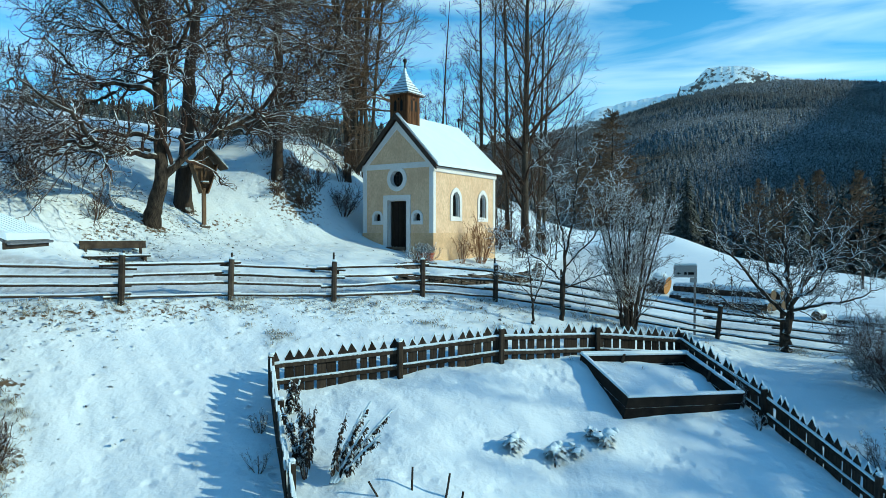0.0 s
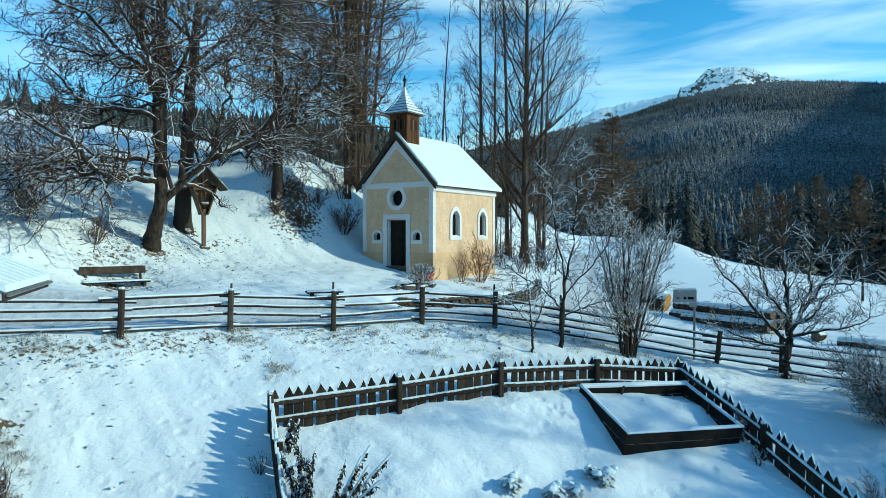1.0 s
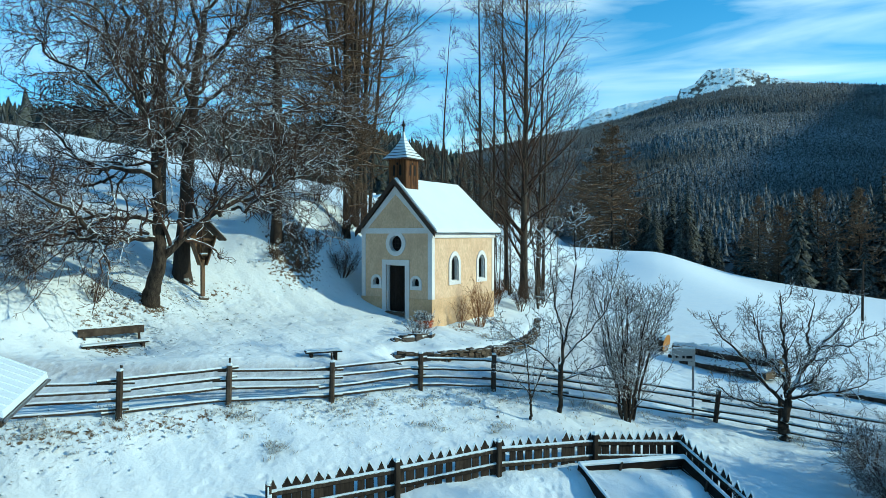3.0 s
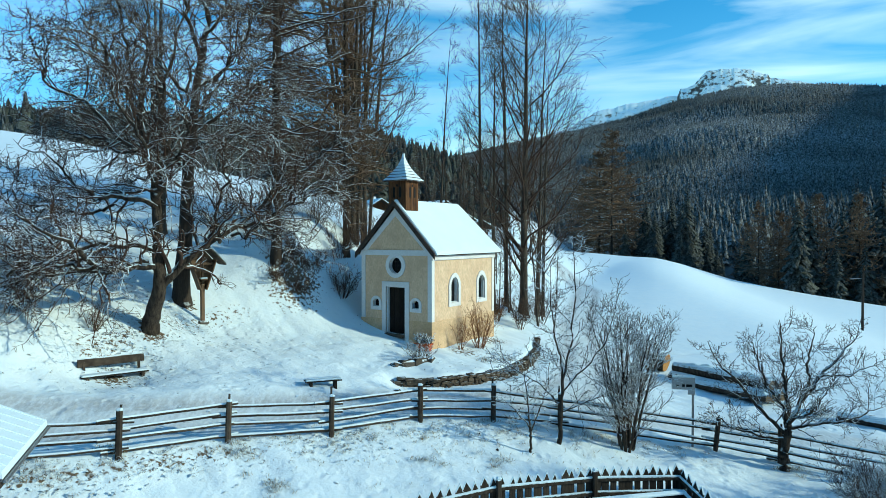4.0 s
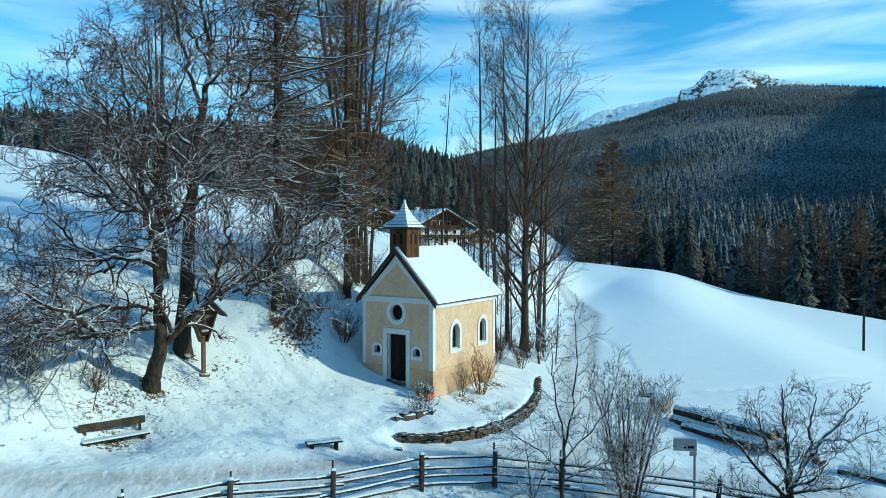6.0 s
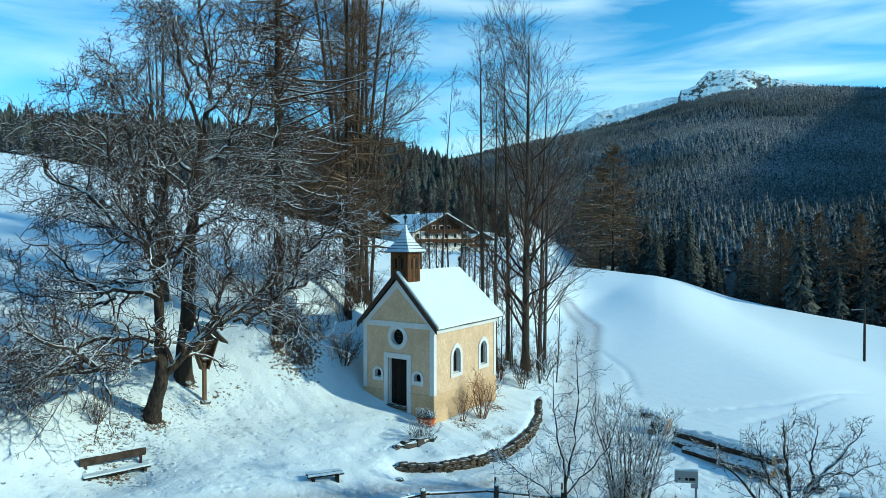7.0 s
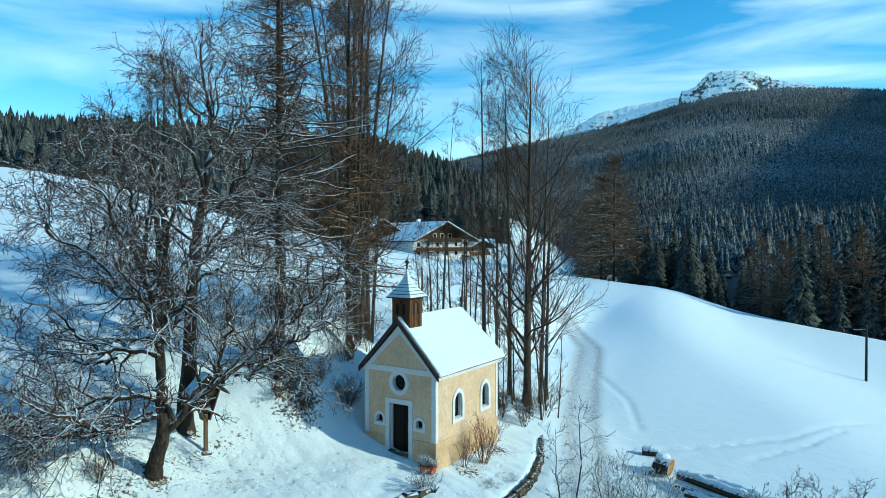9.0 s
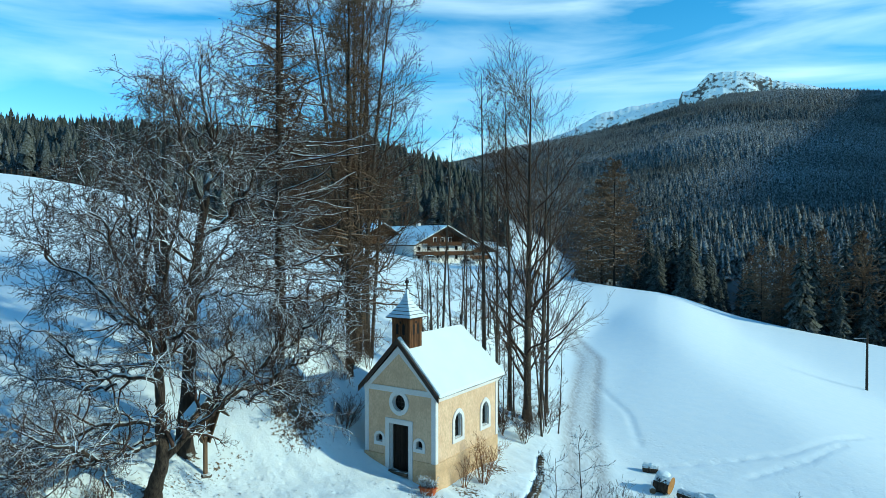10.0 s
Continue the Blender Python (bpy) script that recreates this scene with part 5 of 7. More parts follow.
old_tree("old_tree", -10.74, 28.22, [
    ([(0, 0, 0), (0.17, 0, 2.6), (0.35, 0, 5.7), (0.67, 0, 8.3), (0.96, 0, 10.6)], [0.36, 0.28, 0.23, 0.18, 0.14]),
    ([(0.96, 0, 10.4), (1.13, 0, 12.3), (0.85, 0.1, 14.5), (0.77, 0.2, 16.9)], [0.13, 0.095, 0.06, 0.012]),
    ([(1.1, 0, 12.2), (0.4, 0, 13.4), (-0.4, -0.1, 14.3), (-1.5, -0.1, 14.7)], [0.075, 0.055, 0.04, 0.008]),
    ([(0.8, 0, 9.0), (1.9, -0.1, 10.0), (3.0, -0.2, 11.1), (3.8, -0.2, 12.6)], [0.10, 0.08, 0.055, 0.008]),
    ([(0.5, 0, 7.0), (1.8, 0.3, 8.2), (3.0, 0.5, 9.0), (4.2, 0.5, 9.4)], [0.10, 0.08, 0.055, 0.008]),
    ([(0.7, 0, 8.6), (-0.5, 0.3, 10.0), (-1.8, 0.4, 11.4), (-2.8, 0.4, 12.6)], [0.10, 0.08, 0.055, 0.008]),
    ([(0.3, 0, 5.4), (-1.2, 0.5, 6.4), (-3.0, 0.7, 7.2), (-4.8, 0.5, 8.0)], [0.11, 0.085, 0.06, 0.008]),
    ([(0.9, 0, 10.0), (0.8, -1.2, 11.6), (0.7, -2.0, 13.2), (0.5, -2.6, 14.6)], [0.09, 0.07, 0.045, 0.008]),
    ([(1.0, 0, 11.0), (2.0, 0.4, 12.4), (2.6, 0.6, 14.0), (2.7, 0.7, 15.2)], [0.08, 0.06, 0.04, 0.008]),
    ([(0.4, 0, 6.2), (1.6, -0.9, 6.8), (3.0, -1.5, 6.9), (4.4, -1.7, 6.6)], [0.09, 0.07, 0.05, 0.008]),
    ([(0.6, 0, 7.8), (-0.6, -0.9, 8.8), (-1.9, -1.4, 9.4), (-3.2, -1.5, 10.2)], [0.085, 0.065, 0.045, 0.008]),
], 8, "tall dark-barked bare tree with drooping fine twigs", spread=3.0, sub=20, fine=5, bark="bark_dark", twig="twig", lift=0.05, droop=0.16, arc=0.16, flat=0.85, sub3=10, twigs3=0, mid=0.42, rt=0.0088, fine_mat="twig_dark", wig=0.19, hold=0.25, rr2=0.45)

larch_tree("larch", -7.65, 31.7, 23.5, 0.24, 5, "tall bare larch with a dark trunk and level boughs", 4.6, 80, fine=18, sub=9, twig="twig", rt=0.011)
larch_tree("larch", -5.0, 35.6, 22.0, 0.17, 6, "slim brown larch standing behind the chapel mound", 3.8, 62, start=0.06, bark="bark", twig="larch_far", fine_mat="larch_far")
larch_tree("larch", -9.6, 40.5, 20.0, 0.19, 16, "brown larch half hidden behind the old trees", 3.0, 40, fine=8)
pole_tree("bare_tree", -4.9, 37.6, 22.5, 0.15, 7, "tall upright bare tree with rising limbs behind the mound", stems=7, spread=5.2, up=0.07, sub=24, fine=7, fine2=0, twig="twig_larch", bark="bark_grey", fan=1.9, start=0.14, ang=56, rt=0.0115, sub3=7, fine_mat="twig_larch")
pole_tree("bare_tree", -4.5, 40.0, 19.5, 0.13, 17, "tall bare tree with fine rising twigs", stems=3, spread=4.2, up=0.08, sub=14, fine=5, fine2=0, fan=1.5, start=0.15, ang=52, rt=0.0115, sub3=7, twig="twig_larch", bark="bark_grey", fine_mat="twig_larch")
pole_tree("bare_tree", -13.5, 33.0, 14.5, 0.2, 18, "bare tree with a rounded crown on the hillside", stems=3, spread=3.2, up=0.05, sub=10, fine=4, fine2=0, fan=0.7, start=0.2, twig="twig")

# the group behind the chapel
for k, (x, y, h, r, spread, sub, start, ln) in enumerate(((4.75, 40.0, 19.8, 0.25, 7.0, 50, 0.09, 0.2), (3.85, 40.8, 19.2, 0.14, 3.8, 26, 0.2, -0.3), (5.75, 41.5, 18.6, 0.13, 6.2, 32, 0.12, 0.5), (2.35, 41.0, 19.8, 0.15, 3.4, 24, 0.25, -0.2), (3.2, 42.5, 18.2, 0.12, 3.2, 20, 0.28, 0.1), (6.5, 44.0, 16.0, 0.13, 4.2, 22, 0.15, 0.3))):
    pole_tree("tall_tree", x, y, h, r, 21 + k, "tall slim bare tree with rising branches and brown-grey bark", spread=spread, sub=sub, start=start, fine=4, fine2=0, ang=48, up=0.07, rt=0.0105, sub3=7, lean=ln, twig="twig_dark", fine_mat="twig_bare", group="tall trees behind the chapel")
saplings = []
for k, (x, y, h) in enumerate(((-0.25, 46, 17), (0.55, 44.5, 11), (1.0, 47, 12), (1.5, 45, 9), (2.0, 48, 10), (-0.9, 48, 8), (6.6, 47, 13), (3.0, 38.5, 9))):
    saplings.append(pole_tree("thin_tree", x, y, h, 0.065 + 0.002 * h, 40 + k, "thin bare sapling with pale grey bark", spread=1.9, sub=14, start=0.12, fine=4, fine2=1, ang=46, group="saplings behind the chapel", rt=0.009, up=0.07, fine_mat="twig_bare", leanto=((-1) ** k * 0.05 * h, 0)))
rng_s = np.random.default_rng(66)
for k in range(26):
    x, y = (rng_s.uniform(-2.6, 5.8), rng_s.uniform(44.5, 58)) if k < 18 else (rng_s.uniform(3.0, 6.8), rng_s.uniform(37.5, 44))
    cp = copy_thing(saplings[k % 8], pose(x, y, height_at(x, y) - 0.2, 0, rng_s.normal(0, 3), rng_s.uniform(0, 360)))
    s = rng_s.uniform(0.4, 0.75)
    cp.scale = (s, s, s * rng_s.uniform(0.8, 1.1))

# ---- foreground trees and bushes on the bank ----
old_tree("young_tree", 2.69, 20.43, [
    ([(0, 0, 0), (0.03, 0, 0.5), (0.0, 0, 1.0)], [0.04, 0.034, 0.03]),
    ([(0.0, 0, 0.9), (-0.05, 0, 1.6), (-0.22, 0.05, 2.9)], [0.028, 0.02, 0.005]),
    ([(0.0, 0, 0.8), (0.3, 0.1, 1.4), (0.55, 0.15, 2.3)], [0.022, 0.016, 0.005]),
    ([(0.0, 0, 1.0), (-0.4, -0.1, 1.5), (-0.9, -0.1, 1.9)], [0.02, 0.014, 0.005]),
], 51, "thin young tree with snow-tipped twigs on the bank", spread=0.8, sub=8, fine=3, rt=0.0062, twigs3=0, fine_mat="twig_frost", sub3=4, ang=52, wig=0.16, hold=0.3, lift=0.02, tip=0.1, limb_wig=0.03, twig="twig_frost")
old_tree("young_tree", 3.68, 21.25, [
    ([(0, 0, 0), (0.07, 0, 1.0), (0.12, 0, 2.4)], [0.075, 0.058, 0.045]),
    ([(0.1, 0, 2.1), (-0.05, 0, 3.2), (-0.22, 0.05, 4.6), (-0.28, 0.1, 6.0)], [0.034, 0.026, 0.018, 0.005]),
    ([(0.1, 0, 2.2), (0.32, 0.1, 3.4), (0.48, 0.15, 5.0), (0.52, 0.2, 6.9)], [0.038, 0.029, 0.02, 0.005]),
    ([(0.1, 0, 1.9), (0.9, -0.1, 2.9), (1.5, -0.2, 4.0), (1.8, -0.2, 5.0)], [0.028, 0.022, 0.015, 0.005]),
    ([(0.07, 0, 1.5), (-0.7, 0.2, 2.1), (-1.4, 0.3, 2.5), (-2.0, 0.3, 3.2)], [0.035, 0.026, 0.018, 0.006]),
    ([(0.08, 0, 1.3), (0.8, 0.2, 1.6), (1.5, 0.3, 1.7), (2.1, 0.3, 2.1)], [0.035, 0.026, 0.018, 0.006]),
], 52, "young two-stemmed bare tree with snowy twigs", spread=1.35, sub=21, fine=4, rt=0.006, twigs3=0, fine_mat="twig_frost", sub3=6, ang=60, wig=0.15, hold=0.3, lift=0.0, tip=0.05, limb_wig=0.08, mid=0.4, twig="twig_frost")
pole_tree("bushy_tree", 5.98, 22.0, 4.7, 0.055, 53, "small bushy many-stemmed tree frosted with snow", bark="bark", twig="twig", stems=11, spread=1.35, sub=16, start=0.12, fine=5, fine2=0, rt=0.0062, ang=46, fan=1.1, sub3=6, up=0.07, fine_mat="twig_frost")
old_tree("fruit_tree", 11.15, 22.3, [
    ([(0, 0, 0), (0.05, 0, 0.8), (0.2, 0, 1.8)], [0.16, 0.13, 0.115]),
    ([(0.18, 0, 1.6), (0.12, 0, 2.6), (0.02, 0.1, 3.6), (-0.06, 0.1, 5.1)], [0.095, 0.065, 0.045, 0.009]),
    ([(0.2, 0, 1.7), (0.7, 0.1, 2.5), (1.25, 0.2, 3.2), (2.15, 0.2, 4.1), (2.7, 0.2, 4.7)], [0.09, 0.07, 0.055, 0.035, 0.008]),
    ([(0.15, 0, 1.5), (1.1, -0.2, 1.8), (2.2, -0.3, 1.95), (3.3, -0.3, 2.4)], [0.065, 0.05, 0.035, 0.008]),
    ([(0.1, 0, 1.4), (-0.6, 0, 2.0), (-1.2, 0.1, 2.7), (-1.9, 0.1, 3.4), (-2.4, 0.1, 4.4)], [0.07, 0.055, 0.045, 0.03, 0.008]),
    ([(0.08, 0, 1.2), (-0.8, -0.3, 1.5), (-1.7, -0.4, 1.7), (-2.6, -0.4, 2.2)], [0.055, 0.045, 0.03, 0.008]),
    ([(0.1, 0, 2.2), (-0.5, 0.3, 3.2), (-0.9, 0.4, 4.5)], [0.05, 0.035, 0.008]),
    ([(0.18, 0, 1.7), (0.4, -0.9, 2.3), (0.6, -1.6, 3.2)], [0.055, 0.04, 0.008]),
    ([(0.15, 0.1, 1.8), (0.6, 0.9, 2.8), (0.8, 1.4, 4.0)], [0.055, 0.04, 0.008]),
    ([(0.7, 0.1, 2.5), (0.9, 0.0, 3.6), (1.1, 0.0, 4.9)], [0.05, 0.035, 0.008]),
    ([(1.25, 0.2, 3.2), (2.2, 0.0, 3.3), (3.2, -0.1, 3.7)], [0.04, 0.03, 0.008]),
], 55, "spreading bare fruit tree with snow along its branches", spread=1.35, sub=13, fine=4, rt=0.0066, twigs3=0, fine_mat="twig_dark", twig="twig_frost", sub3=7, flat=0.9, wig=0.19, hold=0.3, lift=0.06, tip=0.08, limb_wig=0.08, mid=0.42, rr2=0.45)
shrub("bush", 11.9, 17.7, 2.4, 2.0, 56, "dense bush thickly dusted with snow", stems=46, sub=12, fine=8, rt=0.009, up=-0.03, twig="twig")
shrub("bush", 13.2, 19.2, 1.9, 1.7, 57, "dense bush thickly dusted with snow", stems=28, sub=11, fine=8, rt=0.008, up=-0.03)
shrub("bush", 9.9, 15.2, 0.9, 0.9, 58, "low frosted bush outside the garden fence", stems=14, sub=7, fine=6, rt=0.006)
shrub("bush", -4.75, 32.6, 1.7, 1.1, 59, "brown leafless bush beside the chapel wall", stems=20, sub=8, fine=5, twig="twig_bare", rt=0.006)
shrub("bush", 1.75, 31.3, 2.2, 1.0, 60, "reddish leafless bush against the sunlit chapel wall", stems=22, sub=7, fine=4, twig="twig_red", rt=0.0065)
shrub("bush", 0.85, 30.6, 1.5, 0.6, 64, "reddish leafless bush against the sunlit chapel wall", stems=9, sub=6, fine=3, twig="twig_red", rt=0.006)
shrub("bush", -0.9, 27.9, 0.95, 1.1, 61, "snow-dusted bush in front of the chapel", stems=18, sub=8, fine=6, rt=0.006)
for k, (x, y, h, w) in enumerate(((-7.0, 31.9, 1.3, 1.2), (-6.0, 32.4, 1.2, 1.1), (-8.4, 32.4, 1.6, 1.2), (-7.6, 31.0, 0.8, 0.9), (-6.4, 31.2, 0.7, 0.9), (-5.2, 35.0, 2.2, 1.4), (-6.6, 36.0, 2.4, 1.5), (-8.9, 35.2, 2.4, 1.6), (-4.2, 37.4, 2.6, 1.5), (-11.5, 34.5, 2.0, 1.6), (4.3, 37.2, 1.9, 1.1), (5.6, 39.0, 2.2, 1.4), (3.0, 37.4, 1.7, 1.1))):
    shrub("brush", x, y, h, w, 70 + k, "tangled leafless brush on the snowy mound", stems=14, sub=8, fine=6, twig="twig_bare", rt=0.0085)
shrub("brush", -12.1, 23.7, 1.1, 0.9, 82, "low leafless brush on the hillside", stems=12, sub=7, fine=5, twig="twig_bare", rt=0.006)
shrub("brush", -14.2, 23.6, 1.4, 1.4, 83, "low leafless brush on the hillside", stems=14, sub=7, fine=5, rt=0.007)
shrub("bush", -7.9, 11.9, 1.0, 0.8, 84, "dark snow-dusted bush at the foot of the bank", stems=18, sub=8, fine=6, twig="twig", rt=0.006)
shrub("bush", -9.0, 12.9, 0.9, 0.8, 85, "dark snow-dusted bush at the foot of the bank", stems=16, sub=8, fine=6, twig="twig", rt=0.006)


# ---- stone wall of the terrace ----
def block_mesh(name, sx, sy, sz, seed, mat, rough=0.02):
    bm = box(0, 0, 0, sx, sy, sz, 0, min(sx, sy, sz) * 0.16)
    r = np.random.default_rng(seed)
    for v in bm.verts:
        v.co += Vector(r.normal(0, rough, 3))
    me = bpy.data.meshes.new(name)
    bm.to_mesh(me)
    bm.free()
    me.materials.append(mat)
    return me


def make_terrace_wall():
    rng = np.random.default_rng(9)
    wl_ = thing("terrace_wall", 2.7, 26.6, 3.0, 0, "low dry-stone retaining wall curving round the chapel terrace", "wall")
    sizes = [(0.30, 0.24, 0.115), (0.2, 0.24, 0.12), (0.36, 0.24, 0.105), (0.16, 0.24, 0.11), (0.25, 0.24, 0.12)]
    meshes = [block_mesh("stone", *s, 100 + i, M["stone"], 0.012) for i, s in enumerate(sizes)]
    caps = [block_mesh("stone", s[0] * 1.1, 0.3, 0.09, 120 + i, M["stone"], 0.014) for i, s in enumerate(sizes)]
    pts = np.array(TERRACE)
    seg = np.hypot(*np.diff(pts, axis=0).T)
    cum = np.concatenate([[0], np.cumsum(seg)])
    at = lambda s: (np.interp(s, cum, pts[:, 0]), np.interp(s, cum, pts[:, 1]))
    total, count = cum[-1], 0
    for row in range(7):
        s = rng.uniform(0, 0.2)
        while s < total - 0.2:
            k = int(rng.integers(5))
            w = sizes[k][0]
            x, y = at(s + w / 2)
            x2, y2 = at(s + w / 2 + 0.1)
            d = np.array([x2 - x, y2 - y])
            d /= np.hypot(*d)
            out = np.array([d[1], -d[0]])
            base = height_at(x + out[0] * 0.35, y + out[1] * 0.35)
            top = np.interp(y, [24, 26, 28, 30, 33, 38], [3.3, 3.38, 3.32, 3.2, 3.34, 3.4])
            z = min(base, top - 0.28) - 0.05 + row * 0.118
            if z < top + 0.02 and count < 300:
                last = z + 0.118 >= top + 0.02
                ob = part("stone", (caps if last else meshes)[k], None, wl_)
                px, py = x - d[1] * 0.02 - 2.7, y + d[0] * 0.02 - 26.6
                ob.matrix_local = pose(px + rng.normal(0, 0.02), py + rng.normal(0, 0.02), z - 3.0 + rng.normal(0, 0.016), rng.normal(0, 4), rng.normal(0, 4), math.degrees(math.atan2(d[1], d[0])) + rng.normal(0, 4))
                count += 1
            s += w + 0.01
    # dark edge stones of the path to the door
    for k, (x, y, s) in enumerate(((-1.35, 27.2, 0.42), (-0.95, 27.55, 0.5), (-1.8, 26.8, 0.26), (-0.55, 27.9, 0.4), (-1.6, 24.7, 0.22))):
        st = new("edge_stone", block_mesh("edge_stone", s * 1.5, s, s * 0.62, 140 + k, M["rock"], 0.04))
        st.matrix_world = pose(x, y, height_at(x, y) + s * 0.08, 0, 0, 38 + 10 * k)
        tagged(st, "dark rough stone edging the path to the chapel door", "stone", "edge stones")


make_terrace_wall()


def make_planter():
    x, y = -0.75, 29.35
    p = thing("planter", x, y, height_at(x, y), -33, "red planter with snowy evergreen sprigs by the chapel door", "planter")
    bm = bmesh.new()
    add_box(bm, 0, 0, 0.16, 0.72, 0.32, 0.30, 0, 0.03)
    for v in bm.verts:
        if v.co.z < 0.1:
            v.co.x *= 0.85
            v.co.y *= 0.85
    part("trough", bm, M["terracotta"], p)
    part("rim", box(0, 0, 0.31, 0.78, 0.37, 0.05, 0, 0.012), M["terracotta"], p)
    rng = np.random.default_rng(2)
    n = 60
    a = rng.uniform(0, 2 * math.pi, n)
    base = np.stack([rng.uniform(-0.3, 0.3, n), rng.uniform(-0.1, 0.1, n), np.full(n, 0.33)], 1)
    tip = base + np.stack([np.cos(a) * 0.28, np.sin(a) * 0.2, rng.uniform(0.15, 0.45, n)], 1)
    P1 = np.stack([base, base * 0.4 + tip * 0.6 + [0, 0, 0.06], tip], 1)
    R1 = np.tile([0.012, 0.014, 0.005], (n, 1))
    P2, R2 = sprout(rng, P1, R1, 7, 3, 60, 0.11, 0.2, 0.2, -0.05, 0.8, rmin=0.008)
    v, f = join_arrays([tube_arrays(P1, R1, 4), tube_arrays(P2, R2, 4)])
    part("greenery", mesh_np("greenery", v, f, M["twig_frost"]), None, p)


make_planter()


# ---- signpost, pole, logs, shed ----
def make_sign():
    x, y = 8.68, 23.49
    s = thing("signpost", x, y, height_at(x, y), -8, "grey direction sign on a thin steel post beside the fence", "sign")
    v, f = tube_arrays(np.array([[[0, 0, z] for z in (-0.3, 1.0, 2.38)]]), np.array([[0.042, 0.042, 0.042]]), 8)
    part("post", mesh_np("post", v, f, M["steel"], True), None, s)
    b = part("board", box(-0.33, -0.04, 2.2, 0.78, 0.03, 0.42, 0, 0.008), M["sign_paint"], s)
    arrow = [(-0.62, 2.13), (-0.55, 2.18), (-0.55, 2.145), (-0.48, 2.145), (-0.48, 2.115), (-0.55, 2.115), (-0.55, 2.08)]
    part("arrow", prism(arrow, -0.062, -0.056), M["black_paint_and_shade"], b)
    part("bar", box(-0.33, -0.059, 2.13, 0.09, 0.006, 0.09), M["black_paint_and_shade"], b)
    part("bar", box(-0.14, -0.059, 2.13, 0.2, 0.006, 0.09), M["black_paint_and_shade"], b)
    part("plate", box(-0.06, -0.04, 1.9, 0.24, 0.02, 0.16, 0, 0.005), M["sign_paint"], s)
    part("snow", box(-0.33, -0.04, 2.44, 0.76, 0.07, 0.07, 0, 0.025), M["snow"], s)


make_sign()


def make_utility_pole():
    x, y = 44.1, 71.6
    p = thing("utility_pole", x, y, -1.85, 0, "lone dark wooden pole with a lamp arm in the meadow", "pole")
    v, f = tube_arrays(np.array([[[0, 0, z] for z in (-1.5, 3, 6.7)]]), np.array([[0.14, 0.125, 0.1]]), 8)
    part("shaft", mesh_np("shaft", v, f, M["bark_dark"], True), None, p)
    part("arm", box(-0.55, 0, 6.1, 1.1, 0.06, 0.06), M["steel"], p)
    part("lamp", box(-1.15, 0, 6.08, 0.45, 0.18, 0.1, 0, 0.03), M["steel"], p)


make_utility_pole()


def lumpy(bm, amount, scale=2.5):
    """Uneven drifts on a strip of snow."""
    for v in bm.verts:
        v.co += Vector((noise.noise(v.co * scale + Vector((7, 0, 0))), noise.noise(v.co * scale), noise.noise(v.co * scale + Vector((0, 5, 0))))) * amount
    return bm


def log_mesh(ln, r, seed, end="grey_cut"):
    rng = np.random.default_rng(seed)
    bm = rail_bm((-ln / 2, 0, 0), (ln / 2, 0, 0), r, r * 0.88, rng, 16, 0.012, 8)
    for f in bm.faces:
        f.material_index = 1 if len(f.verts) > 4 else 0
    me = bpy.data.meshes.new("log")
    bm.to_mesh(me)
    bm.free()
    me.materials.append(M["bark"])
    me.materials.append(M[end])
    return me


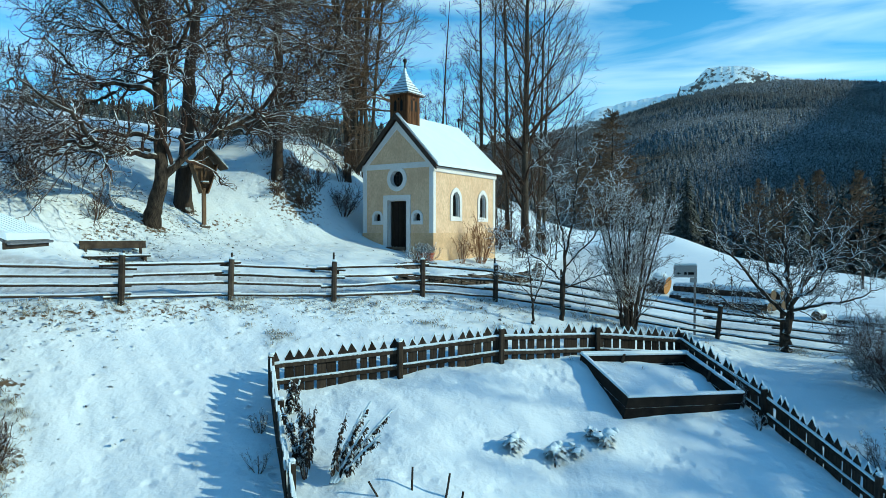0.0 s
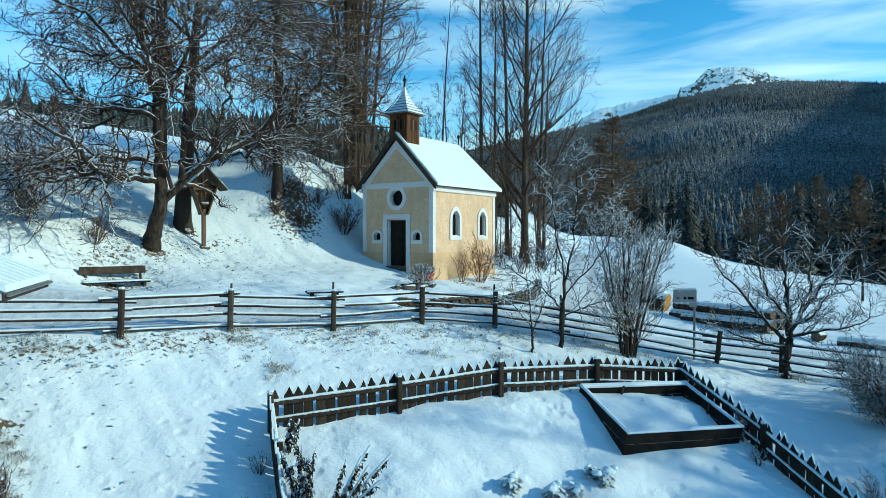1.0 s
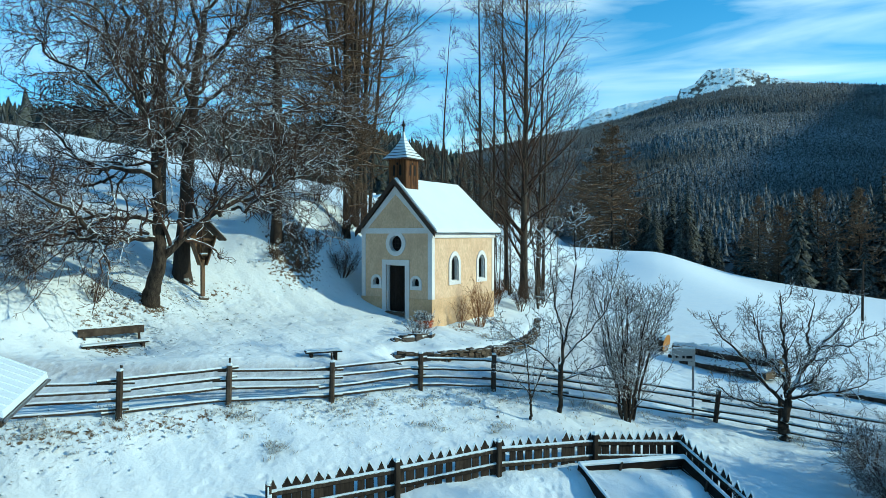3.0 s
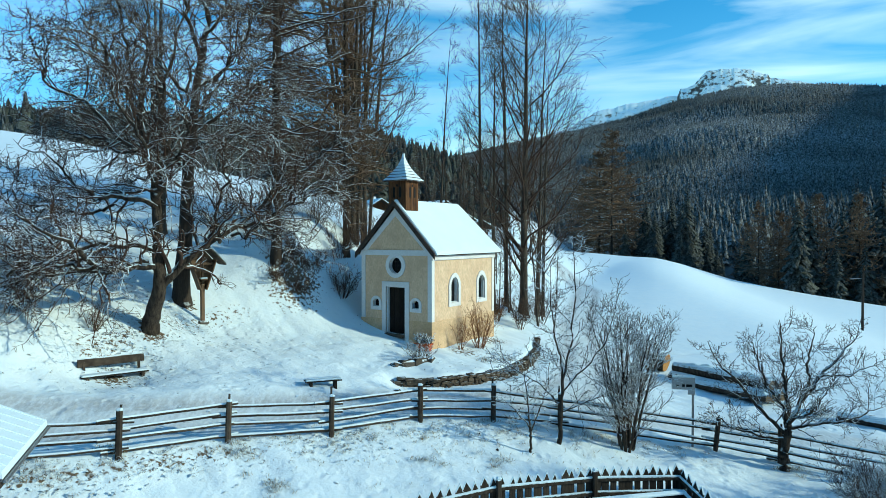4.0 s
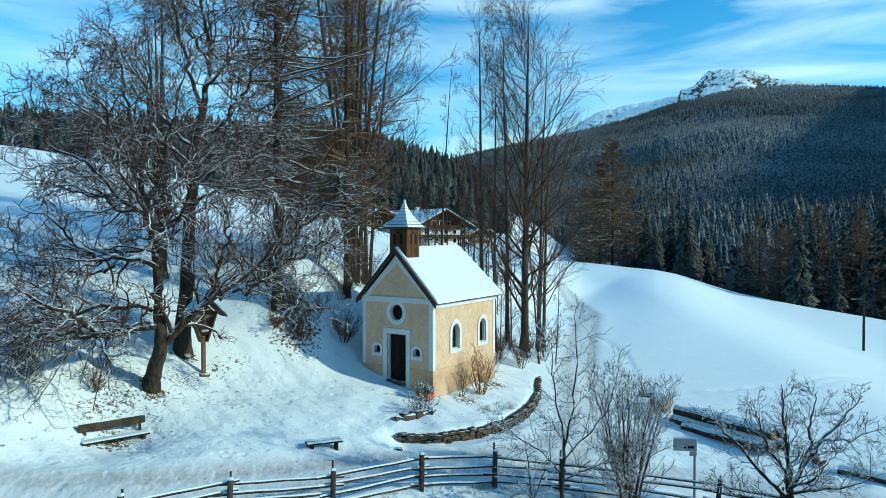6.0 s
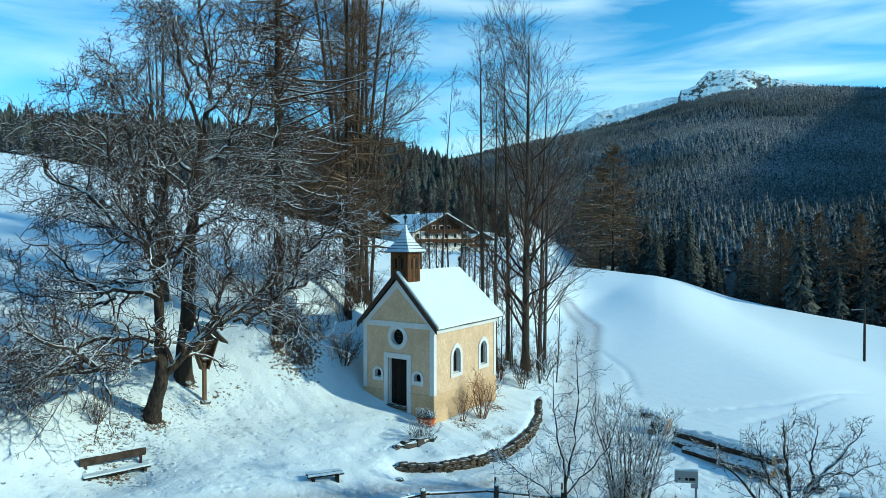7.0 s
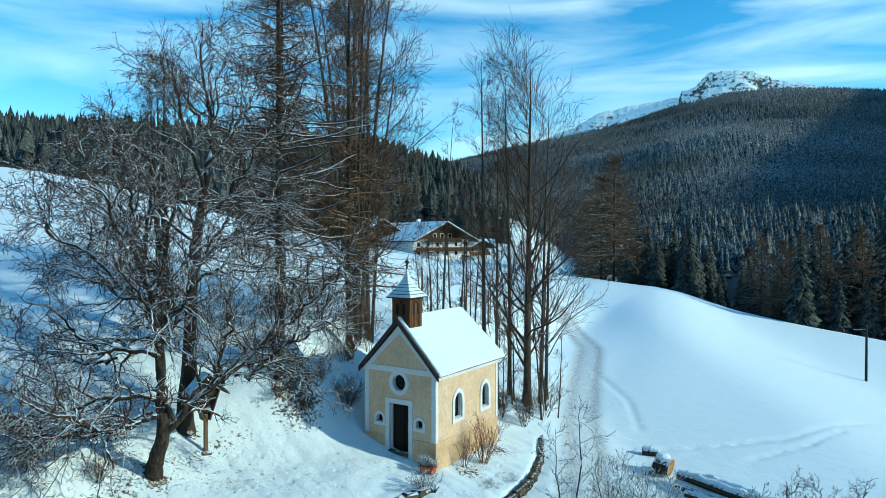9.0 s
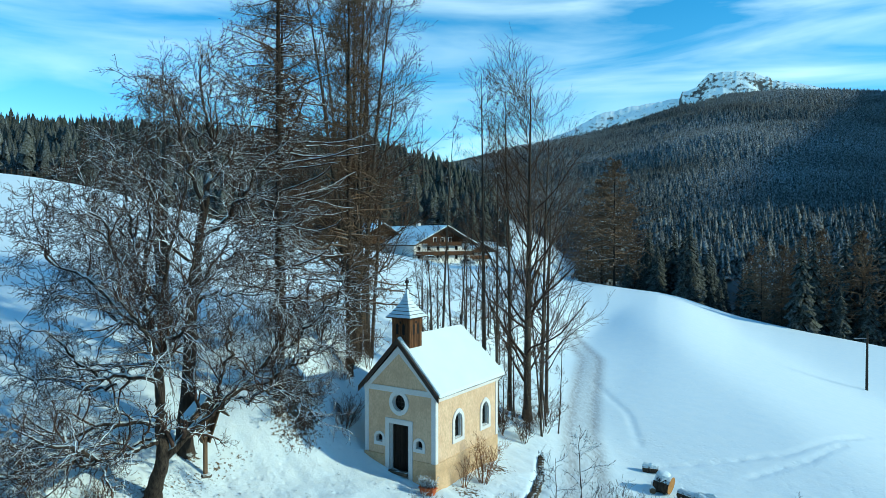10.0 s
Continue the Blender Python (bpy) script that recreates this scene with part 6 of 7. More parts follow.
def make_logs():
    rng = np.random.default_rng(31)
    a, c = np.array([11.7, 33.5]), np.array([14.5, 29.3])
    d = (c - a) / np.hypot(*(c - a))
    nrm = np.array([-d[1], d[0]])
    ang = math.degrees(math.atan2(d[1], d[0]))
    mid = (a + c) / 2
    z0 = height_at(*mid)
    for k, (o, h, r, sh, ln) in enumerate(((-0.55, 0.22, 0.27, 0.0, 5.2), (0.0, 0.22, 0.25, 0.2, 5.0), (0.52, 0.22, 0.26, -0.3, 4.6), (-0.28, 0.64, 0.25, -0.1, 5.0), (0.25, 0.62, 0.22, 0.3, 4.4), (-1.0, 0.18, 0.2, 0.5, 4.2))):
        q = mid + nrm * o + d * sh
        lg = new("log", log_mesh(ln, r, 200 + k))
        lg.matrix_world = pose(q[0], q[1], z0 + h, 0, 0, ang + rng.normal(0, 1.5))
        tagged(lg, "long felled log with dark bark in a snowy stack", "log", "logs stacked by the lane")
        if h > 0.5 or k in (2, 5):
            bm = rail_bm((-ln / 2 + 0.1, 0.05, r * 0.66), (ln / 2 - 0.1, 0.05, r * 0.66), r * 0.52, r * 0.46, rng, 10, 0.02, 26)
            lumpy(bm, 0.11)
            part("snow", bm, M["snow"], lg, "thick snow along the log")
    x, y = 11.15, 34.6
    lg = new("log_section", log_mesh(0.75, 0.52, 230, "cut_wood"))
    lg.matrix_world = pose(x - 0.1, y, height_at(x, y) + 0.45, 0, 6, -42)
    tagged(lg, "short thick log section with a fresh orange cut face", "log")
    bm = bmesh.new()
    bmesh.ops.create_icosphere(bm, subdivisions=3, radius=1.0)
    for v in bm.verts:
        v.co = Vector((v.co.x * 0.36 - 0.08, v.co.y * 0.36, 0.44 + v.co.z * (0.17 if v.co.z > 0 else 0.06) + 0.03 * noise.noise(v.co * 3)))
    part("snow", bm, M["snow"], lg)
    for k, (x, y, ln, r, rz) in enumerate(((11.1, 37.1, 0.8, 0.24, -20), (10.6, 34.9, 1.2, 0.16, 70), (15.6, 28.2, 0.7, 0.2, 40), (16.8, 26.6, 2.4, 0.2, -44), (18.6, 25.3, 2.0, 0.2, -30))):
        lg = new("log", log_mesh(ln, r, 240 + k))
        lg.matrix_world = pose(x, y, height_at(x, y) + r * 0.7, 0, 0, rz)
        tagged(lg, "short dark log lying in the snow", "log", "loose logs in the meadow")
        bm = rail_bm((-ln / 2 + 0.05, 0, r * 0.66), (ln / 2 - 0.05, 0, r * 0.66), r * 0.7, r * 0.62, rng, 8, 0.01, 9)
        lumpy(bm, 0.08)
        part("snow", bm, M["snow"], lg)


make_logs()


def make_shed():
    # only its snowy roof corner is seen; eave runs down beside the bank
    sx, sy = -8.1, 14.05
    sd = new("shed")
    ux = Vector((-0.94, -0.33, 0))       # up the roof slope, level part
    uy = Vector((0.33, -0.94, 0))        # along the eave
    rot = Matrix((ux, uy, ux.cross(uy))).transposed().to_4x4()
    sd.matrix_world = Matrix.Translation((sx, sy, 4.88)) @ rot @ Matrix.Scale(0.92, 4)
    tagged(sd, "small timber shed with a snow-covered metal roof", "shed")
    ln, run, rise = 3.6, 2.3, 1.05
    bm = prism([(0, -0.05), (0, 0.0), (run, rise), (2 * run, 0), (2 * run, -0.05), (run, rise - 0.06)], 0, ln)
    part("roof", bm, M["steel"], sd)
    bm = prism([(-0.02, 0.0), (0.0, 0.13), (run, rise + 0.15), (2 * run, 0.13), (2 * run + 0.02, 0.0), (run, rise)], -0.02, ln)
    part("roof_snow", bm, M["snow"], sd, "snow with the ribs of the sheeting showing through")
    for k in range(8):
        y = 0.06 + k * 0.45
        part("roof_rib", prism([(0.0, 0.12), (0.0, 0.15), (run, rise + 0.17), (run, rise + 0.13)], y, y + 0.05), M["snow"], sd)
    part("fascia", box(0.03, ln / 2, -0.08, 0.04, ln, 0.16), M["old_wood"], sd)
    part("gutter", box(-0.05, ln / 2, -0.05, 0.08, ln, 0.06, 0, 0.02), M["steel"], sd)
    for x in (0.35, 1.0, 1.7, 2.4, 3.1, 3.8):
        part("rafter_end", box(x, 0.07, rise * min(x, 2 * run - x) / run - 0.14, 0.09, 0.3, 0.12), M["old_wood"], sd)
    part("wall", box(run + 0.9, ln / 2 + 0.4, -1.2, 2 * run - 1.9, ln - 1.2, 3.0), M["dark_wood"], sd, "dark board wall")


make_shed()


# ---- plants in the garden ----
def leaf_cards(rng, base, dirs, ln, wd):
    """Narrow folded leaves: two quads each, bent over."""
    n = len(base)
    side = unit(np.cross(dirs, np.array([0, 0, 1.0]) + rng.normal(0, 0.2, (n, 3))))
    mid = base + dirs * (ln * 0.55)[:, None]
    tip = mid + unit(dirs + [0, 0, -0.9]) * (ln * 0.5)[:, None]
    w = (wd / 2)[:, None]
    v = np.stack([base - side * w * 0.4, base + side * w * 0.4, mid - side * w, mid + side * w, tip - side * w * 0.3, tip + side * w * 0.3], 1).reshape(-1, 3)
    i = np.arange(n)[:, None] * 6
    return v, np.concatenate([i + [0, 1, 3, 2], i + [2, 3, 5, 4]])


def make_garden_plants():
    rng = np.random.default_rng(77)
    for k, (x, y, r, h) in enumerate(((1.5, 14.25, 0.26, 0.34), (2.38, 14.25, 0.26, 0.38), (2.85, 14.45, 0.2, 0.28), (3.55, 14.8, 0.27, 0.42), (3.28, 14.95, 0.14, 0.3))):
        p = thing("cabbage_plant", x, y, height_at(x, y), 0, "frosted leafy vegetable plant capped with snow in the garden", "plant", "plants in the garden")
        n = 90
        a, e = rng.uniform(0, 2 * math.pi, n), rng.uniform(-0.1, 0.9, n)
        d = unit(np.stack([np.cos(a), np.sin(a), e], 1))
        base = np.stack([np.cos(a) * 0.03, np.sin(a) * 0.03, rng.uniform(0.05, h * 0.7, n)], 1)
        v, f = leaf_cards(rng, base, d, rng.uniform(0.6, 1.1, n) * r, rng.uniform(0.06, 0.12, n))
        part("foliage", mesh_np("foliage", v, f, M["dead_leaf"]), None, p)
        bm = bmesh.new()
        for q in range(6):
            s = bmesh.ops.create_icosphere(bm, subdivisions=2, radius=1.0)["verts"]
            m = Matrix.Translation((rng.normal(0, r * 0.4), rng.normal(0, r * 0.35), h * rng.uniform(0.7, 1.0))) @ Matrix.Diagonal((r * 0.34, r * 0.34, r * 0.2, 1))
            bmesh.ops.transform(bm, matrix=m, verts=s)
        for v in bm.verts:
            v.co += Vector((noise.noise(v.co * 9), noise.noise(v.co * 9 + Vector((3, 1, 2))), noise.noise(v.co * 11))) * 0.05
        part("snow", bm, M["snow"], p, "lumps of snow on the leaves", smooth=True)
    # dried perennials along the fence: spires of shrivelled hanging leaves
    for k, (x, y, h, leans) in enumerate(((-2.6, 12.7, 1.5, ((-0.05, 0.1), (0.0, 0.0), (0.12, 0.1), (-0.2, -0.1), (-0.12, 0.2), (0.05, -0.25), (-0.28, 0.1))), (-2.15, 12.6, 1.55, ((0.3, 0.1), (0.55, 0.0), (0.78, -0.1), (0.2, -0.2), (0.42, 0.2), (0.68, 0.15))), (-2.8, 13.2, 1.0, ((-0.1, 0.0), (0.1, 0.2), (0.2, -0.1))), (-3.3, 14.5, 0.75, ((0.1, 0.0), (-0.1, 0.2), (0.25, 0.1))))):
        p = thing("dried_plant", x, y, height_at(x, y), 0, "tall dried garden plant with dark hanging leaves and snow", "plant", "dried plants by the garden fence")
        for q, (lx, ly) in enumerate(leans):
            ln = h * rng.uniform(0.8, 1.08)
            d = unit(np.array([lx, ly, 1.0]))
            pts = [np.array([lx * 0.2, ly * 0.2 + 0.03 * q, 0.0])]
            for s in range(7):
                d = unit(d + rng.normal(0, 0.03, 3) + [lx * 0.05, 0, -0.01])
                pts.append(pts[-1] + d * ln / 7)
            P1 = np.stack(pts)[None]
            R1 = 0.012 * np.linspace(1, 0.4, 8)[None]
            v, f = tube_arrays(P1, R1, 5)
            st = part("stem", mesh_np("stem", v, f, M["twig_frost"]), None, p)
            m = 120
            t = rng.uniform(0.22, 0.93, m) * 7
            i = np.minimum(t.astype(int), 6)
            w = (t - i)[:, None]
            base = P1[0, i] * (1 - w) + P1[0, i + 1] * w
            dd = unit(rng.normal(0, 1, (m, 3)) * [1, 1, 0.4] + [0, 0, -0.9])
            v, f = leaf_cards(rng, base, dd, rng.uniform(0.08, 0.19, m) * (1.15 - 0.09 * t), rng.uniform(0.03, 0.065, m))
            part("foliage", mesh_np("foliage", v, f, M["dead_leaf"]), None, st, "shrivelled dark brown leaves")
            if abs(lx) > 0.2:
                v, f = tube_arrays(P1 + [0, 0, 0.03], R1 * 2.0 + 0.012, 6)
                part("snow", mesh_np("snow", v, f, M["snow"], True), None, st, "strip of snow along the leaning stem")
    for x, y, h, lean in ((-0.57, 12.6, 0.42, 1), (0.06, 12.6, 0.46, 9), (0.33, 12.45, 0.3, 9), (-1.2, 12.3, 0.3, -30)):
        st = new("garden_stake", None)
        bpy.data.objects.remove(st)
        me = bpy.data.meshes.new("garden_stake")
        bm = rail_bm((0, 0, -0.25), (0, 0, h), 0.024, 0.02, rng, 6, 0.006, 5)
        bm.to_mesh(me)
        bm.free()
        me.materials.append(M["old_wood"])
        st = new("garden_stake", me)
        st.matrix_world = pose(x, y, height_at(x, y), 0, lean, 0)
        tagged(st, "thin wooden stake stuck in the snowy garden", "stake", "stakes in the garden")
    for k, (x, y, h) in enumerate(((7.5, 16.9, 0.9), (7.55, 16.2, 0.5), (8.0, 13.2, 0.6), (8.35, 12.9, 0.55), (-3.75, 13.9, 0.5), (-3.5, 12.9, 0.5))):
        shrub("garden_plant", x, y, h, 0.35, 160 + k, "small withered plant with clinging snow by the fence", stems=7, sub=6, fine=4, rt=0.005)


make_garden_plants()


# ---- grass tufts and litter showing through the snow ----
def make_tufts():
    rng = np.random.default_rng(5)
    spots = []
    for _ in range(330):
        x = rng.uniform(-13, 9)
        y = np.interp(x, FENCE_X, FENCE_Y) - abs(rng.normal(0.35, 0.45))
        spots.append((x, y, rng.uniform(0.5, 1.0), 16))
    for cx, cy, n in ((-4.25, 17.3, 14), (-8.3, 17.0, 16), (-5.4, 18.2, 14), (-0.3, 19.2, 12), (1.6, 19.6, 10), (-9.6, 16.0, 12), (-8.2, 12.2, 26), (-8.6, 13.2, 18), (-7.9, 11.6, 20), (1.8, 29.0, 16), (2.9, 30.2, 12), (11.5, 22.0, 12), (12.6, 20.4, 26), (13.6, 19.6, 30)):
        for _ in range(n):
            spots.append((cx + rng.normal(0, 0.3), cy + rng.normal(0, 0.2), rng.uniform(0.9, 1.6), 18))
    for _ in range(230):
        spots.append((rng.uniform(-4.5, 7.0), rng.uniform(17.6, 22.0), rng.uniform(0.6, 1.3), 5))
    chunks = []
    for x, y, s, n in spots:
        z = height_at(x, y)
        a = rng.uniform(0, 2 * math.pi, n)
        base = np.stack([x + rng.normal(0, 0.07, n), y + rng.normal(0, 0.07, n), np.full(n, z)], 1)
        d = unit(np.stack([np.cos(a) * 0.7, np.sin(a) * 0.7, rng.uniform(0.4, 1.3, n)], 1))
        chunks.append(leaf_cards(rng, base, d, rng.uniform(0.10, 0.24, n) * s, np.full(n, 0.012)))
    v, f = join_arrays(chunks)
    ob = new("dry_grass", mesh_np("dry_grass", v, f, M["dry_grass"]))
    tagged(ob, "tufts of dry straw-coloured grass poking through the snow", "grass", kind="stuff")
    chunks = []
    def scatter(n, cx, sx, cy, sy):
        return rng.normal(cx, sx, n), rng.normal(cy, sy, n)
    xs, ys = zip(scatter(1300, -10.9, 1.2, 24.6, 1.7), scatter(500, -13.0, 1.8, 24.5, 2.2), scatter(300, -7.0, 1.6, 33.0, 1.1), scatter(260, -8.0, 2.0, 25.5, 2.6),
                 scatter(150, -10.0, 1.5, 14.9, 1.4), scatter(40, -6.5, 1.4, 14.0, 1.6), scatter(130, 0.5, 2.2, 28.0, 1.0))
    fx = rng.uniform(-13, 3, 900)
    x, y = np.concatenate(xs + (fx,)), np.concatenate(ys + (np.interp(fx, FENCE_X, FENCE_Y) - np.abs(rng.normal(0.5, 0.5, 900)),))
    z = height(x, y) + 0.02
    a = rng.uniform(0, 2 * math.pi, len(x))
    d = unit(np.stack([np.cos(a), np.sin(a), rng.uniform(-0.05, 0.35, len(x))], 1))
    s = rng.uniform(0.4, 1.0, len(x)) ** 2
    v, f = leaf_cards(rng, np.stack([x, y, z], 1), d, 0.03 + 0.10 * s, 0.03 + 0.075 * s)
    ob = new("leaf_litter", mesh_np("leaf_litter", v, f, M["dead_leaf"]))
    tagged(ob, "dark fallen leaves and clods scattered on the snowy bank", "leaves", kind="stuff")


make_tufts()


# unseen bare trees added beyond the garden's far corner, to throw thin shade over the beds
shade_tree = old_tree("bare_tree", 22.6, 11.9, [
    ([(0, 0, 0), (0.1, 0, 2.0), (0.0, 0.1, 4.0)], [0.3, 0.26, 0.22]),
    ([(0, 0, 3.5), (0.2, 1.0, 6.0), (0.3, 2.0, 9.0)], [0.18, 0.12, 0.02]),
    ([(0, 0, 3.5), (0.1, -1.2, 5.6), (0.0, -2.6, 8.6)], [0.18, 0.12, 0.02]),
    ([(0, 0, 3.8), (-0.3, 0.1, 7.0), (-0.3, 0.2, 10.5)], [0.18, 0.12, 0.02]),
    ([(0, 0, 3.0), (0.2, 2.2, 4.6), (0.2, 4.2, 6.0)], [0.14, 0.1, 0.02]),
    ([(0, 0, 3.0), (0.2, -2.2, 4.4), (0.2, -4.2, 5.6)], [0.14, 0.1, 0.02]),
], 91, "broad bare tree added out of view to shade the garden", spread=3.0, sub=8, sub3=7, fine=3, twigs3=0, rt=0.024)
for x, y, rz in ((23.0, 7.5, 130), (26.0, 10.0, 60), (27.0, 5.5, 210), (24.5, 14.6, 300)):
    copy_thing(shade_tree, pose(x, y, height_at(x, y) - 0.3, 0, 0, rz))

# ---- conifers, far woods and farm ----
def spruce_mesh(h, w, seed, whorls=30, boughs=10):
    """A spruce: whorls of drooping, fringed boughs round a trunk."""
    rng = np.random.default_rng(seed)
    vs, fs, k = [], [], 0
    for q in range(whorls):
        t = (q + 0.3) / whorls
        z = h * (0.06 + 0.94 * t)
        ln = w * (1 - t) ** 0.85 * rng.uniform(0.85, 1.1) + 0.12
        n = max(5, int(boughs * (1 - 0.55 * t)))
        for j in range(n):
            a = 2 * math.pi * (j + rng.uniform(-0.4, 0.4)) / n + q
            L = ln * rng.uniform(0.55, 1.35)
            c, s = math.cos(a), math.sin(a)
            wd = L * 0.2 + 0.08
            dz = -L * rng.uniform(0.15, 0.6)
            pts = [(0, 0, z + 0.25 * L), (c * L * 0.5 - s * wd, s * L * 0.5 + c * wd, z + dz * 0.45), (c * L * 0.55, s * L * 0.55, z + 0.08 * L + dz * 0.2), (c * L * 0.5 + s * wd, s * L * 0.5 - c * wd, z + dz * 0.45), (c * L, s * L, z + dz), (c * L * 0.75 - s * wd * 0.8, s * L * 0.75 + c * wd * 0.8, z + dz * 1.25), (c * L * 0.75 + s * wd * 0.8, s * L * 0.75 - c * wd * 0.8, z + dz * 1.25)]
            vs += pts
            fs += [(k, k + 1, k + 2), (k, k + 2, k + 3), (k + 2, k + 1, k + 5), (k + 2, k + 5, k + 4), (k + 2, k + 4, k + 6), (k + 2, k + 6, k + 3)]
            k += 7
    return mesh_np("crown", np.array(vs), np.array(fs), M["spruce"])


def make_spruces():
    rng = np.random.default_rng(21)
    kinds = []
    for k, (h, w) in enumerate(((17, 3.0), (21, 3.6), (25, 4.4), (14, 2.6))):
        v, f = tube_arrays(np.array([[[0, 0, z] for z in (-1.0, h * 0.4, h * 0.96)]]), np.array([[0.3, 0.22, 0.03]]), 6)
        kinds.append((spruce_mesh(h, w, 300 + k), mesh_np("trunk", v, f, M["bark_dark"], True), h))

    def spruce(px, d, kind, scale, group):
        x, y = (px - 784) / 1207 * d, d
        crown, trunk, h = kinds[kind]
        t = thing("spruce", x, y, height_at(x, y) - 0.3, rng.uniform(0, 360), "dark spruce dusted with snow", "tree", group)
        t.scale = (scale, scale, scale)
        part("crown", crown, None, t)
        part("trunk", trunk, None, t)
    g = "spruces beyond the meadow"
    for px, d, kind, s in ((1188, 150, 1, 0.86), (1203, 146, 1, 0.72), (1228, 148, 0, 0.86), (1246, 154, 1, 0.74), (1268, 140, 3, 0.55), (1172, 170, 1, 0.9), (1255, 175, 0, 1.0), (1130, 182, 0, 0.9), (1150, 176, 0, 1.0), (1115, 190, 0, 0.9),
                           (1490, 136, 2, 0.95), (1512, 130, 2, 1.05), (1535, 138, 1, 1.15), (1560, 126, 2, 1.1), (1590, 130, 2, 1.0), (1475, 150, 1, 1.1), (1450, 165, 0, 1.1), (1345, 175, 0, 1.1), (1312, 190, 0, 1.0), (1400, 180, 1, 0.9), (1620, 128, 2, 1.1), (1425, 172, 3, 1.1)):
        spruce(px, d, kind, s, g)
    for _ in range(150):
        px, d = rng.uniform(1110, 1650), rng.uniform(112, 265)
        x, y = (px - 784) / 1207 * d, d
        q = ((x - 25) * 52 + (y - 150) * 40) / 65.6
        if q < 4 or (d < 170 and px < 1290) or (abs(px - 1288) < 16 and d < 250):
            continue
        spruce(px, d, int(rng.integers(4)), rng.uniform(0.7, 1.0), "spruces in the valley")
    for _ in range(48):
        px = rng.uniform(1105, 1262)
        d = 7562 / (52 * (px - 784) / 1207 + 40) + 5 + rng.uniform(0, 1) ** 1.5 * 45
        spruce(px, d, int(rng.integers(4)), rng.uniform(0.62, 0.95) * (0.74 if px > 1175 else 0.7), g)
    for _ in range(85):
        px, d = rng.uniform(520, 900), rng.uniform(222, 300)
        spruce(px, d, int(rng.integers(4)), rng.uniform(0.6, 0.9), "spruces behind the farm")
    g = "spruces along the hill's edge"
    for px, d, kind, s in ((146, 150, 1, 0.85), (120, 190, 0, 0.9), (190, 205, 0, 0.9)):
        spruce(px, d, kind, s, g)


make_spruces()


larch_kinds = []
for k, (px, d, h, w) in enumerate(((1082, 150, 29, 4.6), (1060, 156, 25, 4.2), (1112, 160, 23, 4.0), (1035, 165, 20, 3.6), (1342, 124, 16, 3.6), (1378, 128, 16, 3.6), (1412, 124, 18, 3.6), (1446, 120, 19, 3.8), (1322, 150, 17, 3.2), (1520, 118, 20, 3.6), (1395, 135, 17, 3.4))):
    x = (px - 784) / 1207 * d
    if k < 2:
        larch_kinds.append((larch_tree("larch", x, d, h, 0.3, 400 + k, "brown leafless larch at the edge of the woods", w * 2.6, 60, rt=0.085, fine=14, start=0.04, sub=7, twig="larch_far", fine_mat="larch_far"), h))
    else:
        kind, hk = larch_kinds[k % 2]
        cp = copy_thing(kind, pose(x, d, height_at(x, d) - 0.25, 0, 0, 70 * k))
        cp.scale = (h / hk * 0.68, h / hk * 0.68, h / hk)


def far_wood(name, label, n, us, ds, seed, mat, hts, keep, tiers=2, sides=6, slim=0.2):
    """Many small conifers joined: scattered over a fan of directions us and distances ds where keep() allows."""
    rng = np.random.default_rng(seed)
    u = rng.uniform(*us, n)
    d = np.sqrt(rng.uniform(ds[0] ** 2, ds[1] ** 2, n))
    y = d / np.sqrt(1 + u * u)
    x = u * y
    z = height(x, y)
    ok = keep(x, y, z, d, rng)
    x, y, z, d = x[ok], y[ok], z[ok], d[ok]
    n = len(x)
    h = rng.uniform(*hts, n) * rng.uniform(0.75, 1.1, n)
    w = h * slim * rng.uniform(0.8, 1.25, n)
    vs, fs = [], []
    k = 0
    a = np.arange(sides) * 2 * np.pi / sides
    for q in range(tiers):
        t0, t1 = 0.02 + 0.8 * q / tiers, min(1.0, (q + 1.45) / tiers * 0.95 + 0.05)
        if q == tiers - 1:
            t1 = 1.0
        r = w * (1 - 0.78 * q / tiers)
        jag = rng.uniform(0.45, 1.35, (n, sides)) * (1 - 0.28 * (np.arange(sides) % 2))
        ang = a[None] + rng.uniform(0, 1, (n, 1)) * 6
        ringv = np.stack([x[:, None] + r[:, None] * jag * np.cos(ang), y[:, None] + r[:, None] * jag * np.sin(ang), z[:, None] + (h * t0)[:, None] + h[:, None] * rng.uniform(-0.05, 0.05, (n, sides))], -1)
        top = np.stack([x + rng.normal(0, 0.1, n), y, z + h * t1], -1)[:, None]
        vs.append(np.concatenate([ringv, top], 1).reshape(-1, 3))
        i = k + np.arange(n)[:, None] * (sides + 1) + np.arange(sides)[None]
        j = k + np.arange(n)[:, None] * (sides + 1) + (np.arange(sides)[None] + 1) % sides
        tp = k + np.arange(n)[:, None] * (sides + 1) + sides + np.zeros((1, sides), int)
        fs.append(np.stack([i, j, tp], -1).reshape(-1, 3))
        k += n * (sides + 1)
    ob = new(name, mesh_np(name, np.concatenate(vs), np.concatenate(fs), M[mat]))
    return tagged(ob, label, "woods", kind="stuff")


def slope_left(x, y, z, d, rng):
    line = np.interp(x / y, [-0.9, -0.62, -0.45, -0.3, -0.14, -0.05, 0.06], [235, 220, 222, 230, 240, 262, 270])
    return (d > line) & ((d < 640))


def brow_woods(x, y, z, d, rng):
    q = ((x - 25) * 52 + (y - 150) * 40) / 65.6
    return (q > 22) & ~((np.abs(x / y - 0.415) < 0.02) & (d < 330))


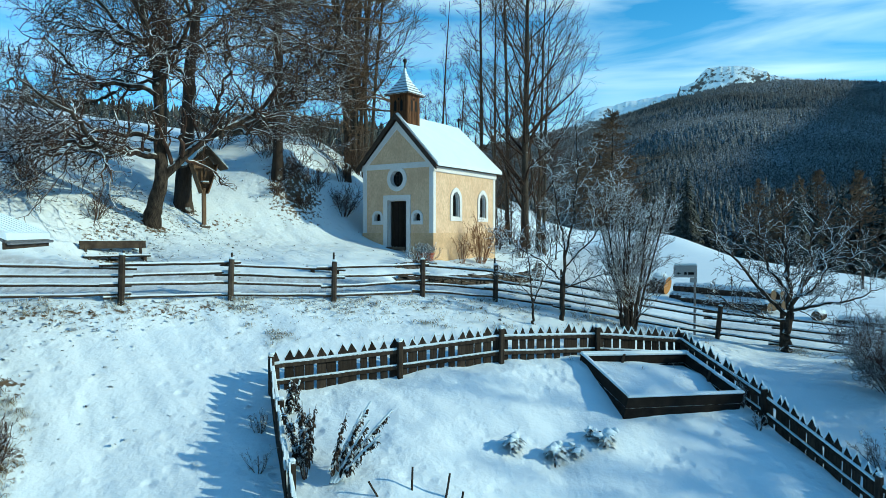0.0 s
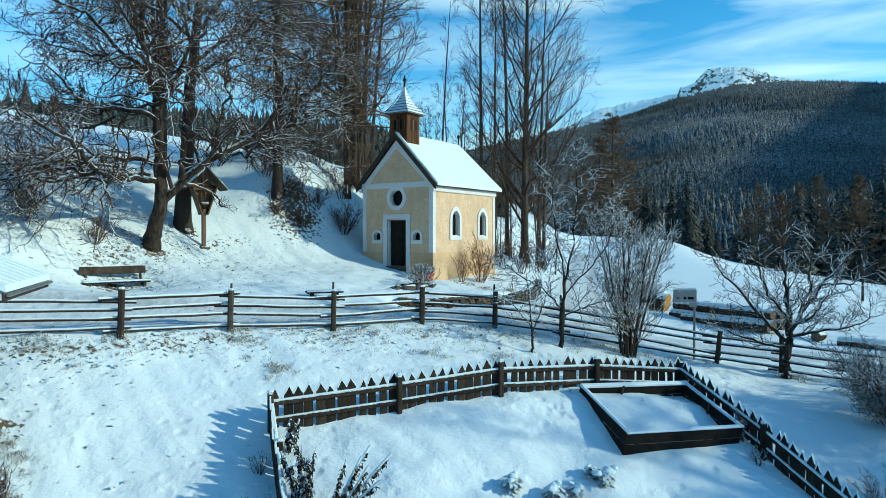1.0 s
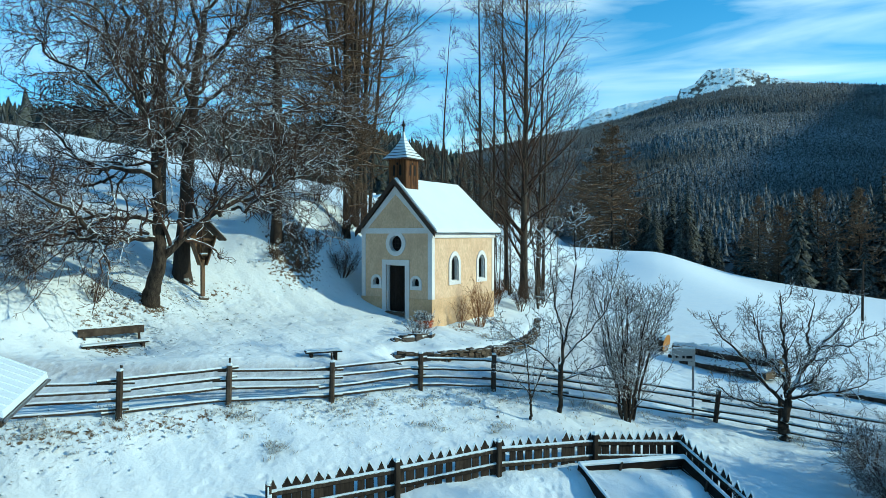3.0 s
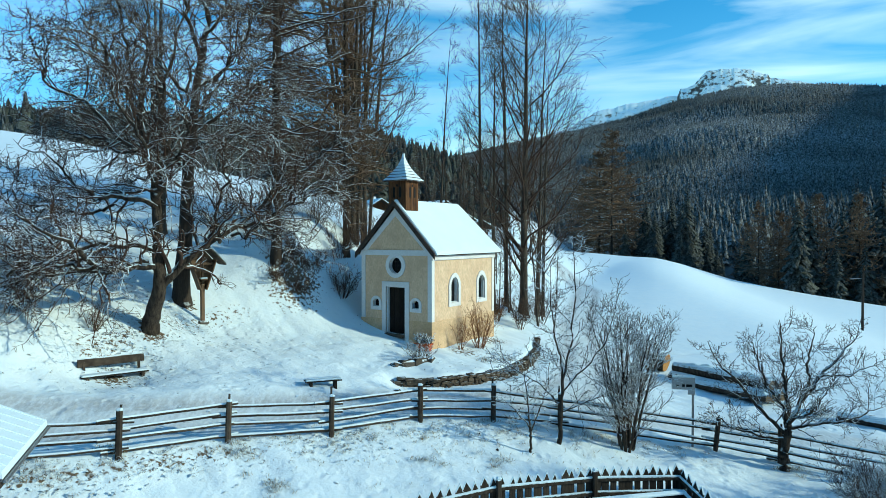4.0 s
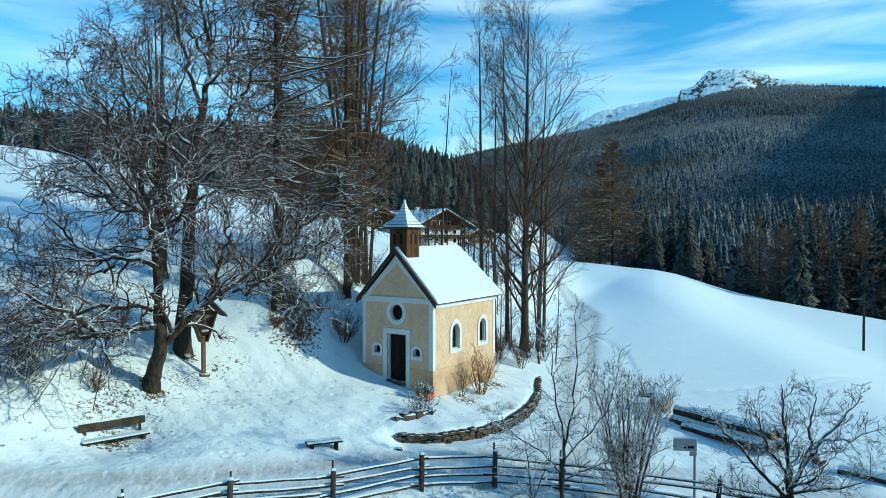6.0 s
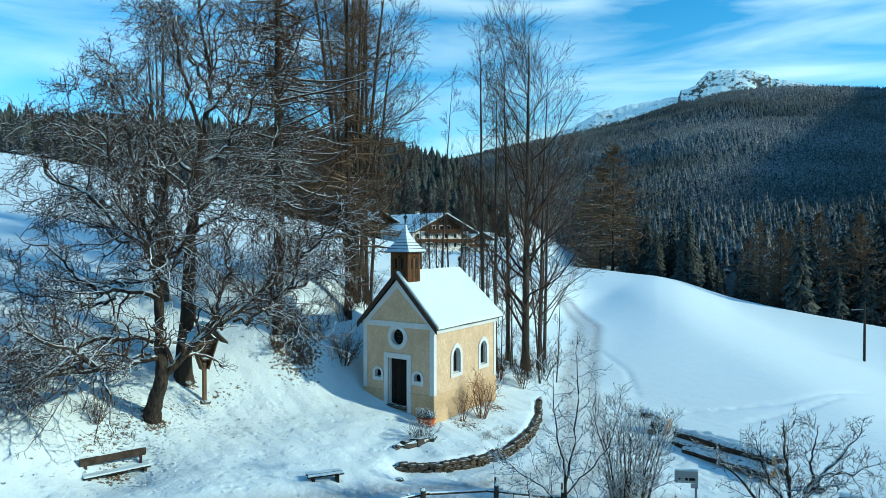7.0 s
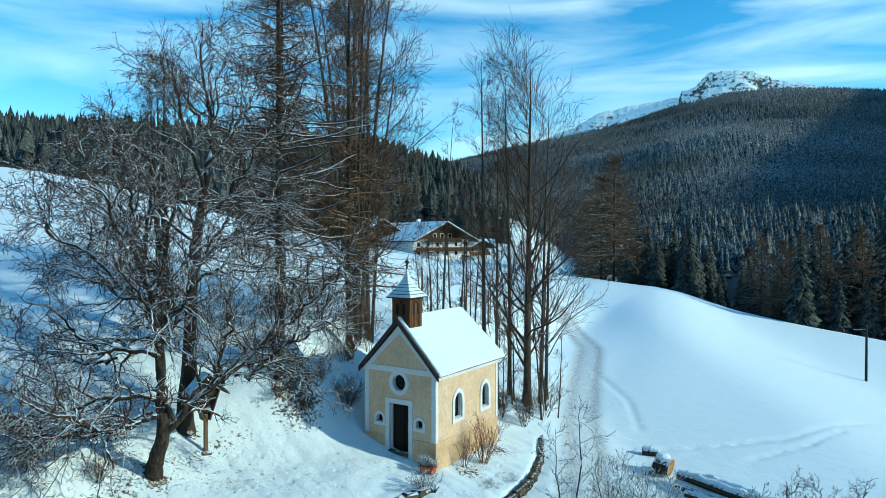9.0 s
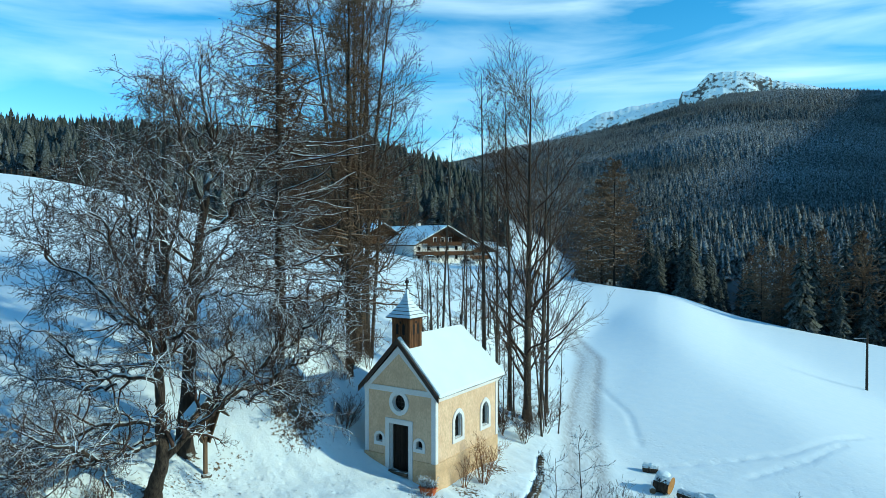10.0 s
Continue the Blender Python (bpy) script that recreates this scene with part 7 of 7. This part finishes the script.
far_wood("hill_woods", "snow-dusted spruce woods on the hill behind the farm", 5200, (-0.95, 0.07), (180, 640), 31, "spruce", (14, 22), slope_left, 8, 9, 0.2)
far_wood("mountain_woods", "dark snow-dusted spruce forest covering the mountainside", 70000, (-0.02, 0.72), (420, 1390), 32, "forest", (6, 11), lambda x, y, z, d, r: d > 0, 1, 5, 0.24)
far_wood("valley_woods", "mixed snow-dusted woods in the valley below the meadow", 1500, (0.2, 0.78), (235, 440), 33, "forest", (13, 21), brow_woods, 5, 7, 0.19)


def make_hill_fence():
    """A post-and-rail fence along the edge of the snowy hill, before the woods."""
    us = np.linspace(-0.72, -0.53, 21)
    d = np.full(21, 118.0)
    xs, ys = us * d, d
    x0, y0 = float(xs[0]), float(ys[0])
    fe = thing("field_fence", x0, y0, height_at(x0, y0), 0, "weathered post-and-rail fence along the edge of the snowy hill", "fence")
    z0 = height_at(x0, y0)
    prev = None
    for x, y in zip(xs, ys):
        p = Vector((x - x0, y - y0, height_at(x, y) - z0))
        part("post", box(p.x, p.y, p.z + 0.6, 0.2, 0.2, 2.0, 0, 0.03), M["bark_dark"], fe)
        if prev is not None:
            for h in (0.55, 1.15):
                dv = p - prev
                m = Matrix.Translation((p + prev) / 2 + Vector((0, 0, h))) @ dv.to_track_quat("X", "Z").to_matrix().to_4x4()
                part("rail", box(0, 0, 0, dv.length, 0.08, 0.14, m=m), M["bark_dark"], fe)
        prev = p


make_hill_fence()


def make_house(name, x, y, rz, w, ln, wall_h, rise, label, timber=True, lift=0.0, white=True):
    z = height_at(x, y) + lift
    ho = thing(name, x, y, z, rz, label, "house")
    part("ground_floor", box(0, ln / 2, wall_h * 0.25 - 1, w, ln, wall_h * 0.5 + 2), M["white_trim"] if white else M["dark_wood"], ho)
    part("upper_floor", box(0, ln / 2, wall_h * 0.75, w + 0.1, ln + 0.1, wall_h * 0.5), M["white_trim"] if white else M["warm_wood"], ho)
    part("gable", prism([(-w / 2, wall_h), (w / 2, wall_h), (0, wall_h + rise)], 0.05, ln - 0.05), M["warm_wood"], ho)
    ov, e = 1.3, 0.5
    k = rise / (w / 2)
    prof = lambda a, c: [(-w / 2 - ov, wall_h - ov * k + a), (0, wall_h + rise + a), (w / 2 + ov, wall_h - ov * k + a), (w / 2 + ov, wall_h - ov * k + c), (0, wall_h + rise + c), (-w / 2 - ov, wall_h - ov * k + c)]
    part("roof", prism(prof(0.0, 0.3), -2.6, ln + 1.0), M["roof_board"], ho)
    part("roof_snow", prism(prof(0.3, 0.55), -2.5, ln + 1.0), M["snow"], ho)
    for bz, bw in ((wall_h * 0.5 - 0.1, w), (wall_h * 0.98, w * 0.62)) if white else ((wall_h * 0.5 + 0.3, w),):
        ba = part("balcony", box(0, -0.6, bz - 0.45, bw, 1.2, 0.14), M["roof_board"], ho, "dark timber balcony")
        part("railing", box(0, -1.15, bz + 0.1, bw, 0.08, 0.95, 0, 0.02), M["warm_wood"], ba)
    n = max(2, int(w / 3))
    for lev in (0.2, 0.68, 1.12) if white and timber else (0.25, 0.7):
        cnt, span = (n, w) if lev < 1 else (3, w * 0.4)
        for i in range(cnt):
            wx = (i + 0.5) * span / cnt - span / 2
            wi = part("window", box(wx, -0.02, wall_h * lev + 0.35, 1.2, 0.12, 1.3), M["white_trim"], ho)
            part("pane", box(wx, -0.09, wall_h * lev + 0.35, 0.9, 0.05, 1.05), M["glass"], wi)
    part("chimney", box(w * 0.12, ln * 0.55, wall_h + rise + 0.4, 0.9, 0.9, 2.0), M["white_trim"], ho)
    return ho


make_house("farmhouse", -0.75, 180, 38, 18.5, 25, 5.0, 4.3, "white and dark timber alpine farmhouse with a broad snowy roof")
make_house("barn", -17.5, 186, 24, 9.5, 14, 4.2, 3.0, "dark timber barn with a snowy roof behind the trees", white=False)
make_house("outbuilding", 9.0, 190, 40, 7.5, 11, 3.6, 1.6, "low white outbuilding with a flat snowy roof", timber=False)


def make_car(x, y, rz):
    c = thing("car", x, y, height_at(x, y) + 0.02, rz, "snow-covered parked car in front of the farmhouse", "car", "parked cars")
    prof = [(-2.1, 0.35), (2.1, 0.35), (2.15, 0.8), (1.2, 0.95), (0.6, 1.45), (-1.3, 1.48), (-1.95, 0.98), (-2.15, 0.8)]
    part("body", prism(prof, -0.85, 0.85), M["sign_paint"], c)
    part("snow", prism([(-1.3, 1.47), (0.6, 1.45), (0.5, 1.58), (-1.2, 1.6)], -0.8, 0.8), M["snow"], c)
    for sx in (-1.3, 1.3):
        for sy in (-0.8, 0.8):
            v, f = tube_arrays(np.array([[[sx, sy - 0.1, 0.32], [sx, sy + 0.1, 0.32]]]), np.array([[0.32, 0.32]]), 12)
            part("wheel", mesh_np("wheel", v, f, M["black_paint_and_shade"]), None, c)
    for sy in (-0.86, 0.86):
        part("side_window", prism([(-1.2, 1.02), (0.75, 1.02), (0.5, 1.38), (-1.1, 1.4)], sy - 0.01, sy + 0.01), M["glass"], c)


make_car(-3.6, 172, 10)
make_car(6.0, 176, -25)
make_car(63, 205, 20)
